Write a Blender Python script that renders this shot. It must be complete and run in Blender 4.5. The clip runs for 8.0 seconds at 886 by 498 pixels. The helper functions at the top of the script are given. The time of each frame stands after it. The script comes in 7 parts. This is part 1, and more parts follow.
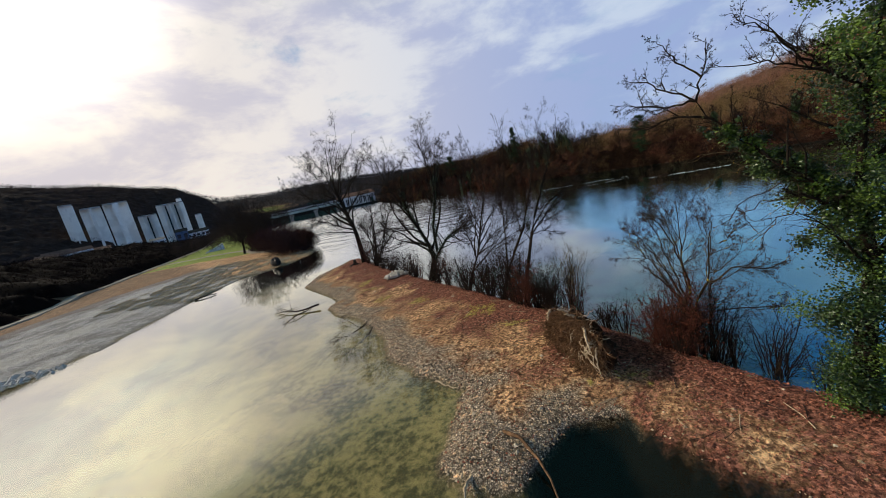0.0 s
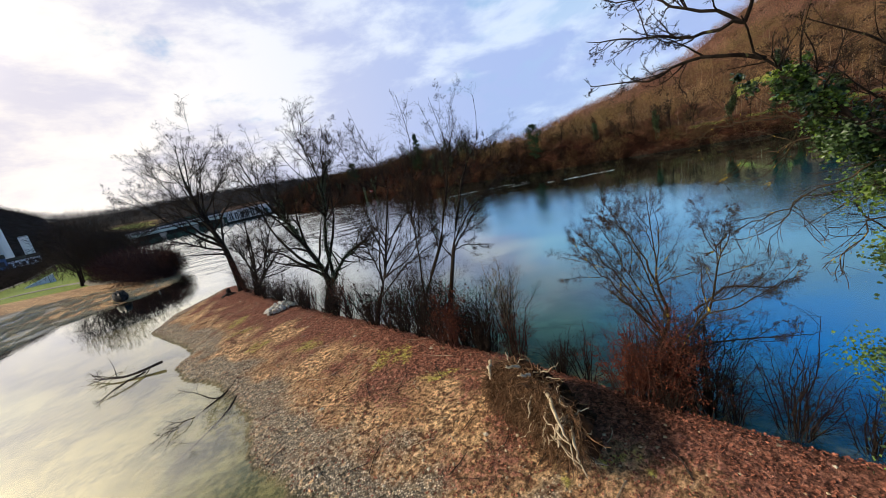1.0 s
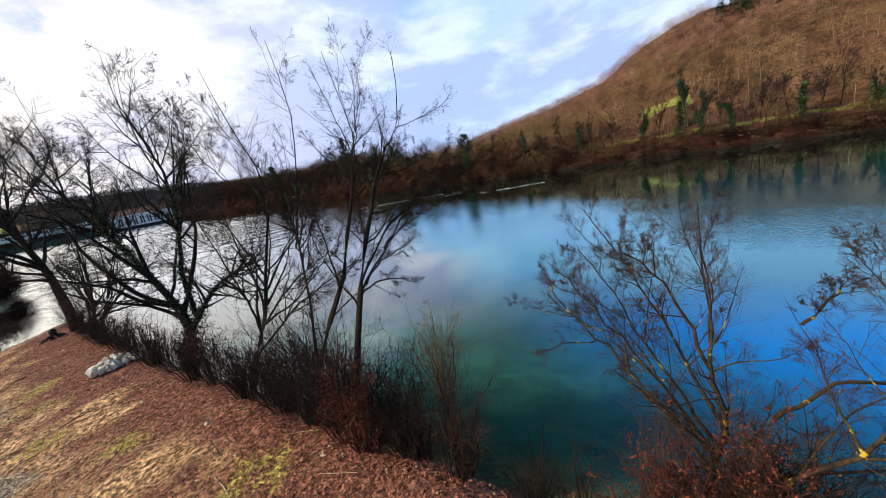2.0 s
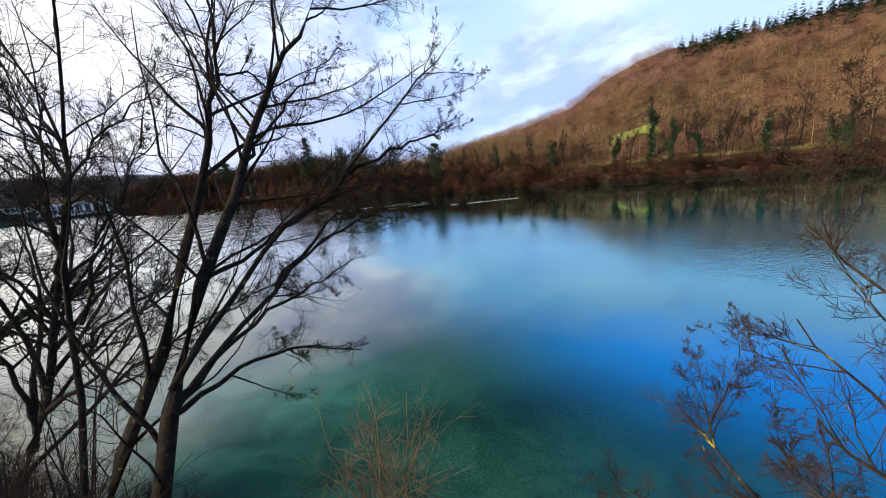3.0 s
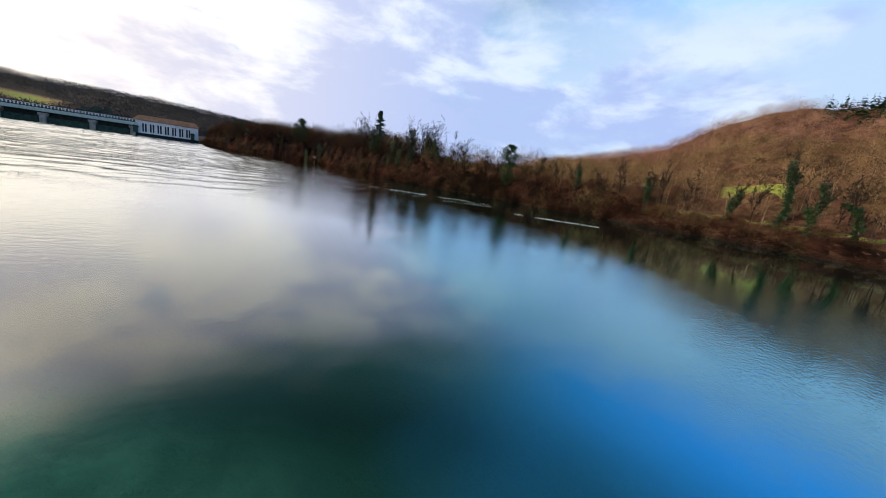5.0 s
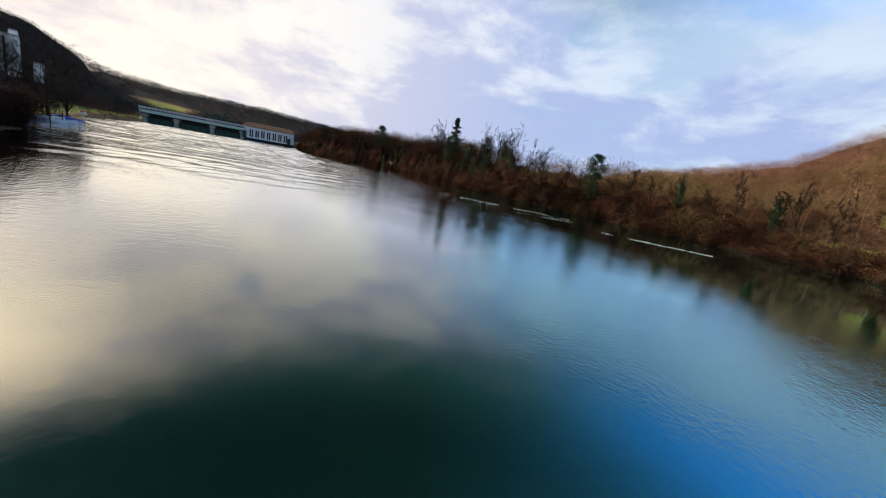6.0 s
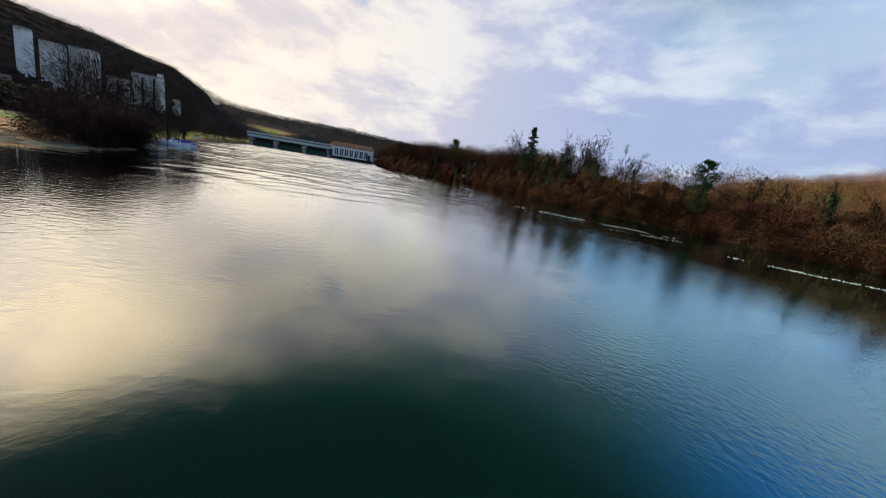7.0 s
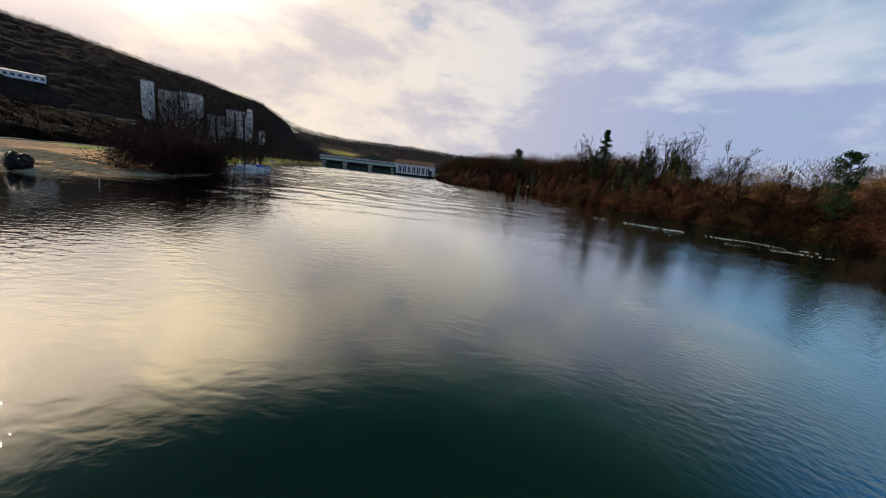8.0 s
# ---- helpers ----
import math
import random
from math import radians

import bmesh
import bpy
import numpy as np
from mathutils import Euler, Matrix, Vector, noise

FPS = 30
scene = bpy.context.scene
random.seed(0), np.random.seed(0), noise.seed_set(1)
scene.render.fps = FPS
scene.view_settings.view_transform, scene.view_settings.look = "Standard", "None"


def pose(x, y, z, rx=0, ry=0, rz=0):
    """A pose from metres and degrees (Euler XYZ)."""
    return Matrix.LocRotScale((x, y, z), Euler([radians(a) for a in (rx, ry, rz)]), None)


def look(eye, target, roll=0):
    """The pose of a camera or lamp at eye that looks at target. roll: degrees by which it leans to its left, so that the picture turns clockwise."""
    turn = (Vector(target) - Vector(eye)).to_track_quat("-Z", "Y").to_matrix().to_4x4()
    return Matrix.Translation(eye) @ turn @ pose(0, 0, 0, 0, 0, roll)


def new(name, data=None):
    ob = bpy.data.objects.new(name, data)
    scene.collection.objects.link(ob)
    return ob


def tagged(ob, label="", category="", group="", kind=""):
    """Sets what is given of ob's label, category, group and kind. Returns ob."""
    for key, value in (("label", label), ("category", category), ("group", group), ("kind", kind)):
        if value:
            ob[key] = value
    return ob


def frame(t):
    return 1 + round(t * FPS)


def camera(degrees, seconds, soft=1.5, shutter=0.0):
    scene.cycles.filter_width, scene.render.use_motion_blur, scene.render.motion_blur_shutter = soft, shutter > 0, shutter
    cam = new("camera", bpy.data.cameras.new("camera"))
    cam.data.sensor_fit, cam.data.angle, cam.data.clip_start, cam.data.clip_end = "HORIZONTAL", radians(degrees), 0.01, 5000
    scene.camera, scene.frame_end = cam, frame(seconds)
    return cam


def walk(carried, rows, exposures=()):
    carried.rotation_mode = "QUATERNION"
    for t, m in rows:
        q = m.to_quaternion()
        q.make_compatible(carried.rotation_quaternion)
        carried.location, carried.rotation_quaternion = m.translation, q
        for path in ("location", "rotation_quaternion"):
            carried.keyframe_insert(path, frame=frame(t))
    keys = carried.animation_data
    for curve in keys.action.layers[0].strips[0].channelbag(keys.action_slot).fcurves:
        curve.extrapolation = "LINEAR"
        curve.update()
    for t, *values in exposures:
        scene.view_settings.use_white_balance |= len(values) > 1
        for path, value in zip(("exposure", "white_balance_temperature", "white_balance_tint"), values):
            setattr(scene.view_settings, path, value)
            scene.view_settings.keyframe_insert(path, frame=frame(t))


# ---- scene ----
cam = camera(103.3, 8.0, 0.8)
PATH = [
    (0, (0.0, 0.0, 9.367), (-0.103, 1.961, 8.988), -12.7),
    (0.5, (0.073, 2.885, 9.115), (0.228, 4.835, 8.699), -13.2),
    (1, (0.664, 5.851, 8.815), (1.067, 7.758, 8.367), -13.1),
    (1.5, (1.704, 8.618, 8.537), (2.31, 10.464, 8.063), -12.5),
    (1.7, (2.192, 9.664, 8.423), (2.87, 11.483, 7.942), -11.9),
    (3, (5.399, 16.879, 7.194), (6.362, 18.576, 6.755), -6.2),
    (3.5, (6.642, 19.287, 6.576), (7.628, 20.974, 6.145), -2.6),
    (4, (7.836, 21.744, 5.97), (8.789, 23.45, 5.545), 1.5),
    (4.5, (8.954, 24.136, 5.486), (9.823, 25.888, 5.068), 5.3),
    (6, (11.425, 31.954, 4.693), (11.791, 33.873, 4.264), 10.3),
    (6.5, (11.586, 34.716, 4.518), (11.758, 36.661, 4.088), 10.1),
    (7, (11.498, 37.495, 4.29), (11.461, 39.449, 3.865), 9.3),
    (7.5, (11.159, 40.231, 4.111), (10.942, 42.175, 3.696), 8.0),
    (8, (10.547, 43.097, 3.954), (10.154, 45.017, 3.553), 6.5),
]
walk(cam, [(t, look(eye, target, roll)) for t, eye, target, roll in PATH],
     [(0.0, -0.2, 6050, 10), (0.5, 0.02, 6000, 10), (1.0, 0.17, 6000, 10), (1.7, 0.36, 6000, 10), (3.0, 0.55, 5900, 10), (3.8, 0.56, 5950, 10), (4.5, 0.40, 6050, 10), (6.0, 0.14, 6300, 10), (7.0, 0.02, 6450, 10), (8.0, -0.17, 6600, 11)])

# ---- light ----
SUN_AZ, SUN_EL = -72.0, 30.0
sun_dir = Vector((math.sin(radians(SUN_AZ)) * math.cos(radians(SUN_EL)), math.cos(radians(SUN_AZ)) * math.cos(radians(SUN_EL)), math.sin(radians(SUN_EL))))
sun_data = bpy.data.lights.new("sun", "SUN")
sun_data.energy, sun_data.angle, sun_data.color = 4.2, radians(9), (1.0, 0.86, 0.66)
sun = new("sun", sun_data)
sun.matrix_world = look(sun_dir * 300, (0, 0, 0))


class Nodes:
    """Short hand for node trees."""

    def __init__(self, tree):
        self.t = tree
        self.t.nodes.clear()

    def n(self, kind, **props):
        inputs = props.pop("i", {})
        node = self.t.nodes.new(kind)
        for key, value in props.items():
            setattr(node, key, value)
        for key, value in inputs.items():
            if isinstance(value, bpy.types.NodeSocket):
                self.t.links.new(value, node.inputs[key])
            else:
                node.inputs[key].default_value = value
        return node

    def math(self, op, a, b=0.0, clamp=False):
        return self.n("ShaderNodeMath", operation=op, use_clamp=clamp, i={0: a, 1: b}).outputs[0]

    def vec(self, op, a, b=(0, 0, 0)):
        node = self.n("ShaderNodeVectorMath", operation=op, i={0: a, 1: b})
        return node.outputs["Value"] if op in ("DOT_PRODUCT", "LENGTH") else node.outputs[0]

    def mix(self, f, a, b, blend="MIX"):
        return self.n("ShaderNodeMix", data_type="RGBA", blend_type=blend, i={0: f, 6: a, 7: b}).outputs[2]

    def step(self, v, lo, hi, to0=0.0, to1=1.0):
        return self.n("ShaderNodeMapRange", interpolation_type="SMOOTHSTEP", i={0: v, 1: lo, 2: hi, 3: to0, 4: to1}).outputs[0]

    def noise(self, vector, scale, detail=4.0, rough=0.55, dist=0.0):
        return self.n("ShaderNodeTexNoise", i={"Vector": vector, "Scale": scale, "Detail": detail, "Roughness": rough, "Distortion": dist}).outputs[0]


def rgb(r, g, b):
    return (r, g, b, 1.0)


world = bpy.data.worlds.new("world")
scene.world = world
world.use_nodes = True
w = Nodes(world.node_tree)
ray = w.n("ShaderNodeTexCoord").outputs["Generated"]
sky = w.n("ShaderNodeTexSky", sky_type="NISHITA", sun_disc=False, sun_elevation=radians(SUN_EL), sun_rotation=radians(SUN_AZ), altitude=400.0, dust_density=0.6, ozone_density=3.0)
parts_ = w.n("ShaderNodeSeparateXYZ", i={0: ray}).outputs
up = w.math("MAXIMUM", parts_[2], 0.0)
flat = w.n("ShaderNodeCombineXYZ", i={0: w.math("DIVIDE", parts_[0], w.math("ADD", up, 0.16)), 1: w.math("DIVIDE", parts_[1], w.math("ADD", up, 0.16)), 2: 0.0}).outputs[0]
toward = w.vec("DOT_PRODUCT", ray, tuple(Vector((sun_dir.x, sun_dir.y, 0)).normalized()))
big = w.noise(flat, 0.42, 4.0, 0.52, 0.3)
fine = w.noise(w.vec("MULTIPLY", ray, (1.0, 1.0, 2.0)), 4.6, 6.0, 0.57, 0.15)
folds = w.noise(w.vec("ADD", w.vec("MULTIPLY", ray, (1.0, 1.0, 2.3)), (3.1, 1.7, 0.4)), 4.2, 6.0, 0.58, 0.2)
cover = w.math("ADD", w.math("MULTIPLY", big, 0.46), w.math("MULTIPLY", fine, 0.54))
cover = w.math("ADD", cover, w.math("ADD", 0.038, w.math("MULTIPLY", toward, 0.11)))
west = w.math("MULTIPLY", w.step(toward, 0.14, 0.60), w.step(up, 0.42, 0.60, 1.0, 0.0))
ragged = w.math("ADD", up, w.math("ADD", w.math("MULTIPLY", w.math("SUBTRACT", fine, 0.5), 0.62), w.math("MULTIPLY", w.math("SUBTRACT", big, 0.5), 0.35)))
high = w.math("MULTIPLY", w.step(ragged, 0.30, 0.57), w.step(up, 0.38, 0.52))
veil = w.math("MULTIPLY", w.step(cover, 0.40, 0.53), w.math("SUBTRACT", 1.0, w.math("MULTIPLY", high, w.math("SUBTRACT", 1.0, west))))
veil = w.math("MULTIPLY", veil, w.math("SUBTRACT", 1.0, w.math("MULTIPLY", w.step(up, 0.46, 0.62, 0.0, 0.97), w.step(toward, 0.72, 0.46))))
veil = w.math("MULTIPLY", veil, w.math("SUBTRACT", 1.0, w.math("MULTIPLY", w.step(up, 0.28, 0.42, 0.0, 0.55), w.step(toward, 0.10, -0.25))))
low_bank = w.math("MULTIPLY", w.step(up, 0.34, 0.12), w.math("MULTIPLY", w.step(toward, -0.60, -0.25), w.step(toward, 0.55, 0.15)))
thick = w.step(w.math("ADD", w.math("ADD", w.math("MULTIPLY", folds, 0.62), w.math("MULTIPLY", big, 0.38)), w.math("MULTIPLY", low_bank, 0.11)), 0.44, 0.575)
veil = w.math("MAXIMUM", veil, w.math("MULTIPLY", low_bank, 0.85))
lit = w.math("POWER", w.step(toward, -0.33, 1.06), 1.2)
veiled = Vector((math.sin(radians(-75)) * math.cos(radians(36)), math.cos(radians(-75)) * math.cos(radians(36)), math.sin(radians(36))))
glow = w.math("ADD", 1.0, w.math("MULTIPLY", w.step(w.vec("DOT_PRODUCT", ray, tuple(veiled)), 0.72, 1.03), w.math("MULTIPLY", w.step(up, 0.12, 0.46, 0.0, 3.9), w.math("ADD", 0.35, w.math("MULTIPLY", fine, 1.3)))))
low = w.step(up, 0.34, 0.48, 1.0, 0.0)
shade = w.mix(lit, rgb(0.40, 0.49, 0.74), rgb(0.84, 0.74, 0.71))
bright = w.mix(lit, rgb(0.66, 0.74, 0.86), rgb(1.14, 0.98, 0.80))
cloud = w.mix(thick, bright, shade)
cloud = w.mix(1.0, cloud, w.n("ShaderNodeCombineXYZ", i={0: glow, 1: w.math("POWER", glow, 0.94), 2: w.math("POWER", glow, 0.80)}).outputs[0], "MULTIPLY")
east = w.step(toward, -0.12, -0.74)
middle = w.mix(east, rgb(0.08, 0.21, 0.22), rgb(0.11, 0.70, 2.0))
clear = w.mix(w.step(up, 0.48, 0.66), w.mix(low, middle, w.mix(w.step(toward, 0.25, -0.55), rgb(0.24, 0.42, 0.64), rgb(0.50, 0.63, 0.80))), w.mix(east, rgb(0.02, 0.065, 0.062), rgb(0.03, 0.15, 0.26)))
blue = w.mix(0.94, w.mix(1.0, sky.outputs[0], rgb(0.13, 0.13, 0.13), "MULTIPLY"), clear)
seen_sky = w.mix(veil, blue, cloud)
w.n("ShaderNodeOutputWorld", i={0: w.n("ShaderNodeBackground", i={0: seen_sky, 1: 1.0}).outputs[0]})


# ---- materials ----
def material(name):
    m = bpy.data.materials.new(name)
    m.use_nodes = True
    return m, Nodes(m.node_tree)


def surface(name, dark, light, scale, rough=0.8, bump=0.3, fine_scale=None, metal=0.0, spread=0.0, spot=None, spec=0.10, coarse=None):
    """A two-scale mottled material: dark and light tones, fine grain, relief and a little variation between pieces."""
    m, k = material(name)
    where = k.n("ShaderNodeNewGeometry")
    at = where.outputs["Position"]
    a = k.noise(at, scale, 5.0, 0.6, 0.2)
    b = k.noise(at, fine_scale or scale * 7, 6.0, 0.65)
    f = k.step(k.math("ADD", k.math("MULTIPLY", a, 0.6), k.math("MULTIPLY", b, 0.4)), 0.36, 0.64)
    col = k.mix(f, rgb(*dark), rgb(*light))
    if coarse:
        c = k.step(k.noise(at, coarse[0], 3.0), 0.45, 0.62)
        col = k.mix(c, col, k.mix(0.6, col, rgb(*coarse[1])))
    if spot:
        s_ = k.step(k.noise(at, spot[0], 3.0, 0.5), spot[2], spot[2] + 0.06)
        col = k.mix(s_, col, rgb(*spot[1]))
    if spread:
        r_ = k.n("ShaderNodeObjectInfo").outputs["Random"]
        isl = where.outputs["Random Per Island"]
        v = k.math("ADD", 1.0 - spread, k.math("MULTIPLY", k.math("ADD", r_, isl), spread))
        col = k.mix(1.0, col, k.n("ShaderNodeCombineXYZ", i={0: v, 1: v, 2: v}).outputs[0], "MULTIPLY")
    bs = k.n("ShaderNodeBsdfPrincipled", i={"Base Color": col, "Roughness": rough, "Metallic": metal, "Specular IOR Level": spec})
    if bump:
        bp = k.n("ShaderNodeBump", i={"Strength": bump, "Distance": 0.02, "Height": b})
        k.t.links.new(bp.outputs[0], bs.inputs["Normal"])
    k.n("ShaderNodeOutputMaterial", i={0: bs.outputs[0]})
    return m


M_BARK = surface("bark", (0.007, 0.005, 0.004), (0.030, 0.022, 0.016), 6.0, 0.9, 0.8, 60, spot=(9.0, (0.11, 0.105, 0.04), 0.64))
M_TWIG = surface("twig", (0.010, 0.007, 0.006), (0.038, 0.026, 0.019), 3.0, 0.85, 0.0)
M_TWIG_BROWN = surface("brown_twig", (0.020, 0.012, 0.008), (0.075, 0.045, 0.027), 3.0, 0.85, 0.0)
M_TWIG_RED = surface("red_twig", (0.035, 0.014, 0.010), (0.11, 0.045, 0.03), 2.0, 0.85, 0.0)
M_TWIG_TAN = surface("tan_twig", (0.12, 0.085, 0.05), (0.26, 0.20, 0.11), 2.0, 0.85, 0.0)
M_LICHEN = surface("lichen_bark", (0.018, 0.013, 0.009), (0.07, 0.050, 0.028), 5.0, 0.9, 0.5, 40, spot=(5.0, (0.40, 0.29, 0.03), 0.63))
M_IVY = surface("ivy_leaf", (0.008, 0.021, 0.006), (0.038, 0.070, 0.013), 3.0, 0.42, 0.1, spread=0.35, spec=0.45)
# Sunlit look of the ivy, held in a second, lighter leaf colour.
M_IVY_SUN = surface("sunlit_ivy_leaf", (0.030, 0.075, 0.008), (0.140, 0.215, 0.022), 3.0, 0.45, 0.1, spread=0.3, spec=0.45)
M_REDLEAF = surface("dry_red_leaf", (0.07, 0.020, 0.012), (0.21, 0.062, 0.030), 4.0, 0.7, 0.0, spread=0.35)
M_CONIFER = surface("conifer_needles", (0.006, 0.016, 0.007), (0.03, 0.065, 0.024), 1.2, 0.7, 0.0)
def wood_material(name, dark, light, ochre, patch, relief=0.0):
    """Leafless crowns seen from afar: each twig with a tone of its own, over slow changes from stand to stand."""
    m, k = material(name)
    where = k.n("ShaderNodeNewGeometry")
    at = where.outputs["Position"]
    tuft = k.noise(k.vec("MULTIPLY", at, (1.0, 1.0, 0.6)), 0.19, 3.0, 0.6, 0.2)
    tone = k.noise(at, patch, 3.0, 0.6, 0.4)
    col = k.mix(k.step(tone, 0.40, 0.60), rgb(*light), rgb(*ochre))
    grain = k.noise(k.vec("MULTIPLY", at, (1.0, 1.0, 0.45)), 0.9, 4.0, 0.7, 0.3)
    own = k.math("ADD", k.math("MULTIPLY", where.outputs["Random Per Island"], 0.12), k.math("ADD", k.math("MULTIPLY", tuft, 0.95), k.math("MULTIPLY", grain, 0.30)))
    col = k.mix(k.step(own, 0.46, 0.98), rgb(*dark), col)
    bs = k.n("ShaderNodeBsdfPrincipled", i={"Base Color": col, "Roughness": 0.95, "Specular IOR Level": 0.03})
    if relief:
        streak = k.noise(k.vec("MULTIPLY", at, (1.0, 1.0, 0.28)), 1.5, 5.0, 0.7, 0.3)
        bump = k.n("ShaderNodeBump", i={"Strength": relief, "Distance": 0.9, "Height": streak})
        k.t.links.new(bump.outputs[0], bs.inputs["Normal"])
    k.n("ShaderNodeOutputMaterial", i={0: bs.outputs[0]})
    return m


M_WOODS = wood_material("bare_wood_crowns", (0.120, 0.062, 0.047), (0.52, 0.255, 0.185), (0.47, 0.275, 0.165), 0.018)
# Backlit shade of the western woods is held in these two dark colours.
M_WOODS_DARK = wood_material("backlit_wood_crowns", (0.026, 0.017, 0.014), (0.070, 0.046, 0.038), (0.060, 0.044, 0.034), 0.01)
M_HILL_BROWN = wood_material("backlit_brown_crowns", (0.030, 0.019, 0.015), (0.095, 0.060, 0.048), (0.080, 0.056, 0.042), 0.012)
M_OCHRE = wood_material("ochre_wood_crowns", (0.065, 0.040, 0.022), (0.40, 0.245, 0.120), (0.35, 0.245, 0.090), 0.04)
M_BRUSH = wood_material("bank_brush", (0.006, 0.0035, 0.003), (0.058, 0.023, 0.014), (0.036, 0.020, 0.011), 0.06)
M_WOODS_PALE = wood_material("pale_wood_crowns", (0.170, 0.098, 0.072), (0.56, 0.320, 0.235), (0.52, 0.340, 0.205), 0.018)
M_WOODS_DEEP = wood_material("deep_wood_crowns", (0.050, 0.022, 0.017), (0.25, 0.105, 0.075), (0.20, 0.105, 0.060), 0.018)
M_OCHRE_PALE = wood_material("pale_ochre_crowns", (0.120, 0.080, 0.042), (0.52, 0.350, 0.180), (0.46, 0.340, 0.130), 0.04)
M_OCHRE_DEEP = wood_material("deep_ochre_crowns", (0.026, 0.018, 0.010), (0.19, 0.112, 0.052), (0.13, 0.105, 0.038), 0.04)
M_UNDER = wood_material("dark_undergrowth", (0.032, 0.016, 0.011), (0.16, 0.078, 0.050), (0.13, 0.080, 0.040), 0.03, 0.4)
M_RUST = wood_material("rust_brush", (0.020, 0.010, 0.007), (0.16, 0.064, 0.038), (0.12, 0.064, 0.032), 0.06)
M_STEMS = wood_material("pale_stems", (0.10, 0.070, 0.050), (0.40, 0.29, 0.20), (0.34, 0.27, 0.18), 0.05)
# Blue-grey distance haze is put into the ridge crowns' colour.
M_HAZED_WOOD = surface("hazed_far_wood", (0.012, 0.015, 0.018), (0.036, 0.040, 0.046), 0.012, 0.9, 0.0, 0.2, spread=0.2)
# Near black: the backlit dyke's shade is put into the hedge colour.
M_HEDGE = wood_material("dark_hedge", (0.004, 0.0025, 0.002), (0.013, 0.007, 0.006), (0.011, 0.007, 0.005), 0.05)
M_CONCRETE = surface("silo_concrete", (0.82, 0.79, 0.72), (0.90, 0.87, 0.80), 0.05, 0.85, 0.1, 1.5, coarse=(0.06, (0.62, 0.59, 0.53)))


# ---- geometry helpers ----


def mesh_object(name, verts, faces, mat, parent=None, label="", smooth=False, mats=None, index=None):
    """One mesh object from vertex and face arrays (faces: array of equal length rows, or a list of such arrays)."""
    me = bpy.data.meshes.new(name)
    verts = np.asarray(verts, np.float32).reshape(-1, 3)
    groups = faces if isinstance(faces, list) else [faces]
    groups = [np.asarray(g, np.int32) for g in groups if len(g)]
    loops = np.concatenate([g.ravel() for g in groups])
    sizes = np.concatenate([np.full(len(g), g.shape[1], np.int32) for g in groups])
    me.vertices.add(len(verts)), me.loops.add(len(loops)), me.polygons.add(len(sizes))
    me.vertices.foreach_set("co", verts.ravel())
    me.loops.foreach_set("vertex_index", loops)
    me.polygons.foreach_set("loop_start", np.concatenate([[0], np.cumsum(sizes)[:-1]]).astype(np.int32))
    me.polygons.foreach_set("use_smooth", np.full(len(sizes), smooth))
    for m in mats or [mat]:
        me.materials.append(m)
    if index is not None:
        me.polygons.foreach_set("material_index", np.asarray(index, np.int32))
    me.update(calc_edges=True)
    me.validate()
    ob = new(name, me)
    if parent:
        ob.parent = parent
    if label:
        tagged(ob, label)
    return ob


def part(name, bm, mat, parent, label="", smooth=False):
    """Links a bmesh as one mesh object under a thing or a part."""
    me = bpy.data.meshes.new(name)
    if smooth:
        for f in bm.faces:
            f.smooth = True
    bm.to_mesh(me)
    bm.free()
    me.materials.append(mat)
    ob = new(name, me)
    ob.parent = parent
    if label:
        tagged(ob, label)
    return ob


def thing(name, label, category, at=(0, 0, 0), turn=0.0, group="", kind=""):
    ob = new(name)
    ob.empty_display_size = 0.2
    ob.matrix_world = pose(*at, 0, 0, turn)
    return tagged(ob, label, category, group, kind)


def box(bm, x0, y0, z0, x1, y1, z1):
    """Adds a box to a bmesh."""
    v = [bm.verts.new(p) for p in ((x0, y0, z0), (x1, y0, z0), (x1, y1, z0), (x0, y1, z0), (x0, y0, z1), (x1, y0, z1), (x1, y1, z1), (x0, y1, z1))]
    for f in ((3, 2, 1, 0), (4, 5, 6, 7), (0, 1, 5, 4), (1, 2, 6, 5), (2, 3, 7, 6), (3, 0, 4, 7)):
        bm.faces.new([v[i] for i in f])
    return v


def boxes(*rows, bevel=0.0):
    bm = bmesh.new()
    for r in rows:
        box(bm, *r)
    if bevel:
        bmesh.ops.bevel(bm, geom=bm.edges[:], offset=bevel, segments=1, affect="EDGES")
    return bm


def unit(v):
    return v / (np.linalg.norm(v, axis=-1, keepdims=True) + 1e-9)


def tubes(paths, radii, sides):
    """Tapered tubes round many paths (B, N, 3) with radii (B, N): vertices and quads."""
    B, N, _ = paths.shape
    tan = unit(np.gradient(paths, axis=1))
    ref = np.where(np.abs(tan[..., 2:3]) > 0.9, np.array([1.0, 0, 0]), np.array([0, 0, 1.0]))
    u = unit(np.cross(tan, ref))
    v = np.cross(tan, u)
    a = np.arange(sides) * 2 * np.pi / sides
    ring = np.cos(a)[:, None] * u[:, :, None, :] + np.sin(a)[:, None] * v[:, :, None, :]
    verts = paths[:, :, None, :] + ring * radii[:, :, None, None]
    i = np.arange(B)[:, None, None] * N * sides + np.arange(N - 1)[None, :, None] * sides
    j, j2 = np.arange(sides), (np.arange(sides) + 1) % sides
    quads = np.stack([i + j, i + j2, i + j2 + sides, i + j + sides], -1).reshape(-1, 4)
    return verts.reshape(-1, 3), quads


def joined(pieces):
    """Joins (verts, quads) pairs."""
    vs, fs, n = [], [], 0
    for v, f in pieces:
        vs.append(v), fs.append(f + n)
        n += len(v)
    return np.concatenate(vs), np.concatenate(fs)


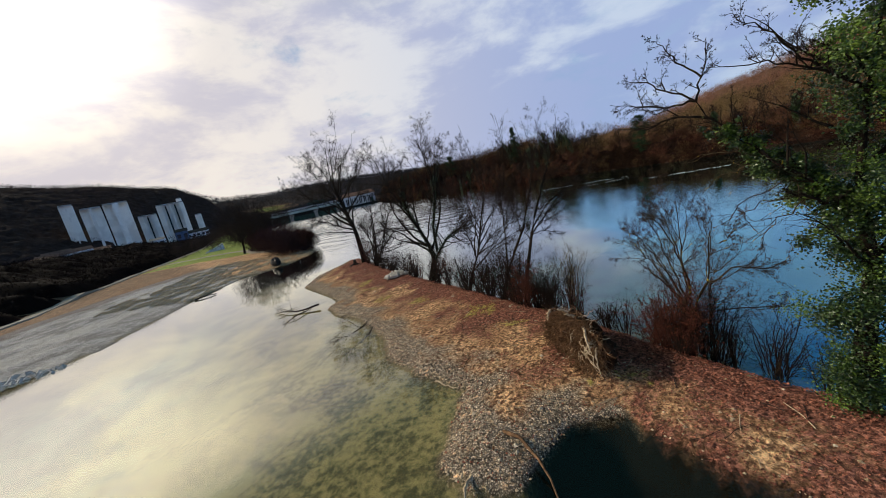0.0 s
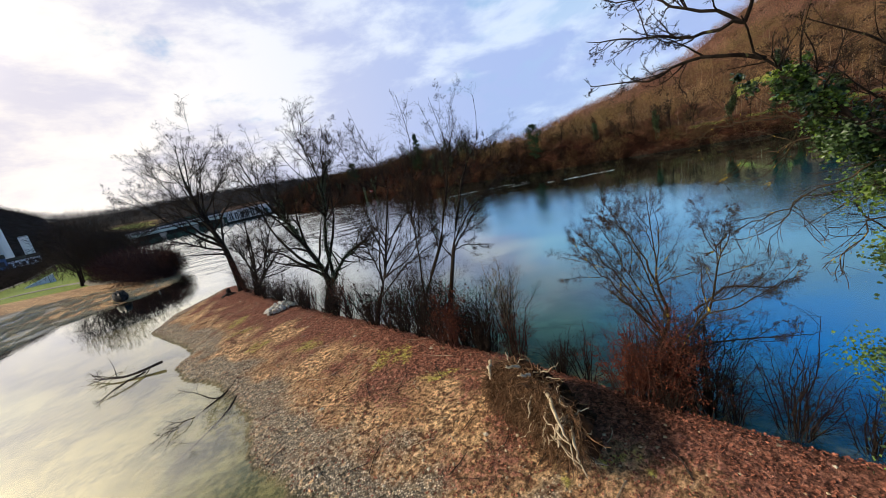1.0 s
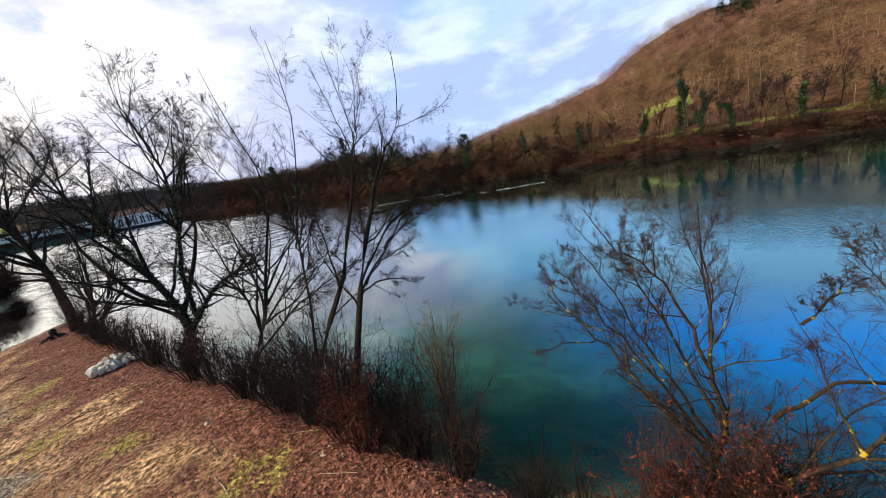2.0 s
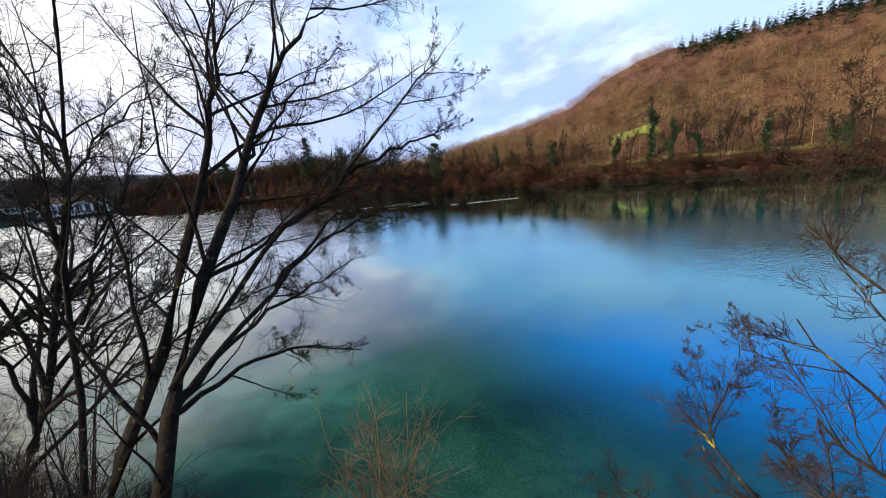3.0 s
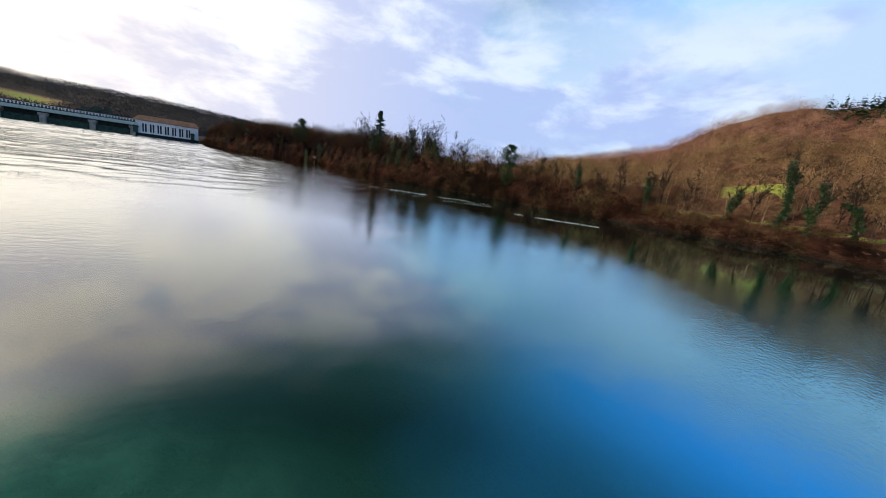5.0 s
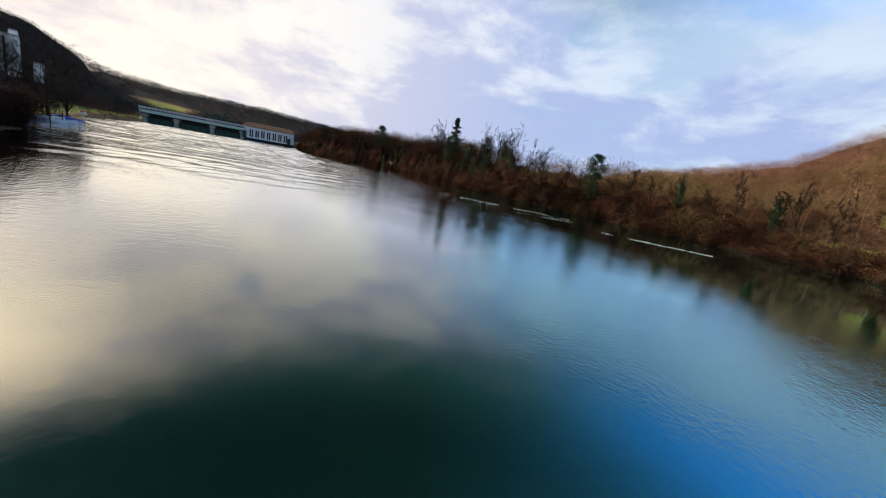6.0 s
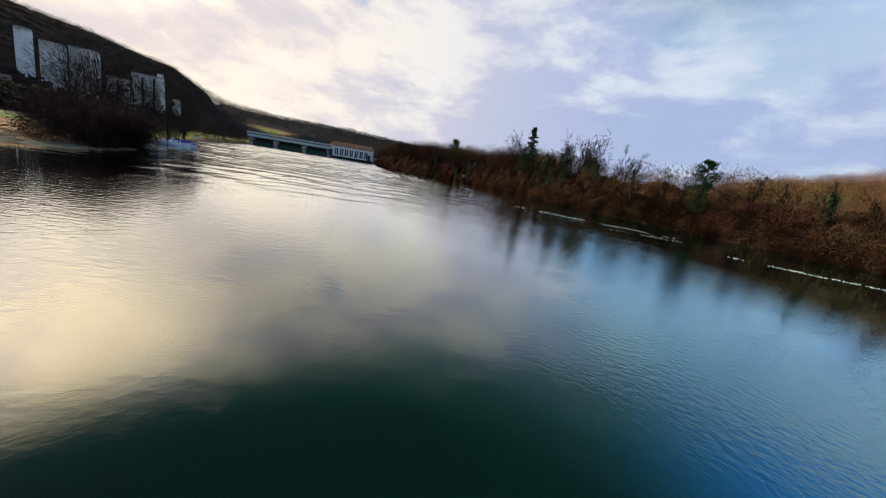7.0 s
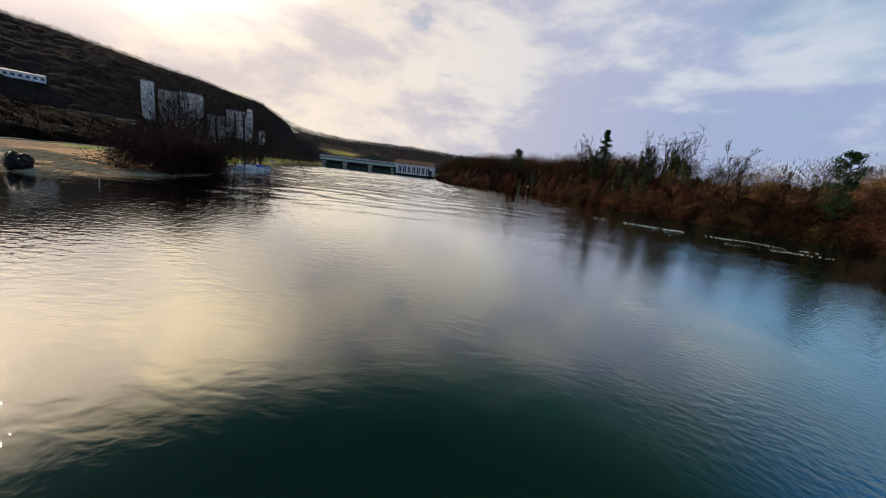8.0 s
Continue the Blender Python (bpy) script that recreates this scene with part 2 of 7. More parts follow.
def curve_path(points, n, r, jitter=0.0):
    """A smooth path of n points through the given ones, with a little waviness."""
    p = np.asarray(points, float)
    t = np.linspace(0, len(p) - 1, n)
    k = np.clip(t.astype(int), 0, len(p) - 2)
    f = (t - k)[:, None]
    p0, p1, p2, p3 = p[np.maximum(k - 1, 0)], p[k], p[k + 1], p[np.minimum(k + 2, len(p) - 1)]
    q = 0.5 * (2 * p1 + (p2 - p0) * f + (2 * p0 - 5 * p1 + 4 * p2 - p3) * f**2 + (3 * p1 - p0 - 3 * p2 + p3) * f**3)
    if jitter:
        q[1:-1] += r.normal(0, jitter, (n - 2, 3))
    return q


def offshoots(r, paths, radii, count, span, angle, ratio, npts, up, wiggle, thin, length=None, flat=1.0, keep=0.55, least=0.002):
    """Branches that leave the given ones: span along the parent, angle off it, length ratio, upward pull, waviness."""
    B, N, _ = paths.shape
    par = np.repeat(np.arange(B), count)
    s = r.uniform(span[0], span[1], len(par))
    f = s * (N - 1)
    k = np.minimum(f.astype(int), N - 2)
    g = (f - k)[:, None]
    start = paths[par, k] * (1 - g) + paths[par, k + 1] * g
    rad = radii[par, k] * (1 - g[:, 0]) + radii[par, k + 1] * g[:, 0]
    tan = unit(paths[par, k + 1] - paths[par, k])
    side = unit(np.cross(tan, unit(r.normal(size=(len(par), 3)))))
    side[:, 2] = side[:, 2] * flat
    a = np.radians(r.normal(angle[0], angle[1], len(par)))[:, None]
    d = unit(tan * np.cos(a) + side * np.sin(a))
    span_len = np.linalg.norm(np.diff(paths, axis=1), axis=2).sum(1)[par] if length is None else np.full(len(par), length)
    L = span_len * ratio * (1 - keep * s) * r.uniform(0.6, 1.25, len(par))
    out = np.empty((len(par), npts, 3))
    out[:, 0] = start
    for i in range(1, npts):
        d = unit(d + r.normal(0, wiggle, d.shape) + np.array([0, 0, up]))
        out[:, i] = out[:, i - 1] + d * (L / (npts - 1))[:, None]
    r0 = np.minimum(rad * 0.75, thin * L + least)
    taper = np.linspace(1, 0.30, npts)[None] ** 1.6
    return out, r0[:, None] * taper


def leaves(r, at, size, droop=0.3, four=True):
    """Small bent leaves at the given points: vertices and quads (two a leaf)."""
    n = len(at)
    d = unit(r.normal(size=(n, 3)) * np.array([1, 1, 0.6]))
    nrm = unit(np.cross(d, r.normal(size=(n, 3))))
    s = np.cross(d, nrm)
    L = size * r.uniform(0.6, 1.3, (n, 1))
    W = L * 0.42
    tip = at + d * L
    mid = at + d * L * 0.5 + nrm * L * 0.14
    v = np.stack([at, mid + s * W, tip, mid - s * W], 1)
    f = np.arange(n)[:, None] * 4 + np.arange(4)
    return v.reshape(-1, 3), f


# ---- ground ----
LAKE_SIDE = [(16, -70), (12.5, 0), (10.9, 9.4), (9.5, 11.2), (8.2, 13.6), (6.9, 15.9), (5.3, 19.0), (3.0, 22.6), (0.6, 26.5), (-3.1, 31.8), (-6.2, 36.8), (-9.6, 42.2), (-12.6, 48), (-15.5, 53), (-17.2, 54.4)]
POND_SIDE = [(-18.7, 52.8), (-20.8, 47.7), (-20.4, 42.4), (-17.0, 38.2), (-14.4, 35.0), (-13.1, 33.0), (-13.6, 31.4), (-11.8, 28.6), (-9.1, 26.2), (-6.4, 21.8), (-5.5, 18.6), (-3.6, 16.3), (-1.3, 14.3), (-1.8, 12.3), (-2.4, 10.2), (-1.3, 8.9), (0.2, 8.7), (1.3, 9.9), (2.6, 11.0), (4.2, 11.0), (4.9, 9.6), (5.9, 8.2), (6.9, 7.4), (8.0, 5.0), (9.0, -8.0), (10.0, -70)]
LEFT_BANK = [(-47, -70), (-46, 0), (-43.2, 27.0), (-40.5, 29.4), (-39.0, 33.6), (-40.8, 50.4), (-39.3, 61.5), (-35.5, 65.3), (-31.6, 72.5), (-33.5, 79.0), (-38, 91), (-57.5, 112), (-68, 134), (-103, 185), (-165, 318), (-216, 416), (-226, 456)]
RIGHT_BANK = [(-100, 490), (-88, 448), (-62, 350), (-40, 284), (-10, 250), (14, 238), (30, 182), (52, 134), (66, 102), (78, 81), (87, 64.5), (92.5, 51), (95.5, 40), (98, 31), (102, 8), (110, -70)]
WATER_EDGE = LAKE_SIDE + POND_SIDE + LEFT_BANK + RIGHT_BANK


def polyline_distance(x, y, line, closed=False):
    p = np.asarray(line, float)
    q = np.roll(p, -1, 0) if closed else p[1:]
    best = np.full(x.shape, 1e9)
    for a, b in zip(p, q):
        d = b - a
        t = np.clip(((x - a[0]) * d[0] + (y - a[1]) * d[1]) / (d @ d + 1e-9), 0, 1)
        best = np.minimum(best, np.hypot(x - a[0] - t * d[0], y - a[1] - t * d[1]))
    return best


def inside(x, y, poly):
    p = np.asarray(poly, float)
    hit = np.zeros(x.shape, bool)
    for a, b in zip(p, np.roll(p, -1, 0)):
        cross = (a[1] > y) != (b[1] > y)
        with np.errstate(divide="ignore", invalid="ignore"):
            hit ^= cross & (x < (b[0] - a[0]) * (y - a[1]) / (b[1] - a[1]) + a[0])
    return hit


def wave(x, y, size, seed=0):
    """Smooth value noise, -1 to 1, by a few rotated sine products."""
    out = 0
    g = np.random.default_rng(seed)
    for i in range(5):
        a, p, q, f = g.uniform(0, 6.3), g.uniform(0, 6.3), g.uniform(0, 6.3), g.uniform(0.7, 1.5) * 6.28 / size
        u, v = x * np.cos(a) + y * np.sin(a), -x * np.sin(a) + y * np.cos(a)
        out = out + np.sin(u * f + p + 1.3 * np.sin(v * f * 0.7 + q)) / 5
    return out


# The hills round the valley: bearing from the river, angle of the crest, its distance, and where the slope begins.
HILLS = [(-180, 4.0, 900, 500), (-110, 7.0, 850, 480), (-62, 8.84, 780, 430), (-54, 8.44, 780, 450), (-49, 7.49, 790, 480), (-43.5, 6.81, 800, 520), (-38.5, 5.49, 830, 560), (-35.5, 3.87, 880, 600), (-33, 3.3, 1300, 800), (-28, 3.05, 1500, 900), (-16, 3.1, 1600, 900), (-10, 2.81, 1600, 900), (0, 1.8, 1400, 700), (12, 1.1, 1000, 500), (23, 0.9, 600, 260), (31, 1.5, 420, 190), (37, 2.92, 380, 150), (45, 4.2, 340, 135), (52, 5.85, 320, 125), (56.6, 8.6, 310, 120), (60, 9.8, 300, 118), (63, 10.4, 295, 115), (70, 10.39, 290, 112), (77, 10.28, 290, 112), (95, 10.12, 300, 115), (130, 8.0, 400, 140), (180, 4.0, 900, 500)]


def ground_height(x, y):
    x, y = np.asarray(x, float), np.asarray(y, float)
    wet = inside(x, y, WATER_EDGE)
    d_lake, d_pond = polyline_distance(x, y, LAKE_SIDE), polyline_distance(x, y, POND_SIDE)
    d_left, d_right = polyline_distance(x, y, LEFT_BANK), polyline_distance(x, y, RIGHT_BANK)
    west = (x < -25 - np.maximum(y - 75, 0) * 0.45)
    pen = ~wet & (x < 20) & (x > -24) & (y < 56)
    # tongue of land
    crest = np.minimum(0.05 + 0.085 * d_pond + 0.18 * (1 - np.exp(-d_pond / 0.5)), 0.15 + 0.75 * (1 - np.exp(-d_lake / 0.7)) + 0.04 * d_lake)
    crest = crest + 0.05 * wave(x, y, 4.0, 1) * np.clip(d_pond, 0, 1) + 0.02 * wave(x, y, 0.9, 2)
    # far banks
    bank_l = 0.03 + 0.055 * np.minimum(d_left, 22) + 0.02 * np.clip(d_left - 22, 0, 30) + 8.0 * np.clip((d_left - 45) / 22, 0, 1) ** 1.2 + 0.012 * np.clip(d_left - 67, 0, 500)
    far_up = np.clip((y - 200) / 60, 0, 1)
    bank_l = bank_l * (1 - far_up) + far_up * (0.1 + 3.0 * (1 - np.exp(-d_left / 6)) + 0.02 * np.minimum(d_left, 400))
    bank_r = 0.1 + 3.0 * (1 - np.exp(-d_right / 3.5)) + 0.17 * np.clip(d_right - 7, 0, 14) + 0.03 * np.minimum(d_right, 60)
    land = np.where(pen, crest, np.where(d_left < d_right, bank_l, bank_r))
    land = land + 0.12 * wave(x, y, 13, 3) * ~pen * np.clip(np.minimum(d_left, d_right) / 6, 0, 1)
    # hills
    az = np.degrees(np.arctan2(x - 6, y - 25))
    dist = np.hypot(x - 6, y - 25)
    tab = np.array(HILLS, float)
    e, D, d0 = (np.interp(az, tab[:, 0], tab[:, i]) for i in (1, 2, 3))
    s = np.clip((dist - d0) / (D - d0), 0, 1.6)
    rise = D * np.tan(np.radians(e)) * np.where(s < 1, s ** 0.95 * (1.0 - 0.18 * s**6) / 0.82, 1.0 - 0.25 * (s - 1))
    rise = rise * (1 + 0.05 * wave(x, y, 160, 5) * np.clip(s * 2, 0, 1))
    land = land + np.maximum(rise, 0)
    # beds
    pond = (d_pond < d_lake) & (d_pond < d_right) | (x < -12) & (y < 56)
    edge = np.minimum(np.minimum(d_lake, d_pond), np.minimum(d_left, d_right))
    deep = -0.05 - 0.55 * np.minimum(edge, 6) - 0.28 * np.clip(edge - 6, 0, 16)
    shoal = np.clip((57 - y) / 9, 0, 1) * np.clip((x + 46) / 6, 0, 1)
    bed = np.where(pond, (-0.02 - 0.075 * np.minimum(edge, 14) - 0.03 * np.clip(edge, 0, 1)) * shoal + deep * (1 - shoal), deep)
    cove = (x > 0.5) & (x < 10) & (y < 11)
    bed = np.where(cove, -0.1 - 1.1 * np.minimum(edge, 2.5), bed) + 0.03 * wave(x, y, 2.5, 8) * np.clip(edge, 0, 1)
    return np.where(wet, np.minimum(bed, -0.02), np.maximum(land, 0.02))


def ground_z(x, y):
    return float(ground_height(np.array([x]), np.array([y]))[0])


def spaced(stops):
    """Grid lines: (start, end, step) stretches one after another."""
    out = [np.arange(a, b, s) for a, b, s in stops]
    return np.unique(np.round(np.concatenate(out), 3))


gx = spaced([(-3000, -1000, 200), (-1000, -240, 30), (-240, -70, 6), (-70, -28, 1.4), (-28, 15, 0.38), (15, 60, 3), (60, 130, 2.0), (130, 420, 8), (420, 1000, 30), (1000, 3201, 200)])
gy = spaced([(-1500, -200, 100), (-200, -20, 12), (-20, 2, 1.5), (2, 58, 0.38), (58, 100, 1.4), (100, 260, 4), (260, 700, 12), (700, 2000, 50), (2000, 4001, 250)])
GX, GY = np.meshgrid(gx, gy)
GZ = ground_height(GX, GY)
nx, ny = len(gx), len(gy)
base_i = (np.arange(ny - 1)[:, None] * nx + np.arange(nx - 1)[None]).ravel()
ground_faces = np.stack([base_i, base_i + 1, base_i + nx + 1, base_i + nx], 1)


def ground_material():
    m, k = material("ground")
    at = k.n("ShaderNodeNewGeometry").outputs["Position"]
    zone = k.n("ShaderNodeSeparateColor", i={0: k.n("ShaderNodeVertexColor", layer_name="zone").outputs[0]}).outputs
    deep = k.n("ShaderNodeVertexColor", layer_name="bed").outputs[0]
    n1, n2, n3 = k.noise(at, 0.45, 5, 0.6, 0.4), k.noise(at, 3.5, 6, 0.65), k.noise(at, 30.0, 5, 0.7)
    soil = k.mix(k.step(n2, 0.38, 0.62), rgb(0.17, 0.088, 0.046), rgb(0.60, 0.385, 0.195))
    soil = k.mix(k.step(n1, 0.48, 0.66), soil, rgb(0.30, 0.165, 0.080))
    pebble = k.n("ShaderNodeTexVoronoi", i={"Vector": at, "Scale": 16.0, "Randomness": 1.0})
    stone = k.mix(k.n("ShaderNodeSeparateColor", i={0: pebble.outputs["Color"]}).outputs[0], rgb(0.22, 0.175, 0.12), rgb(0.62, 0.52, 0.38))
    stone = k.mix(k.step(pebble.outputs["Distance"], 0.25, 0.6), stone, rgb(0.12, 0.095, 0.07))
    gravel = k.mix(k.step(n2, 0.52, 0.80), stone, soil)
    shingle = k.mix(k.n("ShaderNodeSeparateColor", i={0: pebble.outputs["Color"]}).outputs[1], rgb(0.13, 0.13, 0.125), rgb(0.40, 0.39, 0.37))
    shingle = k.mix(k.step(n1, 0.42, 0.66), shingle, rgb(0.15, 0.145, 0.13))
    shingle = k.mix(k.step(k.noise(k.vec("MULTIPLY", at, (0.25, 0.06, 1.0)), 1.0, 5, 0.6), 0.46, 0.60, 0.0, 0.55), shingle, rgb(0.40, 0.38, 0.34))
    gravel = k.mix(k.n("ShaderNodeVertexColor", layer_name="zone").outputs[1], gravel, shingle)
    leafc = k.n("ShaderNodeTexVoronoi", i={"Vector": at, "Scale": 11.0, "Randomness": 1.0})
    litter = k.mix(k.n("ShaderNodeSeparateColor", i={0: leafc.outputs["Color"]}).outputs[1], rgb(0.070, 0.030, 0.021), rgb(0.32, 0.140, 0.092))
    grass = k.mix(k.step(n3, 0.3, 0.7), rgb(0.10, 0.15, 0.018), rgb(0.24, 0.29, 0.040))
    grass = k.mix(k.step(n1, 0.4, 0.7), grass, rgb(0.18, 0.22, 0.055))
    moss = k.mix(k.step(n3, 0.3, 0.7), rgb(0.20, 0.17, 0.03), rgb(0.42, 0.36, 0.09))
    grass = k.mix(k.step(zone[0], 0.6, 0.9), moss, grass)
    col = k.mix(k.step(k.math("ADD", zone[1], k.math("MULTIPLY", k.math("SUBTRACT", n2, 0.5), 0.9)), 0.3, 0.6), soil, gravel)
    col = k.mix(k.step(k.math("ADD", zone[2], k.math("MULTIPLY", k.math("SUBTRACT", n2, 0.5), 1.3)), 0.35, 0.65), col, litter)
    col = k.mix(k.step(k.math("ADD", zone[0], k.math("MULTIPLY", k.math("SUBTRACT", n2, 0.5), 0.8)), 0.35, 0.6), col, grass)
    mud = k.mix(k.step(k.math("ADD", k.math("MULTIPLY", n1, 0.5), k.math("MULTIPLY", n2, 0.5)), 0.40, 0.58), rgb(0.085, 0.080, 0.036), rgb(0.34, 0.285, 0.125))
    # Bed darkens with depth and y: light lost in water, painted in.
    depth_tint = k.mix(k.step(n1, 0.35, 0.65), rgb(0.042, 0.155, 0.130), rgb(0.090, 0.290, 0.240))
    depth_tint = k.mix(k.step(k.n("ShaderNodeSeparateXYZ", i={0: at}).outputs[1], 35.0, 43.0), depth_tint, rgb(0.0012, 0.013, 0.010))
    # Pool (y < 11) and deepest bed are painted near black the same way.
    depth_tint = k.mix(k.n("ShaderNodeVertexColor", layer_name="bed").outputs[1], depth_tint, k.mix(k.step(k.n("ShaderNodeSeparateXYZ", i={0: at}).outputs[1], 11.0, 13.0), rgb(0.010, 0.008, 0.005), k.mix(k.step(k.n("ShaderNodeSeparateXYZ", i={0: at}).outputs[1], 35.0, 43.0), rgb(0.014, 0.070, 0.060), rgb(0.0012, 0.013, 0.010))))
    wetc = k.n("ShaderNodeSeparateColor", i={0: deep}).outputs
    damp = k.step(k.math("ADD", k.n("ShaderNodeSeparateXYZ", i={0: at}).outputs[2], k.math("MULTIPLY", k.math("SUBTRACT", n2, 0.5), 0.16)), 0.02, 0.15, 0.45, 1.0)
    col = k.mix(1.0, col, k.n("ShaderNodeCombineXYZ", i={0: damp, 1: damp, 2: damp}).outputs[0], "MULTIPLY")
    wild = k.mix(k.step(n2, 0.35, 0.65), rgb(0.035, 0.019, 0.012), rgb(0.13, 0.062, 0.036))
    grain = k.step(k.noise(at, 7.0, 6, 0.8, 0.4), 0.38, 0.62, 0.42, 2.15)
    col = k.mix(1.0, col, k.n("ShaderNodeCombineXYZ", i={0: grain, 1: grain, 2: grain}).outputs[0], "MULTIPLY")
    # Soil west of the dyke painted dark, as shade under woods and hedge.
    wild = k.mix(k.step(k.n("ShaderNodeSeparateXYZ", i={0: at}).outputs[0], -62.0, -78.0), wild, k.mix(n2, rgb(0.012, 0.007, 0.006), rgb(0.030, 0.018, 0.014)))
    wild = k.mix(k.step(k.n("ShaderNodeSeparateXYZ", i={0: at}).outputs[2], 0.1, 1.4, 0.75, 0.0), wild, rgb(0.018, 0.010, 0.007))
    col = k.mix(wetc[2], col, wild)
    col = k.mix(wetc[0], col, mud)
    col = k.mix(wetc[1], col, depth_tint)
    bs = k.n("ShaderNodeBsdfPrincipled", i={"Base Color": col, "Roughness": 0.9, "Specular IOR Level": k.math("MULTIPLY", k.math("SUBTRACT", 1.0, wetc[1]), 0.15)})
    bump = k.n("ShaderNodeBump", i={"Strength": 0.8, "Distance": 0.05, "Height": k.math("ADD", n2, k.math("MULTIPLY", grain, 0.45))})
    k.t.links.new(bump.outputs[0], bs.inputs["Normal"])
    k.n("ShaderNodeOutputMaterial", i={0: bs.outputs[0]})
    return m


BARE_SPOTS = ((6.0, 10.8, 0.9), (7.7, 9.0, 0.7), (4.2, 12.2, 1.2), (1.5, 17.5, 1.3), (-2.5, 24, 1.6), (-6.5, 30, 1.5), (3.0, 16.0, 0.8), (8.8, 6.5, 0.9))
MOSS_SPOTS = ((-9.5, 33, 1.6), (-11, 36, 1.5), (-7.5, 29.0, 1.2), (3.6, 13.0, 0.6), (2.2, 18.8, 1.0), (0.3, 21.5, 1.2), (-4.0, 26.5, 1.3), (5.6, 12.4, 0.5))


def zones(x, y, z):
    """Soil kinds: grass, gravel, leaf litter; and mud, painted depth darkening for the beds."""
    d_lake, d_pond = polyline_distance(x, y, LAKE_SIDE), polyline_distance(x, y, POND_SIDE)
    d_left, d_right = polyline_distance(x, y, LEFT_BANK), polyline_distance(x, y, RIGHT_BANK)
    pen = (x > -24) & (x < 20) & (y < 56)
    gravel = np.where(pen, np.clip(0.95 - d_pond / 3.6, 0, 1) + 0.38 * wave(x, y, 3.2, 11), 0)
    beach = ~pen & (d_left < d_right) & (d_left < 40)
    grey = np.where(beach, np.clip((30 - d_left) / 3, 0, 1) * np.clip(np.maximum((68 - y) / 8, (-46 - x) / 6), 0, 1) * np.clip((84 - y) / 10, 0, 1), 0.0)
    gravel = np.where(beach, np.maximum(grey, 0.2), gravel)
    litter = np.where(pen, np.clip(1.10 - d_lake / 8.0, 0, 1) * np.clip((d_pond - 0.6) / 2.2, 0, 1) + 0.38 * wave(x, y, 2.6, 12), 0)
    wx, wy = x + 0.9 * wave(x, y, 3.0, 61) + 0.5 * wave(x, y, 1.3, 62), y + 0.9 * wave(x, y, 3.0, 63) + 0.5 * wave(x, y, 1.3, 64)
    for sx, sy, sr in BARE_SPOTS:
        litter = litter * (1 - 0.9 * np.exp(-((wx - sx) ** 2 + (wy - sy) ** 2) / sr**2))
        gravel = gravel * (1 - 0.7 * np.exp(-((wx - sx) ** 2 + (wy - sy) ** 2) / sr**2))
    grass = np.where(~pen & (d_left < d_right) & (y > 100) & (d_left > 7) & (d_left < 40), 1.0, 0.0)
    grass = np.where(~pen & (d_left < d_right) & (d_left > 88) & (np.hypot(x, y) < 330) & (wave(x, y, 50, 16) > 0.3), 1.0, grass)
    grass = np.where(~pen & (d_right <= d_left) & (d_right > 10.5) & (d_right < 12.8) & (y < 84) & (wave(x, y, 60, 14) > -0.5), 1.0, grass)
    near = pen & (x > 4.3) & (y < 12.5)
    gravel = np.where(near, gravel * 0.25, gravel)
    litter = np.where(near, np.maximum(litter, 0.48 + 0.4 * wave(x, y, 2.4, 65)), litter)
    for sx, sy, sr in MOSS_SPOTS:
        grass = np.where(pen, np.maximum(grass, 0.55 * np.exp(-((wx - sx) ** 2 + (wy - sy) ** 2) / sr**2)), grass)
    az = np.degrees(np.arctan2(x - 6, y - 25))
    dist = np.hypot(x - 6, y - 25)
    grass = np.where((az > 58.6) & (az < 65.5 - 0.10 * (dist - 122)) & (dist > 123) & (dist < 134), 1.0, grass)
    grass = np.where((az > -31) & (az < -26) & (dist > 960) & (dist < 1060), 0.8, grass)
    dull = np.where(~pen & (d_left < d_right) & (d_left > 24) & (grass < 0.5), 0.55, 0.0)
    wild = np.where(~pen & (d_right <= d_left) | (dist > 170) | ~pen & (d_left > 46), 1.0, 0.0) * (grass < 0.5)
    wild = np.maximum(wild, dull)
    mud = np.clip((0.04 - z) / 0.10, 0, 1) * ~((d_right < 9) & ~pen) * ~((x > 0.5) & (x < 10) & (y < 11.5))
    # Mask of the painted depth darkness; the whole cove counts as deep.
    depth_tint = np.clip((-0.55 - z) / 0.9, 0, 1)
    depth_tint = np.where((x > -0.5) & (x < 10) & (y < 11.5), np.clip((0.10 - z) / 0.25, 0, 1), depth_tint)
    return np.stack([grass, gravel, litter, grey], -1).clip(0, 1), np.stack([mud, depth_tint, wild, np.where((x > -0.5) & (x < 10) & (y < 11.5), 1.0, np.clip((-2.6 - z) / 3.0, 0, 1))], -1)


M_GROUND = ground_material()
ground = mesh_object("ground", np.stack([GX, GY, GZ], -1).reshape(-1, 3), ground_faces, M_GROUND, smooth=True)
tagged(ground, "earth, gravel and leaf-strewn river valley ground with wooded hills", "ground", kind="structure")
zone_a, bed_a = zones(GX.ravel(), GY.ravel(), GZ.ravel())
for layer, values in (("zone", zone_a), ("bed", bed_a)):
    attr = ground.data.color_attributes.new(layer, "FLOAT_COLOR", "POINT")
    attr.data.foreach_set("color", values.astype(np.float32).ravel())


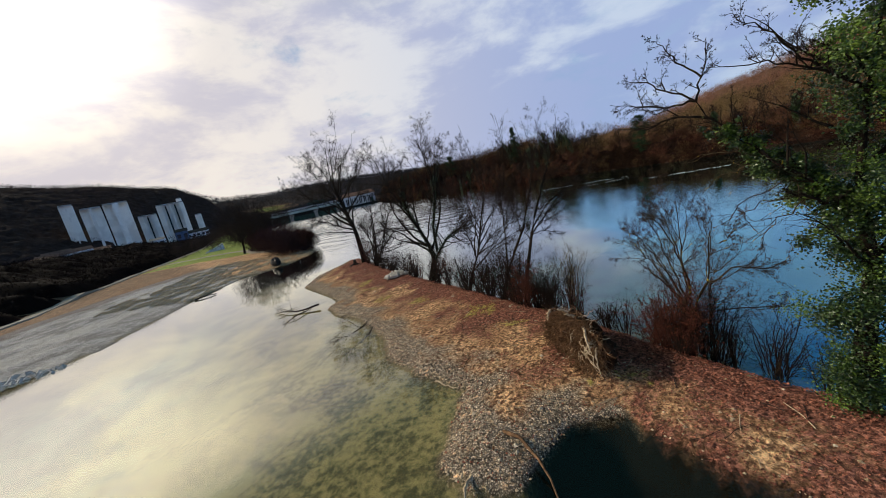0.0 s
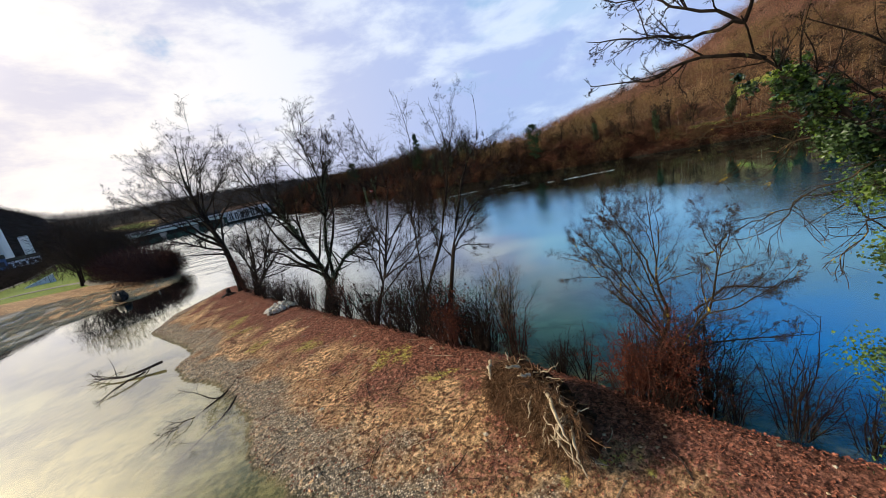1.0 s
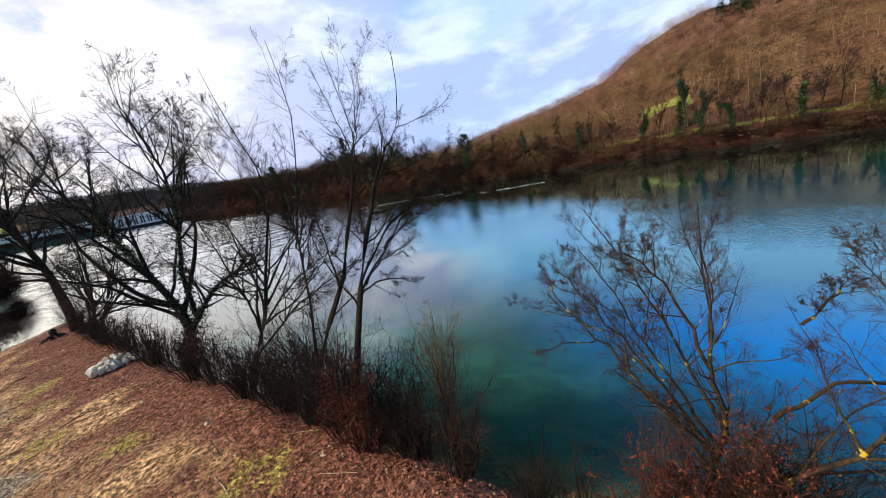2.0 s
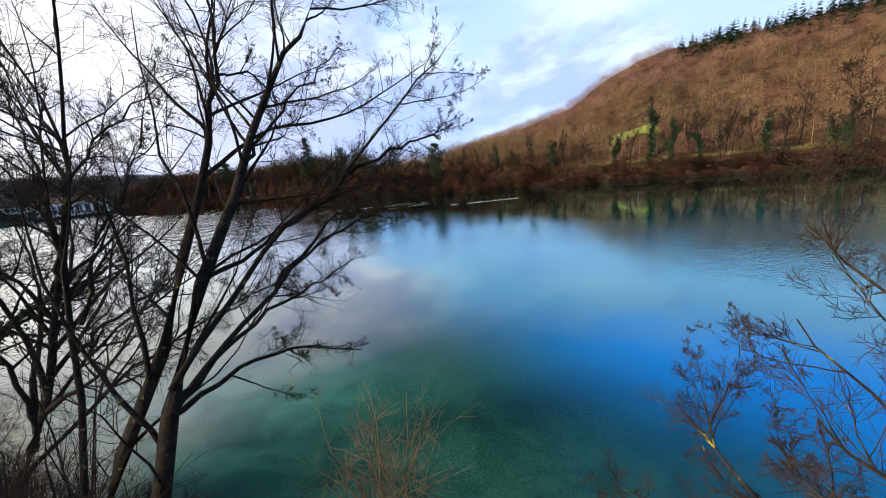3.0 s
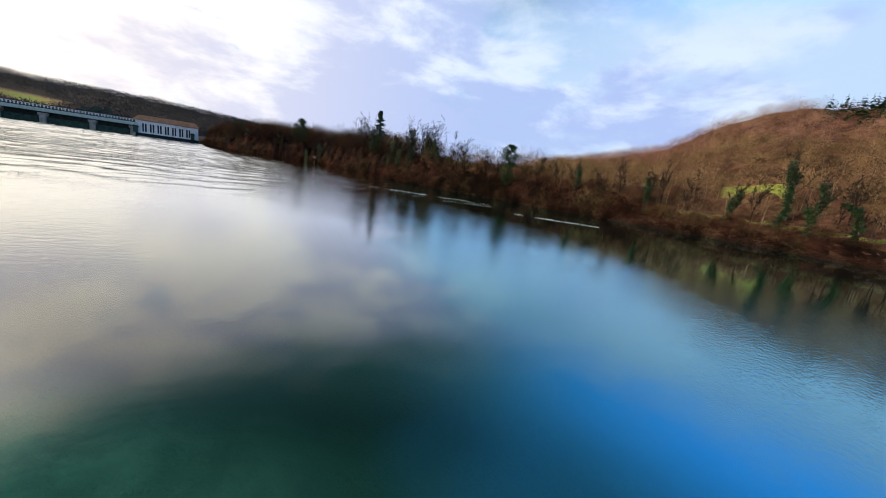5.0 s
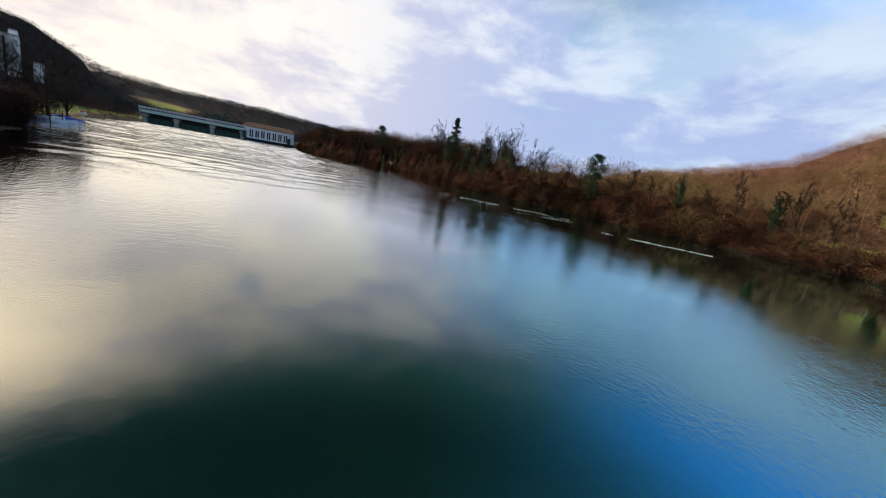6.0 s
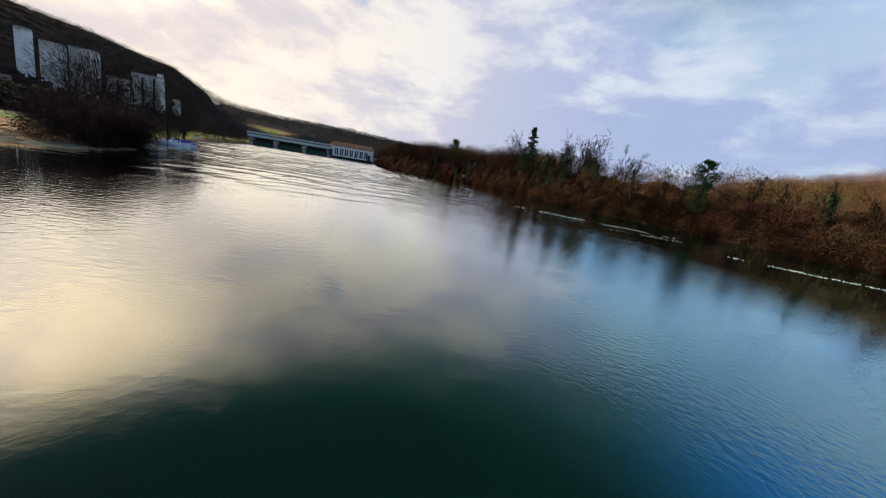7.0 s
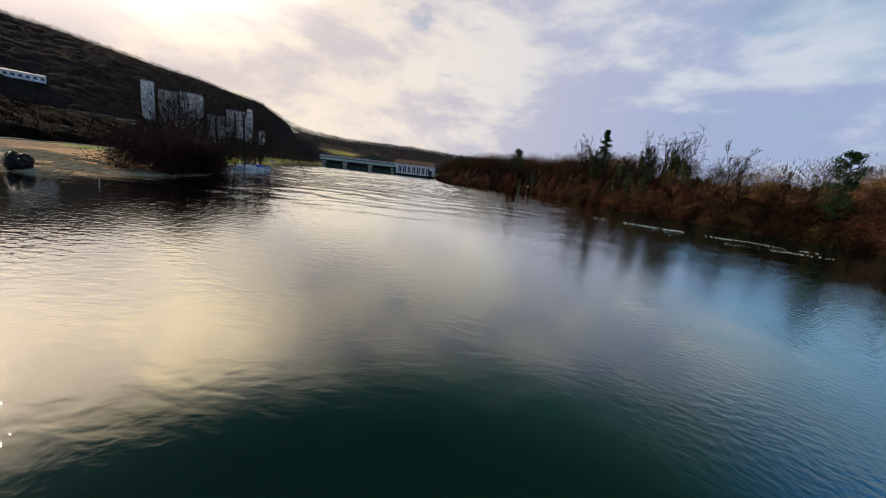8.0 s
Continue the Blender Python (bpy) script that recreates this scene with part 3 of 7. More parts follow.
def water_material():
    m, k = material("river_water")
    at = k.n("ShaderNodeNewGeometry").outputs["Position"]
    sep = k.n("ShaderNodeSeparateXYZ", i={0: at}).outputs
    patchy = k.step(k.noise(at, 0.07, 4, 0.6, 0.5), 0.40, 0.60)
    breeze = k.math("MULTIPLY", k.step(k.math("ADD", sep[0], k.math("MULTIPLY", sep[1], 0.45)), 32.5, 40.0), k.step(k.math("ADD", sep[0], k.math("MULTIPLY", sep[1], 0.2)), 56.0, 42.0))
    breeze = k.math("MULTIPLY", breeze, k.math("ADD", 0.45, k.math("MULTIPLY", patchy, 0.55)))
    upstream = k.step(sep[1], 60.0, 180.0)
    chop = k.step(k.math("SUBTRACT", sep[1], k.math("MULTIPLY", sep[0], 1.6)), 26.0, 52.0)
    ripple = k.noise(k.vec("MULTIPLY", at, (1.0, 1.0, 0.0)), 5.0, 2, 0.5, 0.2)
    wavelet = k.noise(k.vec("MULTIPLY", at, (0.62, 1.0, 0.0)), 2.8, 3, 0.5, 0.3)
    swell = k.noise(k.vec("MULTIPLY", at, (0.45, 0.8, 0.0)), 0.8, 3, 0.5)
    height = k.math("ADD", k.math("MULTIPLY", ripple, k.math("ADD", 0.05, k.math("ADD", k.math("MULTIPLY", breeze, 0.55), k.math("MULTIPLY", upstream, 0.7)))), k.math("MULTIPLY", swell, 0.26))
    pond = k.math("MULTIPLY", k.step(k.math("ADD", sep[0], k.math("MULTIPLY", sep[1], 0.32)), 0.0, -4.0), k.step(sep[1], 66.0, 56.0))
    height = k.math("ADD", height, k.math("MULTIPLY", wavelet, k.math("ADD", 0.03, k.math("MULTIPLY", chop, 0.6))))
    bump = k.n("ShaderNodeBump", i={"Strength": k.step(pond, 0.0, 1.0, 0.26, 0.02), "Distance": 0.10, "Height": height}).outputs[0]
    body = k.n("ShaderNodeBsdfRefraction", i={"Color": rgb(0.92, 0.98, 0.94), "Roughness": 0.02, "IOR": 1.333, "Normal": bump})
    offshore = k.step(k.math("ADD", k.math("SUBTRACT", sep[0], k.math("MULTIPLY", sep[1], 0.16)), k.math("MULTIPLY", patchy, 2.0)), 6.0, 13.5)
    # Reflected sky colour painted into the gloss: blue offshore, cream elsewhere.
    tint = k.mix(offshore, rgb(0.95, 0.96, 0.90), rgb(0.58, 0.92, 1.0))
    gloss = k.n("ShaderNodeBsdfGlossy", i={"Color": tint, "Roughness": 0.02, "Normal": bump})
    # Blue diffuse added offshore, standing for light scattered in the water.
    blue_scatter = k.n("ShaderNodeBsdfDiffuse", i={"Color": rgb(0.010, 0.10, 0.25)})
    body = k.n("ShaderNodeMixShader", i={0: k.math("MULTIPLY", offshore, k.step(sep[1], 44.0, 30.0, 0.06, 0.60)), 1: body.outputs[0], 2: blue_scatter.outputs[0]})
    shine = k.math("MULTIPLY", k.math("POWER", k.n("ShaderNodeFresnel", i={"IOR": 1.333, "Normal": bump}).outputs[0], 0.86), 1.92, True)
    k.n("ShaderNodeOutputMaterial", i={0: k.n("ShaderNodeMixShader", i={0: shine, 1: body.outputs[0], 2: gloss.outputs[0]}).outputs[0]})
    return m


wx = spaced([(-700, -250, 90), (-250, 125, 1.1), (125, 901, 97)])
wy = spaced([(-300, 60, 60), (60, 280, 1.0), (280, 430, 1.5), (430, 521, 30)])
WX, WY = np.meshgrid(wx, wy)
swell_ = sum(np.sin((WX * math.cos(a_) + WY * math.sin(a_)) * 6.283 / l_ + p_ + 1.5 * np.sin((WY * math.cos(a_) - WX * math.sin(a_)) * 6.283 / (l_ * 3.1) + p_)) * l_ for a_, l_, p_ in ((1.2, 4.4, 0.3), (1.9, 3.6, 1.9), (0.6, 5.3, 4.0), (2.6, 4.0, 2.2), (1.5, 7.5, 5.1)))
lively_ = np.clip((WY - 61) / np.where(WX < 4, 16, 60), 0, 1) * np.where(WX < 4, 1.7, 1.0) * np.clip((WX + 248) / 20, 0, 1) * np.clip((123 - WX) / 20, 0, 1) * np.clip((428 - WY) / 10, 0, 1) * (0.55 + 0.45 * wave(WX, WY, 45, 91))
WZ = 0.0045 * swell_ * lively_ * (1 + 1.6 * np.clip((WY - 130) / 150, 0, 1))
base_w = (np.arange(len(wy) - 1)[:, None] * len(wx) + np.arange(len(wx) - 1)[None]).ravel()
water = mesh_object("water", np.stack([WX, WY, WZ], -1).reshape(-1, 3), np.stack([base_w, base_w + 1, base_w + len(wx) + 1, base_w + len(wx)], 1), water_material(), smooth=True)
water.visible_shadow = False
tagged(water, "calm green-blue river reservoir reflecting the cloudy sky", "water", kind="structure")


# ---- trees ----
def skeleton_of(r, face, limbs, r0, depth=0.22):
    """Stem and limbs from side view sketches (side, up) in metres: paths of 14 points, swaying in depth too, and radii."""
    a = radians(face)
    ahead, side = np.array([math.sin(a), math.cos(a), 0]), np.array([math.cos(a), -math.sin(a), 0])
    paths, radii, first = [], [], None
    for i, limb in enumerate(limbs):
        q = np.array(limb, float)
        q[0, 1] -= 0.3 if i == 0 else 0.0
        reach = np.concatenate([[0], np.cumsum(np.linalg.norm(np.diff(q, axis=0), axis=1))])
        sway = r.normal(0, depth) * reach * (0.35 if i == 0 else 1.0) if q.shape[1] == 2 else q[:, 2]
        p = q[:, :1] * side + sway[:, None] * ahead + q[:, 1:2] * np.array([0, 0, 1.0])
        s = np.linspace(0, 1, 14)
        if i == 0:
            first = (p, sway)
            rad = r0 * (0.30 * (1 - s) ** 6 + 0.90 * (1 - s) ** 1.3 + 0.06)
        else:
            near = int(np.argmin(np.linalg.norm(first[0] - p[0], axis=1)))
            hold = (np.linspace(1, 0, len(p))[:, None] ** 2 if len(limbs[0][0]) == 2 else 0.0) if q.shape[1] == 3 else 1.0
            p = p + first[1][near] * ahead * hold
            rad = max(r0 * ((0.55 - 0.05 * q[0, 1]) if q.shape[1] == 2 else (0.46 - 0.035 * q[0, 1])), 0.014) * (1 - 0.84 * s)
        paths.append(curve_path(p, 14, r, 0.03)), radii.append(np.maximum(rad, 0.004))
    return np.array(paths), np.array(radii)


def bare_tree(name, label, at, face, limbs, r0, seed, density=(8, 6, 6, 4), reach=(0.40, 0.42, 0.5), up=0.05, bark=None, twig=None, category="tree", ivy=0, group="", thickness=1.0, leafy=None):
    r = np.random.default_rng(seed)
    tree = thing(name, label, category, at, group=group)
    paths, radii = skeleton_of(r, face, limbs, r0)
    a1, p1 = offshoots(r, paths, radii, density[3], (0.25, 0.92), (40, 14), reach[0] * 1.25, 14, up, 0.11, 0.016 * thickness, keep=0.5)
    paths_all, radii_all = np.concatenate([paths, a1]), np.concatenate([radii, p1])
    b1, q1 = offshoots(r, paths_all, radii_all, density[0], (0.22, 0.98), (48, 16), reach[0] * 0.85, 7, up, 0.15, 0.0150 * thickness, keep=0.62)
    b2, q2 = offshoots(r, b1, q1, density[1], (0.15, 0.98), (42, 16), reach[1], 5 if thickness < 1.2 else 4, up * 0.8, 0.17, 0.0095 * thickness, least=0.002 * min(thickness, 1))
    q2 = np.clip(q2, 0.0034 * thickness, 0.0075 * thickness)
    b3, q3 = offshoots(r, b2, q2, density[2], (0.15, 1.0), (40, 15), reach[2], 3 if thickness < 1 else 2, up * 0.6, 0.16, 0.008 * thickness, least=0.002 * min(thickness, 1))
    q3 = np.clip(q3, 0.0030 * thickness, 0.0046 * thickness)
    mesh_object("trunk", *joined([tubes(paths, radii, 9), tubes(a1, p1, 6), tubes(b1, q1, 4)]), bark or M_BARK, tree, smooth=True)
    mesh_object("crown", *joined([tubes(b2, q2, 3), tubes(b3, q3, 3)]), twig or M_TWIG, tree, smooth=True)
    if ivy:
        k = r.integers(0, len(paths), ivy)
        s = r.uniform(0, 0.6, ivy) ** 0.9 * 13
        i = s.astype(int)
        p = paths[k, i] * (1 - (s - i))[:, None] + paths[k, i + 1] * (s - i)[:, None]
        p = p + unit(r.normal(size=(ivy, 3))) * (radii[k, i] + np.abs(r.normal(0, 0.16, ivy)))[:, None]
        p[:, 2] = np.maximum(p[:, 2], 0.05)
        mesh_object("ivy", *leaves(r, p, 0.11), M_IVY, tree, "dark glossy ivy leaves on the stem")
    if leafy:
        ends = b3[r.permutation(len(b3))[: leafy[0]], -1]
        mesh_object("leaves", *leaves(r, ends, leafy[1]), leafy[2], tree, leafy[3])
    return tree


def shrub(name, label, at, height, spread, stems, seed, twig=None, leafy=None, density=(7, 5), group="", lean=(0, 0), category="shrub", stem_r=0.018):
    r = np.random.default_rng(seed)
    bush = thing(name, label, category, at, group=group)
    a = r.uniform(0, 6.283, stems)
    out = r.uniform(0.05, 1.0, stems) * spread
    root = np.stack([np.cos(a) * out * 0.22, np.sin(a) * out * 0.22, np.full(stems, -0.1)], 1)
    top = np.stack([np.cos(a) * out + lean[0], np.sin(a) * out + lean[1], height * r.uniform(0.55, 1.05, stems)], 1)
    t = np.linspace(0, 1, 8)[None, :, None]
    paths = root[:, None] * (1 - t) + top[:, None] * t
    paths[..., 2] += (np.sin(t[..., 0] * np.pi) * 0.12 * height)
    paths[:, 1:] += np.cumsum(r.normal(0, 0.06 * height / 3, (stems, 7, 3)), 1)
    radii = np.linspace(1, 0.25, 8)[None] * stem_r * r.uniform(0.6, 1.4, (stems, 1))
    b1, q1 = offshoots(r, paths, radii, density[0], (0.12, 1.0), (52, 18), 0.42, 4, 0.04, 0.24, 0.010)
    b2, q2 = offshoots(r, b1, q1, density[1], (0.1, 1.0), (45, 16), 0.5, 2, 0.03, 0.2, 0.009)
    q2 = np.maximum(q2, 0.0028)
    tagged(mesh_object("stool", *tubes(paths, radii, 5), twig or M_TWIG, bush, smooth=True), "many thin stems rising from one root", kind="stuff")
    mesh_object("crown", *joined([tubes(b1, np.maximum(q1, 0.003), 3), tubes(b2, q2, 3)]), twig or M_TWIG, bush, smooth=True)
    if leafy:
        k = r.integers(0, len(b2), leafy[0])
        mesh_object("leaves", *leaves(r, b2[k, r.integers(0, 2, leafy[0])], leafy[1]), leafy[2], bush, leafy[3])
    return bush


def on_ground(x, y, dz=0.0):
    return (x, y, max(ground_z(x, y), -0.2) + dz)


bare_tree("riverbank_tree", "tall bare spreading tree leaning out over the water", on_ground(-14, 47), -19.6,
          [[(0.5, -0.1), (0.5, 3.7), (0.0, 6.9), (-0.5, 10), (-0.8, 12.9), (-0.5, 16)], [(0.3, 4.7), (-1.5, 5.6), (-2.9, 6.4), (-4.9, 6.7)], [(0.2, 5.9), (-1.1, 8.2), (-4.2, 10.2), (-6.4, 11.7)],
           [(0, 6.9), (0, 10.2), (0.8, 13.2), (1.0, 15.6)], [(0.4, 7.4), (1.0, 10.2), (2.5, 11.7), (3.4, 13.3)], [(0.0, 7.5), (-1.6, 10.4), (-3.0, 13), (-3.4, 14.8)]], 0.34, 11, (8, 6, 3, 16), reach=(0.48, 0.60, 1.0), thickness=1.75)
bare_tree("riverbank_tree", "dark many-stemmed bare tree at the end of the tongue", on_ground(-11.2, 43.5), -17.5,
          [[(0, 0), (0.7, 2.4), (1.1, 6.1), (1.4, 9.5)], [(0.1, 0), (1.4, 2.2), (2.9, 5.6), (4.7, 7.9), (5.6, 9.6)], [(0.2, 0.3), (3.0, 3.2), (5.2, 4.0)], [(0, 0), (0.3, 2.9), (-0.2, 5.4)], [(0.2, 0.2), (1.9, 3.0), (2.2, 6.8)]], 0.16, 12, (8, 6, 3, 13), reach=(0.48, 0.60, 1.0), thickness=1.7)
bare_tree("riverbank_tree", "bare forked tree with ivy climbing the trunk", on_ground(-3.6, 31.7), -9.4,
          [[(0.2, -0.2), (0.9, 1.5), (0.9, 2.6), (0.4, 4.4), (-0.3, 6.3), (-1.2, 8.1), (-1.8, 10), (-2.3, 11.9)], [(0.9, 1.5), (1.6, 2.4), (2.8, 3.7), (4.6, 4.3), (5.5, 4.5)], [(1.4, 2.4), (1.6, 5.0), (2.2, 7.8), (2.2, 10), (1.6, 12.4)], [(2.3, 8.5), (3.1, 9.9), (3.8, 12.2)], [(0.2, 5), (-0.6, 7.8), (-0.2, 10.4)]],
          0.30, 13, (8, 6, 3, 15), reach=(0.48, 0.60, 1.0), ivy=5200, thickness=1.55)
bare_tree("riverbank_tree", "slender bare tree with a forked stem", on_ground(-0.1, 26.6), -2.1,
          [[(-0.1, -0.2), (0.6, 1.3), (1.1, 2.4), (1.7, 4.1), (2.4, 6.2), (2.8, 8), (2.3, 10.2), (1.8, 12.5)], [(1.1, 2.4), (0.9, 3.8), (0.5, 5.6), (0.0, 7.9)], [(0.6, 1.3, 0), (2.5, 2.8, 0.2), (4.6, 3.8, 0), (6.4, 4.4, -0.4)], [(1.2, 2.6, 0), (3.0, 4.2, -0.3), (5.2, 5.3, -0.6)], [(2.6, 7), (1.2, 9), (0.6, 11)]], 0.13, 14, (8, 6, 4, 11), reach=(0.42, 0.60, 1.0), up=0.06, thickness=1.25)
bare_tree("riverbank_tree", "tall slender bare alder beside the lake", on_ground(2.0, 22.8), 4.5,
          [[(0.0, -0.2, 0.0), (0.7, 1.7, 0.1), (2.0, 4.3, -0.1), (2.8, 6.2, 0.4), (3.3, 7.6, 0.6), (3.5, 8.2, 0.6), (3.6, 9.1, 0.6), (3.3, 11.5, 0.9)], [(3.5, 8.2, 0.6), (3.9, 8.3, 0.9), (4.3, 7.9, 1.2), (4.7, 7.2, 1.6)],
           [(0.7, 1.7, 0.1), (1.0, 4.2, 0.6), (1.1, 5.7, 0.9), (1.3, 6.8, 1.1), (1.6, 7.9, 1.1), (1.9, 9.6, 1.0), (1.8, 12.0, 1.2)], [(1.1, 5.6, 0.9), (1.1, 7.0, 1.2), (1.0, 8.6, 1.3)], [(1.3, 6.8, 1.1), (2.0, 7.7, 1.4), (3.1, 8.7, 1.9)],
           [(1.0, 4.6, 0.7), (1.6, 5.0, 0.8), (2.7, 5.6, 1.0)], [(1.2, 5.0, 0.7), (1.6, 6.2, 1.1), (2.2, 7.3, 1.3), (2.7, 8.6, 1.4)], [(2.0, 4.3, -0.1), (1.9, 6.2, 0.6), (1.7, 7.0, 0.8)]],
          0.115, 15, (16, 8, 3, 8), reach=(0.30, 0.58, 0.70), up=0.05, thickness=0.66)
bare_tree("riverbank_tree", "bare alder with several stems reaching over the lake", on_ground(3.2, 21.0), 9.5,
          [[(0.0, -0.2, 0.0), (0.4, 1.9, 0.2), (1.3, 4.8, 0.5), (2.2, 6.9, 1.6), (2.8, 8.1, 1.8), (3.4, 8.9, 1.8), (3.7, 11.0, 1.9)], [(1.2, 4.6, 0.4), (2.3, 5.8, 1.2), (3.3, 6.5, 1.4), (4.2, 7.5, 1.2), (5.0, 8.1, 1.4)],
           [(3.3, 6.5, 1.4), (4.2, 6.9, 1.7), (4.9, 7.1, 2.0), (5.5, 7.4, 2.2)], [(2.2, 6.9, 1.6), (2.8, 7.7, 2.2), (3.8, 8.6, 2.4)],
           [(1.2, 4.4, 0.4), (2.2, 5.1, 1.9), (3.2, 5.6, 3.0), (4.2, 5.9, 3.2), (5.2, 6.3, 3.5)], [(2.2, 5.1, 1.9), (3.2, 5.8, 3.4), (4.0, 6.1, 3.7), (4.6, 6.6, 3.5)], [(1.1, 4.3, 0.4), (2.1, 4.1, 1.8), (3.3, 3.4, 2.6)], [(1.2, 4.5, 0.4), (1.9, 4.7, 1.8), (2.8, 4.8, 2.9), (3.6, 5.0, 3.5)]],
          0.125, 16, (16, 8, 3, 8), reach=(0.28, 0.58, 0.70), up=0.04, thickness=0.56)
bare_tree("lakeside_tree", "bare lichen-yellowed willow growing from the bank", on_ground(8.8, 14.2), 44.3,
          [[(-0.2, -0.2), (-0.2, 1.4), (0.1, 2.8), (-0.1, 4.1), (-0.1, 5.4), (-0.2, 7)], [(-0.1, 4.0), (-0.5, 5.2), (-1.0, 6.0), (-1.6, 6.5)], [(0, 0.5), (0.1, 1.2), (0.6, 2.9), (1.1, 4.2), (1.2, 5.4), (1.4, 6.3)], [(0.8, 3.1), (1.6, 3.9), (2.6, 3.9), (3.2, 4.2)], [(1.2, 4.8), (1.6, 5.2), (2.0, 6)], [(0.3, 1.7), (0.8, 2.0), (1.9, 2.3), (3.4, 2.5)], [(0, 2.2), (-0.9, 3.3), (-1.7, 4.2)],
           [(0.0, 1.8, 0), (-1.3, 3.2, 1.5), (-2.2, 4.1, 2.0), (-3.0, 4.9, 3.0)], [(0.0, 2.4, 0), (-1.0, 4.0, 1.6), (-2.1, 5.8, 3.0)], [(0.1, 2.8, 0), (-0.8, 4.8, 2.0), (-1.9, 6.6, 3.4)], [(0.0, 2.2, 0), (-1.3, 4.0, 1.1), (-2.7, 5.7, 1.8)]],
          0.10, 17, (13, 8, 4, 8), reach=(0.36, 0.60, 0.9), bark=M_LICHEN, twig=M_TWIG_BROWN, up=0.05, thickness=0.62)
ivy_tree = bare_tree("ivy_tree", "tree overgrown with thick green ivy, bare limbs reaching out", on_ground(10.6, 9.2), 49,
          [[(-0.1, -0.2, 0), (0, 2.8, 0), (-0.1, 5.2, -0.1), (-0.2, 7.4, -0.2), (0, 9.7, -0.2), (0.3, 12, -0.2)], [(-0.15, 6.0, -0.1), (-0.8, 6.6, -0.6), (-1.5, 7.3, -1.0), (-2.3, 8.2, -1.0), (-2.9, 8.9, -1.1), (-3.25, 9.6, -1.6)],
           [(-2.9, 8.9, -1.1), (-3.8, 9.2, -1.2), (-4.7, 9.1, -1.2), (-5.7, 9.3, -1.0)], [(-3.2, 9.5, -1.5), (-2.95, 10.2, -1.7), (-2.8, 11.0, -1.8)], [(-3.2, 9.5, -1.5), (-4.2, 10.2, -1.4), (-5.3, 10.8, -1.0)], [(-3.2, 9.5, -1.5), (-4.4, 9.7, -1.6), (-5.6, 10.1, -1.4)], [(-3.0, 10.1, -1.7), (-3.7, 10.9, -1.6), (-4.2, 11.6, -1.5)],
           [(0, 8.8, -0.2), (-0.8, 9.5, -1.1), (-1.6, 9.9, -1.9), (-2.7, 10.2, -2.3)], [(-0.8, 9.5, -1.1), (-1.5, 10.5, -1.6), (-2.3, 11.3, -2.0)], [(-0.1, 5.4, -0.1), (-0.9, 6.3, -0.9), (-1.5, 6.8, -1.5)], [(-0.1, 7, 0), (1.2, 8.6, 0.3), (2.6, 10, 0.4)]],
          0.26, 18, (9, 6, 4, 6), reach=(0.34, 0.45, 0.55), bark=M_BARK, twig=M_TWIG, up=0.02, thickness=1.15)


def ivy_mass(tree, seed):
    """Ivy in overlapping tufts round the trunk and along the limbs."""
    r = np.random.default_rng(seed)
    a = radians(49)
    side, ahead = np.array([math.cos(a), -math.sin(a), 0]), np.array([math.sin(a), math.cos(a), 0])
    tufts = []
    for _ in range(150):
        z = r.uniform(0.2, 12.0)
        tufts.append((side * r.normal(0.15, 0.55) + ahead * r.normal(-0.1, 0.55) + np.array([0, 0, z]), r.uniform(0.3, 0.6)))
    for _ in range(64):
        f = r.uniform(0, 1.0) ** 1.3
        thin = 1.15 - 0.85 * f
        tufts.append((side * (-0.3 - 2.7 * f + r.normal(0, 0.22)) + ahead * (-0.2 - 0.9 * f + r.normal(0, 0.30) * thin) + np.array([0, 0, 6.2 + 2.8 * f - abs(r.normal(0, 0.42)) * thin]), r.uniform(0.20, 0.46) * thin))
    dark, sunny = [], []
    for i, (c, s) in enumerate(tufts):
        n = int(820 * s)
        p = c + r.normal(size=(n, 3)) * s * 0.46 * np.array([1, 1, 0.85])
        # Two tufts in five take the sunlit colour, by index alone.
        (sunny if i % 5 < 2 else dark).append(p)
    mesh_object("ivy", *leaves(r, np.concatenate(dark), 0.080), M_IVY, tree, "dense dark green ivy leaves")
    mesh_object("young_ivy", *leaves(r, np.concatenate(sunny), 0.070), M_IVY_SUN, tree, "yellow-green young ivy leaves")
    spray = [((-0.9, 6.9, -0.6), (-1.9, 7.3, -0.5), (-2.8, 7.2, -0.2), (-3.6, 6.6, 0.0)), ((-0.8, 6.6, -0.5), (-1.6, 6.8, -0.9), (-2.4, 6.4, -0.9), (-3.0, 5.7, -0.8)), ((-1.3, 7.2, -0.9), (-2.4, 7.8, -0.5), (-3.3, 7.9, -0.2), (-4.0, 7.5, 0.2)),
             ((-0.6, 6.4, -0.3), (-1.2, 6.3, -1.0), (-1.8, 5.7, -1.2), (-2.1, 5.0, -1.2)), ((-0.5, 6.2, -0.4), (-1.5, 6.2, 0.1), (-2.5, 5.9, 0.5), (-3.3, 5.3, 0.7))]
    paths = np.array([curve_path([side * q[0] + ahead * q[2] + np.array([0, 0, q[1]]) for q in line], 14, r, 0.05) for line in spray])
    radii = np.linspace(0.022, 0.007, 14)[None] * np.ones((len(spray), 1))
    b1, q1 = offshoots(r, paths, radii, 9, (0.2, 1.0), (48, 16), 0.42, 7, -0.03, 0.22, 0.011)
    b2, q2 = offshoots(r, b1, q1, 5, (0.15, 1.0), (45, 16), 0.5, 4, -0.02, 0.22, 0.010)
    mesh_object("lichen_spray", *joined([tubes(paths, radii, 5), tubes(b1, np.maximum(q1, 0.006), 4), tubes(b2, np.clip(q2, 0.004, 0.006), 3)]), M_LICHEN, tree, "twigs crusted with yellow lichen", smooth=True)


ivy_mass(ivy_tree, 5)

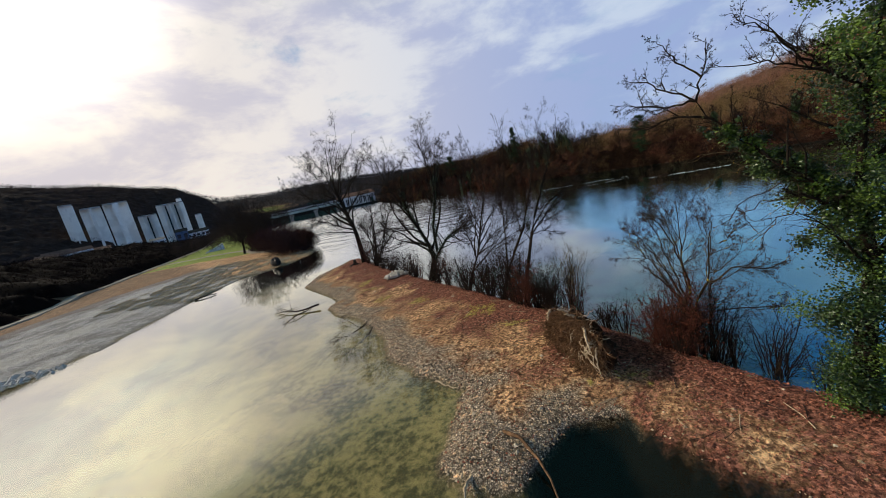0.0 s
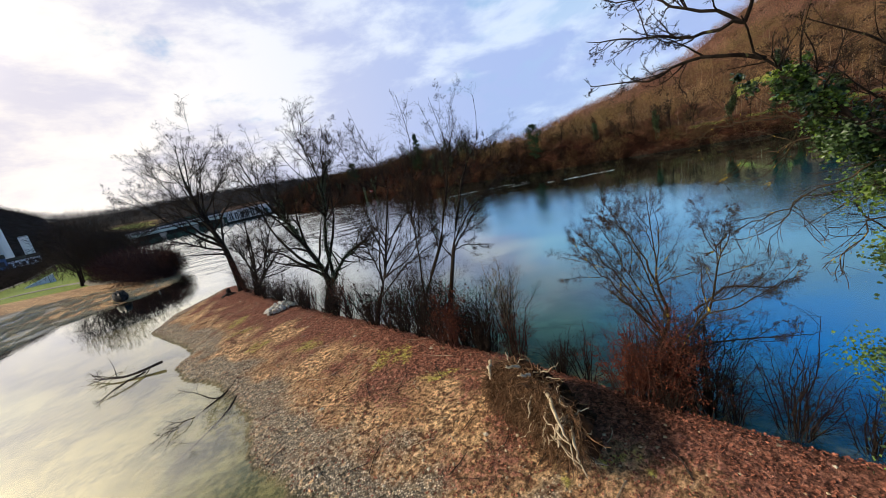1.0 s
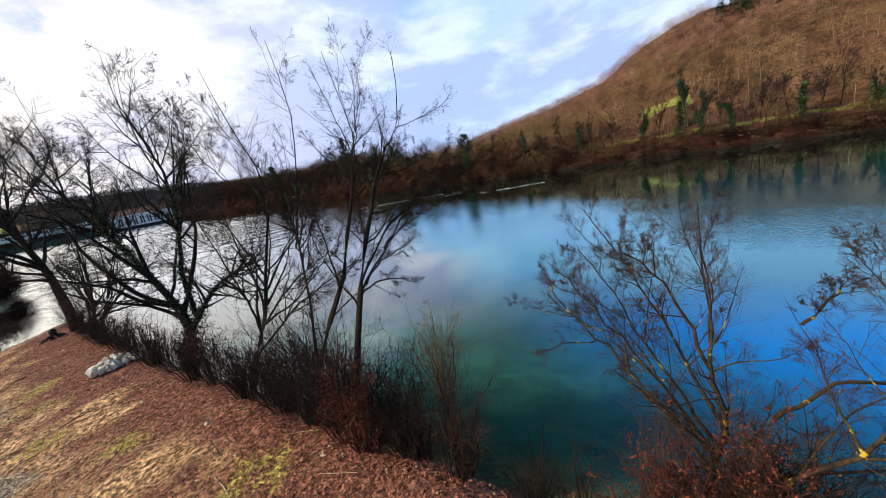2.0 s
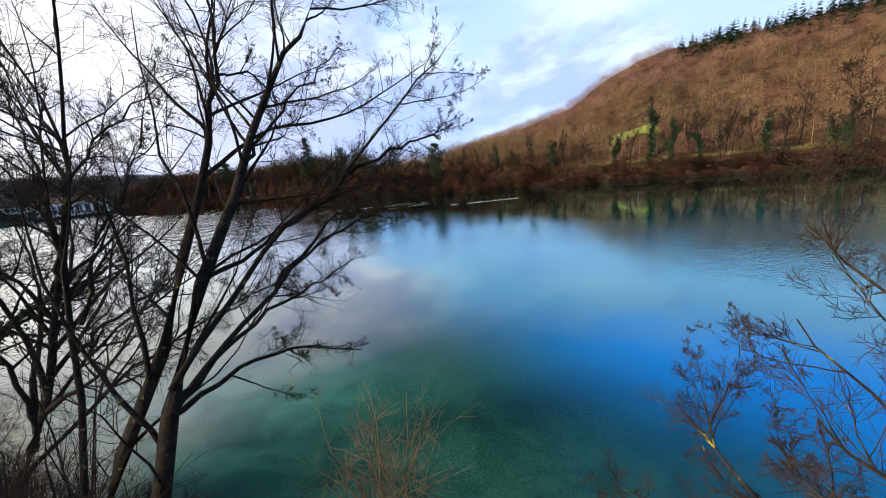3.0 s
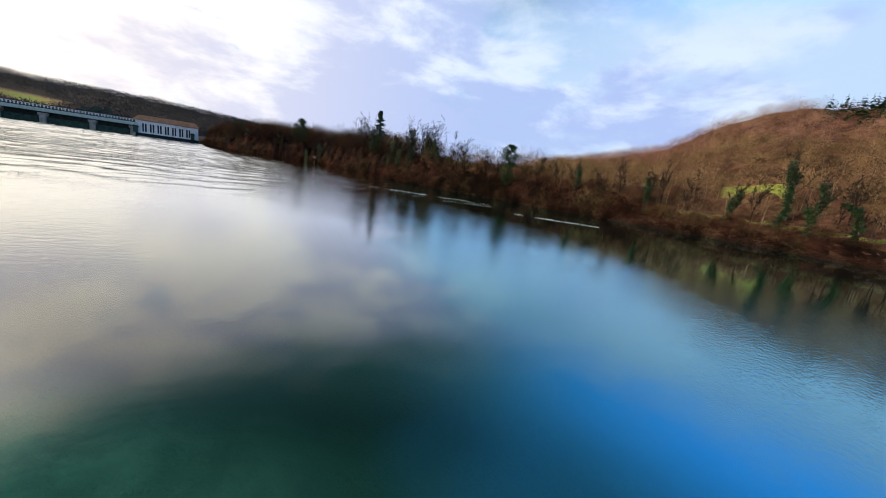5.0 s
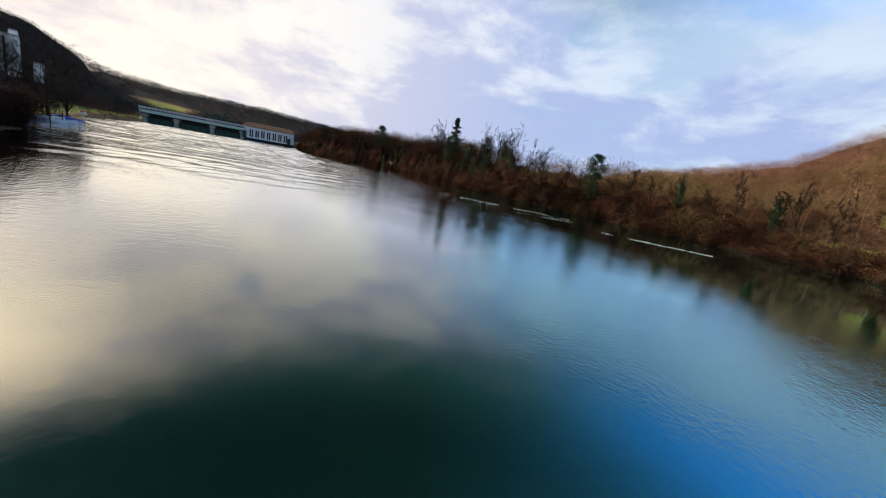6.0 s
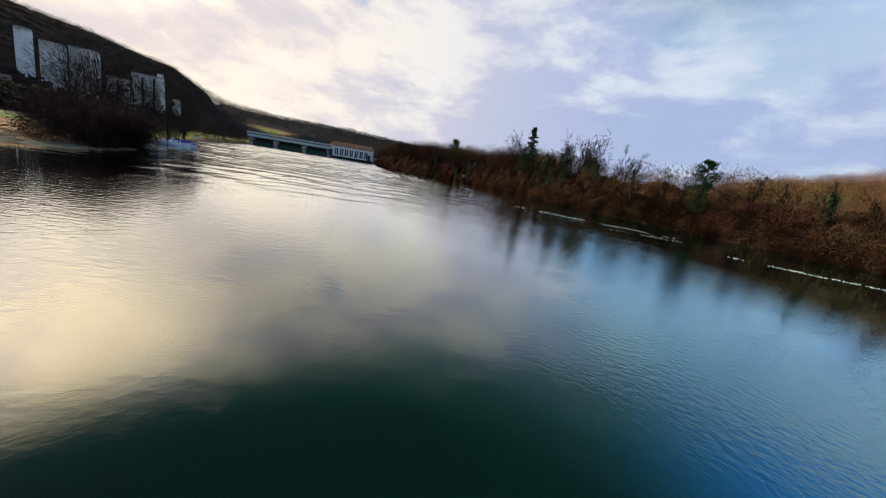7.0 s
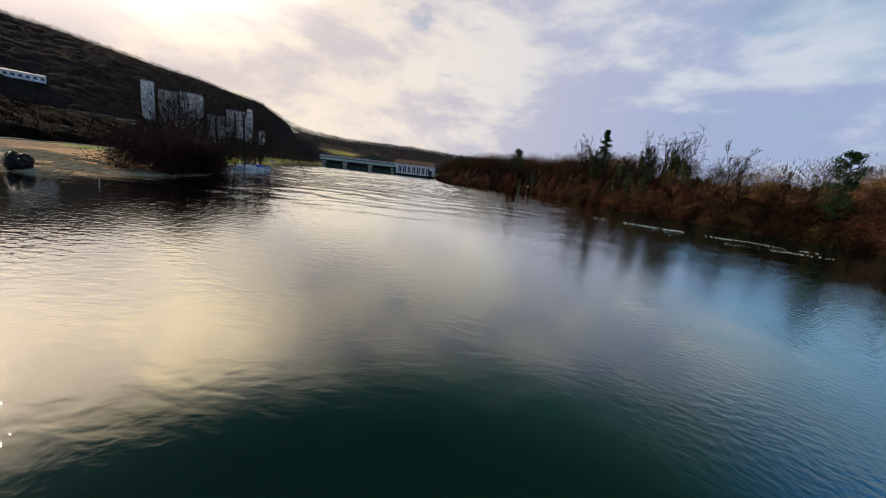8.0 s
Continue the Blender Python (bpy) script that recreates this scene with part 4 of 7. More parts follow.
# shrubs on the tongue of land
for i, (x, y, h, sp, n, red) in enumerate(((-12.4, 45.2, 3.6, 1.5, 30, 1), (-8.2, 38.6, 2.3, 1.6, 22, 0), (-6.4, 35.6, 2.6, 1.7, 24, 0), (-1.6, 28.6, 2.4, 1.5, 22, 0), (0.9, 24.9, 2.6, 1.4, 24, 0), (3.3, 20.4, 2.9, 1.0, 30, 2), (4.3, 19.6, 2.6, 1.2, 26, 0),
                                         (5.2, 18.3, 3.6, 1.0, 18, 0), (8.5, 13.7, 3.4, 1.3, 44, 2), (7.6, 14.7, 2.2, 1.1, 26, 2), (9.2, 13.2, 3.6, 1.5, 40, 0), (8.2, 14.6, 3.2, 1.4, 36, 1), (8.9, 13.9, 2.6, 1.6, 40, 0), (10.1, 11.6, 2.8, 1.3, 28, 0), (9.4, 12.6, 1.9, 1.0, 20, 0), (10.8, 10.4, 2.0, 1.0, 20, 0), (6.3, 16.6, 1.4, 0.8, 16, 0))):
    label = ("bare brown thicket shrub on the lake bank", "dark red leafless shrub below a tree", "shrub holding dry rust-red leaves on the bank", "bare tan shrub with yellow lichen on the lake bank")[red]
    shrub("bank_shrub", label, on_ground(x, y), h, sp, n, 40 + i, twig=(M_TWIG, M_TWIG_RED, M_TWIG_RED, M_TWIG_TAN)[red], leafy=(5200, 0.042, M_REDLEAF, "dry rust-red leaves") if red == 2 else None, group="shrubs on the tongue of land")
for i, (x, y, h, sp) in enumerate(((2.6, 22.2, 3.2, 1.4), (1.3, 24.2, 3.0, 1.5), (3.9, 20.7, 3.0, 1.2), (-0.2, 26.2, 2.8, 1.5), (-2.7, 29.9, 2.9, 1.6), (-5.0, 33.4, 2.8, 1.7), (-9.6, 40.8, 3.0, 1.8), (-10.8, 42.9, 3.4, 1.8), (3.0, 21.2, 4.6, 1.7), (2.2, 22.7, 4.4, 1.7), (4.5, 19.5, 2.8, 1.2))):
    shrub("bank_shrub", "dense dark leafless thicket round the tree stems", on_ground(x, y), h, sp, 34, 610 + i, twig=M_TWIG, group="shrubs on the tongue of land")
edge_r = np.random.default_rng(55)
for i in range(26):
    f_ = i / 25
    y_ = 13.0 + 31.5 * f_ + edge_r.normal(0, 0.3)
    x_ = float(np.interp(y_, [q[1] for q in LAKE_SIDE], [q[0] for q in LAKE_SIDE])) - edge_r.uniform(-0.2, 0.5)
    red_ = i % 6 == 1
    shrub("edge_shrub", "rust-leaved small shrub at the lake edge" if red_ else "bare dark twiggy shrub at the lake edge", on_ground(x_, y_), edge_r.uniform(1.3, 2.7), edge_r.uniform(0.8, 1.4), 18, 500 + i, twig=M_TWIG_RED if i % 3 == 1 else M_TWIG,
          leafy=(700, 0.06, M_REDLEAF, "dry rust-red leaves") if red_ else None, density=(6, 4), group="shrubs on the tongue of land")
shrub("bank_shrub", "pale tan leafless shrub standing at the water", on_ground(6.6, 22.0, 0.0), 3.9, 1.0, 26, 71, twig=M_TWIG_TAN, group="shrubs on the tongue of land")


# ---- far woods ----
def crowns(r, roots, heights, count, wide=0.27, centre=0.60, tall=0.40, length=0.16, width=0.012, stem=True):
    """Leafless rounded crowns: short twigs all through an uneven ellipsoid, pointing out and up, over a thin stem."""
    n = len(roots)
    h = np.repeat(heights, count)[:, None]
    d = unit(r.normal(size=(n * count, 3)))
    q = r.uniform(0.15, 1.0, (n * count, 1)) ** 0.5 * np.repeat(r.uniform(0.8, 1.2, n), count)[:, None]
    start = np.repeat(roots, count, 0) + d * q * h * np.array([wide, wide, tall]) + np.concatenate([0 * h, 0 * h, h * centre], 1)
    tip = start + unit(d + r.normal(0, 0.5, d.shape) + (0, 0, 0.25)) * h * length * r.uniform(0.6, 1.3, (n * count, 1))
    side = unit(np.cross(tip - start, r.normal(size=tip.shape))) * h * width
    v = np.stack([start - side, start + side, tip], 1).reshape(-1, 3)
    tri = np.arange(n * count * 3).reshape(-1, 3)
    if stem:
        o = unit(r.normal(size=(n, 3)) * np.array([1, 1, 0])) * heights[:, None] * 0.012
        top = roots + np.stack([0 * heights, 0 * heights, heights * 0.85], 1)
        vs = np.stack([roots - o - (0, 0, 0.5), roots + o - (0, 0, 0.5), top], 1).reshape(-1, 3)
        tri, v = np.concatenate([tri, np.arange(n * 3).reshape(-1, 3) + len(v)]), np.concatenate([v, vs])
    return v, tri


def hashed(i, j, k):
    v = np.sin(i * 127.1 + j * 311.7 + k * 74.7) * 43758.5453
    return v - np.floor(v)


def canopy(r, X, Y, H, cell, twigs, twig=(0.5, 1.2), width=0.035, dome=0.70):
    """A closed leafless wood: crown domes of single trees side by side on the ground, with loose twigs standing out of them."""
    top = np.full(X.shape, 0.16 if dome > 0.6 else 0.5)
    ci, cj = np.floor(X / cell), np.floor(Y / cell)
    for di in (-1, 0, 1):
        for dj in (-1, 0, 1):
            i, j = ci + di, cj + dj
            cx, cy = (i + 0.15 + 0.7 * hashed(i, j, 1)) * cell, (j + 0.15 + 0.7 * hashed(i, j, 2)) * cell
            R = cell * (0.55 + 0.35 * hashed(i, j, 3))
            d = np.hypot(X - cx, Y - cy) / R
            top = np.maximum(top, (0.62 + 0.45 * hashed(i, j, 4)) * (1 - dome + dome * np.sqrt(np.clip(1 - d * d, 0, 1))) * (d < 1))
    land = ground_height(X, Y)
    Z = land + np.maximum(H, 0) * (top + r.normal(0, 0.03, X.shape)) - 0.3
    n0, n1 = X.shape
    b = (np.arange(n0 - 1)[:, None] * n1 + np.arange(n1 - 1)[None]).ravel()
    quads = np.stack([b, b + 1, b + n1 + 1, b + n1], 1)
    quads = quads[(H.ravel()[quads] > 0).any(1)]
    v = np.stack([X, Y, Z], -1).reshape(-1, 3)
    pick = r.choice(np.flatnonzero(H.ravel() > 0), twigs)
    start = v[pick] + r.normal(0, 0.5, (twigs, 3)) * np.array([1, 1, 0.3]) - (0, 0, 0.2)
    tip = start + unit(r.normal(0, 0.6, (twigs, 3)) + (0, 0, 0.7)) * r.uniform(twig[0], twig[1], (twigs, 1))
    side = unit(np.cross(tip - start, r.normal(size=tip.shape))) * width
    tv = np.stack([start - side, start + side, tip], 1).reshape(-1, 3)
    used, inv = np.unique(quads, return_inverse=True)
    v, quads = v[used], inv.reshape(-1, 4)
    return np.concatenate([v, tv]), [quads, np.arange(twigs * 3).reshape(-1, 3) + len(v)]


def conifer_shape(r, roots, heights, levels=9, arms=9, girth=0.2):
    """Spruces: whorls of drooping boughs that shorten towards the tip."""
    n = len(roots)
    L, A = np.meshgrid(np.arange(levels), np.arange(arms), indexing="ij")
    L, A = L.ravel(), A.ravel()
    k = len(L)
    f = np.tile((L + 0.2) / levels, n)[:, None] + r.normal(0, 0.02, (n * k, 1))
    a = np.tile(A * 6.283 / arms + L * 0.7, n)[:, None] + r.normal(0, 0.25, (n * k, 1))
    h = np.repeat(heights, k)[:, None]
    base = np.repeat(roots, k, 0)
    out = np.concatenate([np.cos(a), np.sin(a)], 1)
    reach = girth * h * (1.02 - f) ** 0.85 * r.uniform(0.3, 1.25, (n * k, 1))
    z = (0.12 + 0.86 * f) * h
    s = base + np.concatenate([out * 0, z], 1)
    tip = base + np.concatenate([out * reach, z - reach * 0.45], 1)
    side = np.concatenate([-out[:, 1:], out[:, :1], 0 * f], 1) * reach * 0.42
    mid = s * 0.45 + tip * 0.55 + np.concatenate([out * 0, reach * 0.1], 1)
    v = np.stack([s + (0, 0, 0.0), mid + side, tip, mid - side], 1).reshape(-1, 3)
    return v, np.arange(n * k * 4).reshape(-1, 4)


def polar(r, n, az, dist):
    a = np.radians(r.uniform(az[0], az[1], n))
    d = np.sqrt(r.uniform(dist[0] ** 2, dist[1] ** 2, n))
    return 6 + np.sin(a) * d, 25 + np.cos(a) * d


def rooted(x, y):
    return np.stack([x, y, ground_height(x, y)], 1)


def clear_of_meadow(x, y):
    z_, _ = zones(x, y, ground_height(x, y))
    return (z_[:, 0] < 0.5) & ~inside(x, y, WATER_EDGE)


DYKE_PATH = [(-68, 10), (-76.5, 52), (-81, 64), (-98, 100), (-116, 140), (-146, 200), (-200, 300)]


def along(r, line, n, span, inland, y_range):
    """Points along a bank, pushed inland."""
    p = np.array(line, float)
    seg = np.linalg.norm(np.diff(p, axis=0), axis=1)
    s = r.uniform(span[0], span[1], n) * seg.sum()
    c = np.concatenate([[0], np.cumsum(seg)])
    k = np.clip(np.searchsorted(c, s) - 1, 0, len(seg) - 1)
    f = ((s - c[k]) / seg[k])[:, None]
    q = p[k] * (1 - f) + p[k + 1] * f
    d = unit(p[k + 1] - p[k])
    nrm = np.stack([d[:, 1], -d[:, 0]], 1)
    for sign in (1, -1):
        t = q + sign * nrm * 2
        nrm = np.where(inside(t[:, 0], t[:, 1], WATER_EDGE)[:, None] & (sign == 1), -nrm, nrm)
    q = q + nrm * r.uniform(inland[0], inland[1], (n, 1))
    ok = (q[:, 1] > y_range[0]) & (q[:, 1] < y_range[1])
    return q[ok, 0], q[ok, 1]


wood = np.random.default_rng(21)


def stand(r, step, az, dist, x_range=(-40, 420), y_range=(-90, 480)):
    """Places of single trees on the eastern hill: a jittered grid, clear of meadows and water."""
    X, Y = np.meshgrid(np.arange(*x_range, step), np.arange(*y_range, step), indexing="ij")
    x, y = (X + r.uniform(-0.48, 0.48, X.shape) * step).ravel(), (Y + r.uniform(-0.48, 0.48, X.shape) * step).ravel()
    a, d = np.degrees(np.arctan2(x - 6, y - 25)), np.hypot(x - 6, y - 25)
    k = (a > az[0]) & (a < az[1]) & (d > dist[0]) & (d < dist[1])
    x, y = x[k], y[k]
    k = clear_of_meadow(x, y) & (polyline_distance(x, y, RIGHT_BANK) > 15)
    return x[k], y[k], np.degrees(np.arctan2(x[k] - 6, y[k] - 25)), np.hypot(x[k] - 6, y[k] - 25)


def stems(roots, heights, width, r):
    """Slim upright stems, three-sided."""
    p = np.stack([roots - (0, 0, 0.4), roots + np.stack([0 * heights, 0 * heights, heights * 0.4], 1), roots + np.stack([r.normal(0, 0.04, len(heights)) * heights, r.normal(0, 0.04, len(heights)) * heights, heights * 0.8], 1)], 1)
    return tubes(p, width * heights[:, None] * np.array([[1.0, 0.8, 0.3]]), 3)


x, y, a_, d_ = stand(wood, 5.3, (34, 112), (100, 262))
h_ = (7.6 + 1.3 * wave(x, y, 40, 36) + wood.uniform(-1.3, 1.3, len(x))) * np.where(d_ < 150, 1.12, 1.0)
fir_ = (a_ > 65.2) & (d_ > 200 + 10 * wave(x, y, 30, 44)) & (wave(x, y, 16, 45) > -0.45)
low_ = (d_ < 165 + 22 * wave(x, y, 55, 46)) & ~fir_
up_ = ~low_ & ~fir_
AZ, RD = np.meshgrid(np.radians(np.arange(12, 112, 0.28)), np.arange(66, 312, 1.3), indexing="ij")
hx, hy = 6 + np.sin(AZ) * RD, 25 + np.cos(AZ) * RD
d_r, az_ = polyline_distance(hx, hy, RIGHT_BANK), np.degrees(AZ)
open_ = clear_of_meadow(hx.ravel(), hy.ravel()).reshape(hx.shape) & (d_r > 16)
tall_ = (7.0 + 1.6 * wave(hx, hy, 40, 36)) * np.clip((d_r - 14) / 10, 0.15, 1)
tagged(mesh_object("hillside_undergrowth", *canopy(wood, hx, hy, np.where(open_, 0.42 * tall_, 0.0), 5.6, 120000, (0.5, 1.7), 0.028), M_UNDER, smooth=True), "dark leafless undergrowth of the hillside wood", "wood", kind="stuff")
tint_ = wood.uniform(0, 1, len(x)) + 0.35 * wave(x, y, 28, 57)
for lo_, hi_, mat_, mat2_, tone_ in ((-9, 0.30, M_WOODS_DEEP, M_OCHRE_DEEP, "dark"), (0.30, 0.72, M_WOODS, M_OCHRE, "brown"), (0.72, 9, M_WOODS_PALE, M_OCHRE_PALE, "pale")):
    k_ = (tint_ >= lo_) & (tint_ < hi_)
    tagged(mesh_object("hillside_wood", *crowns(wood, rooted(x[up_ & k_], y[up_ & k_]), h_[up_ & k_], 520, 0.44, 0.62, 0.38, 0.070, 0.0027, stem=False), mat_), tone_ + " leafless red-brown trees covering the upper hillside", "wood", kind="stuff")
    tagged(mesh_object("lower_hillside_wood", *crowns(wood, rooted(x[low_ & k_], y[low_ & k_]), h_[low_ & k_] * 1.1, 640, 0.44, 0.60, 0.38, 0.066, 0.0023, stem=False), mat2_), tone_ + " leafless ochre trees at the foot of the hill", "wood", kind="stuff")
k_ = (low_ | up_) & (wave(x, y, 35, 47) > -0.1)
tagged(mesh_object("wood_stems", *stems(rooted(x[k_], y[k_]), h_[k_], 0.0075, wood), M_STEMS, smooth=True), "pale slim tree stems standing in the wood", "wood", kind="stuff")
tagged(mesh_object("fir_plantation", *conifer_shape(wood, rooted(x[fir_], y[fir_]), h_[fir_] * wood.uniform(0.75, 1.45, fir_.sum()), 8, 8, 0.22), M_CONIFER), "dark green fir plantation on the hilltop", "wood", kind="stuff")
x, y, a_, d_ = stand(wood, 8.0, (12, 112), (262, 440))
k_ = (d_ < np.interp(a_, [12, 31, 37, 45, 60, 112], [440, 440, 400, 350, 310, 310]))
x, y, h_ = x[k_], y[k_], wood.uniform(4.5, 7.5, k_.sum())
tagged(mesh_object("crest_wood", *crowns(wood, rooted(x, y), h_, 220, 0.50, 0.56, 0.42, 0.12, 0.0062, stem=True), M_WOODS), "leafless trees along the crest of the hill", "wood", kind="stuff")

def far_stand(r, step, az, dist, keep=None):
    """Places of single trees in a far sector, on a jittered polar grid."""
    d = np.arange(dist[0], dist[1], step)
    rows = [(np.radians(np.arange(az[0], az[1], math.degrees(step / q))), q) for q in d]
    a, q = np.concatenate([p[0] for p in rows]), np.concatenate([np.full(len(p[0]), p[1]) for p in rows])
    q, a = q + r.uniform(-0.5, 0.5, len(q)) * step, a + r.uniform(-0.5, 0.5, len(q)) * step / q
    return 6 + np.sin(a) * q, 25 + np.cos(a) * q, np.degrees(a), q


x, y, a_, d_ = far_stand(wood, 9.0, (-90, -33), (425, 850))
z_ = ground_height(x, y)
k_ = (z_ > 17) & (wood.uniform(0, 1, len(x)) < np.clip((-32.5 - a_) / 3, 0, 1))
x, y, a_ = x[k_], y[k_], a_[k_]
tint_ = wood.uniform(0, 1, len(x)) + 0.3 * wave(x, y, 60, 38)
AZ, RD = np.meshgrid(np.radians(np.arange(-92, -32.6, 0.22)), np.arange(415, 860, 3.0), indexing="ij")
hx, hy = 6 + np.sin(AZ) * RD, 25 + np.cos(AZ) * RD
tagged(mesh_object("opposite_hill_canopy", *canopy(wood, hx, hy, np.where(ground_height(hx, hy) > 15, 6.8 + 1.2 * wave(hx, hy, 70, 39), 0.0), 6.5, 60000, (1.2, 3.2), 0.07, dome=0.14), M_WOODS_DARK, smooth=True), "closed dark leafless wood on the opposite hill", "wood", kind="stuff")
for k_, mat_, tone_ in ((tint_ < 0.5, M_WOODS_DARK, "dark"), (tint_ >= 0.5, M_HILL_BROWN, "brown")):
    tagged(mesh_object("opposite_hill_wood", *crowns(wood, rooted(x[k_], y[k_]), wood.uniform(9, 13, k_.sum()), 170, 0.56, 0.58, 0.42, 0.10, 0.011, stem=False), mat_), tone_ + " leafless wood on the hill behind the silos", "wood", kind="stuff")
x, y, a_, d_ = far_stand(wood, 20.0, (-40, 27), (640, 1650))
k_ = ~((a_ > -31) & (a_ < -26) & (d_ > 940) & (d_ < 1075)) & ((a_ > -33.5) | (d_ > 840))
tagged(mesh_object("distant_wood", *crowns(wood, rooted(x[k_], y[k_]), wood.uniform(11, 16, k_.sum()), 70, 1.1, 0.5, 0.48, 0.22, 0.030, stem=False), M_HAZED_WOOD), "far woods along the valley's distant ridge", "wood", kind="stuff")
bx, by = np.meshgrid(np.arange(-112, 112, 1.1), np.arange(-30, 440, 1.1), indexing="ij")
d_r = polyline_distance(bx, by, RIGHT_BANK)
az_ = np.degrees(np.arctan2(bx - 6, by - 25))
dry_ = ~inside(bx, by, WATER_EDGE) & (bx > -0.55 * by + 100)
near_ = dry_ & (d_r < 9) & (by < 88)
behind_ = dry_ & (by >= 88) & (d_r < np.where(az_ > 14, 22, 80))
low_h = np.where(near_ & (d_r > 1.5), 0.3 * (2.4 + 0.8 * wave(bx, by, 9, 49)) * np.clip(0.35 + d_r / 3, 0, 1) * np.clip((10 - d_r) / 4, 0.2, 1), 0.0)
low_h = np.where(behind_, (4.0 + 1.0 * wave(bx, by, 24, 37) + 3.5 * np.clip((by - 140) / 80, 0, 1)) * (1 + 0.3 * np.clip((by - 110) / 20, 0, 1)) * np.clip(0.4 + d_r / 8, 0, 1), low_h)
ochre_ = (d_r > 7 + 3 * wave(bx, by, 15, 53)) & (by < 165)
for name_, k_, mat_, label_ in (("bank_brush", ~ochre_, M_BRUSH, "dark red-brown leafless brush along the far bank"), ("bank_wood", ochre_, M_UNDER, "dark leafless thicket behind the far bank")):
    tagged(mesh_object(name_, *canopy(wood, bx, by, np.where(k_, low_h, 0.0), 3.4, 110000, (0.4, 1.5), 0.020), mat_, smooth=True), label_, "brush", kind="stuff")
x, y = along(wood, RIGHT_BANK, 1900, (0, 1), (-0.9, 9.0), (-30, 440))
h_ = wood.uniform(1.6, 3.6, len(x)) * np.where(y > 88, 1.55, 1.0)
tint_ = wood.uniform(0, 1, len(x))
for lo_, hi_, mat_, tone_ in ((0, 0.45, M_BRUSH, "dark"), (0.45, 0.8, M_RUST, "rust-red"), (0.8, 1, M_OCHRE_DEEP, "brown")):
    k_ = (tint_ >= lo_) & (tint_ < hi_)
    tagged(mesh_object("overhanging_brush", *crowns(wood, rooted(x[k_], y[k_]), h_[k_], 230, 0.58, 0.42, 0.46, 0.14, 0.0130, stem=False), mat_), tone_ + " leafless brush hanging over the far bank", "brush", kind="stuff")
x, y = along(wood, RIGHT_BANK, 1300, (0, 1), (-0.9, 1.6), (-30, 440))
tagged(mesh_object("waterline_brush", *crowns(wood, rooted(x, y) * (1, 1, 0) + (0, 0, 0.1), wood.uniform(1.0, 2.2, len(x)), 160, 0.85, 0.34, 0.48, 0.20, 0.020, stem=False), M_BRUSH), "dark leafless brush trailing in the water", "brush", kind="stuff")
X_, Y_ = np.meshgrid(np.arange(-110, 84, 4.1), np.arange(88, 440, 4.1), indexing="ij")
x, y = (X_ + wood.uniform(-1.9, 1.9, X_.shape)).ravel(), (Y_ + wood.uniform(-1.9, 1.9, X_.shape)).ravel()
d_r = polyline_distance(x, y, RIGHT_BANK)
k_ = ~inside(x, y, WATER_EDGE) & (d_r > 3) & (d_r < np.where(np.arctan2(x - 6, y - 25) > 0.25, 26, 60)) & (x > -0.55 * y + 100)
x, y, d_r = x[k_], y[k_], d_r[k_]
h_ = (6.6 + 1.5 * wave(x, y, 24, 37) + wood.uniform(-1.2, 1.6, len(x)) + 4.5 * np.clip((y - 140) / 80, 0, 1)) * np.clip(0.62 + d_r / 26, 0, 1.05) * (1 + 0.32 * np.clip((y - 110) / 20, 0, 1))
rust_ = wave(x, y, 30, 48) + 0.2 * wood.normal(size=len(x)) + np.clip((y - 150) / 60, 0, 0.6) - d_r / 40 > -0.12
tint_ = wood.uniform(0, 1, len(x))
for k_, mat_, tone_ in ((rust_ & (tint_ < 0.55), M_BRUSH, "dark red-brown"), (rust_ & (tint_ >= 0.55), M_RUST, "rust-brown"), (~rust_ & (tint_ < 0.35), M_OCHRE_DEEP, "dark brown"), (~rust_ & (tint_ >= 0.35), M_OCHRE, "ochre-brown")):
    tagged(mesh_object("bank_trees", *crowns(wood, rooted(x[k_], y[k_]), h_[k_], 400, 0.38, 0.58, 0.40, 0.085, 0.0038), mat_), tone_ + " leafless trees behind the far bank", "wood", kind="stuff")
x, y = along(wood, RIGHT_BANK, 520, (0, 1), (4, 22), (-20, 98))
k_ = clear_of_meadow(x, y)
x, y = x[k_], y[k_]
h_ = wood.uniform(4.0, 8.5, len(x))
tagged(mesh_object("bank_saplings", *crowns(wood, rooted(x, y), h_, 330, 0.38, 0.60, 0.38, 0.10, 0.0034, stem=False), M_OCHRE), "brown leafless saplings along the meadow", "brush", kind="stuff")
tagged(mesh_object("sapling_stems", *stems(rooted(x, y), h_, 0.010, wood), M_STEMS, smooth=True), "slim pale stems of the young trees", "brush", kind="stuff")
X_, Y_ = np.meshgrid(np.arange(-215, -55, 2.3), np.arange(-40, 300, 2.3), indexing="ij")
behind_ = np.interp(Y_, [q[1] for q in DYKE_PATH], [q[0] for q in DYKE_PATH]) - X_
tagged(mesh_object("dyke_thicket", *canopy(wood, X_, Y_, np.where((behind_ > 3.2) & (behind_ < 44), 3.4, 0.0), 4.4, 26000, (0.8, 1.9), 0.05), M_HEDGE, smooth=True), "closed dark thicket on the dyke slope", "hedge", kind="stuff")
x, y = (X_ + wood.uniform(-1, 1, X_.shape)).ravel(), (Y_ + wood.uniform(-1, 1, X_.shape)).ravel()
k_ = (behind_.ravel() > 3.2) & (behind_.ravel() < 42)
x, y = x[k_], y[k_]
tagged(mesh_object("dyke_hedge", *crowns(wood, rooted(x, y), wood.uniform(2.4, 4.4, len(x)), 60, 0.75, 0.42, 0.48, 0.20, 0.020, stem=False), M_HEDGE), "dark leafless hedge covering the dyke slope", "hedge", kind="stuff")
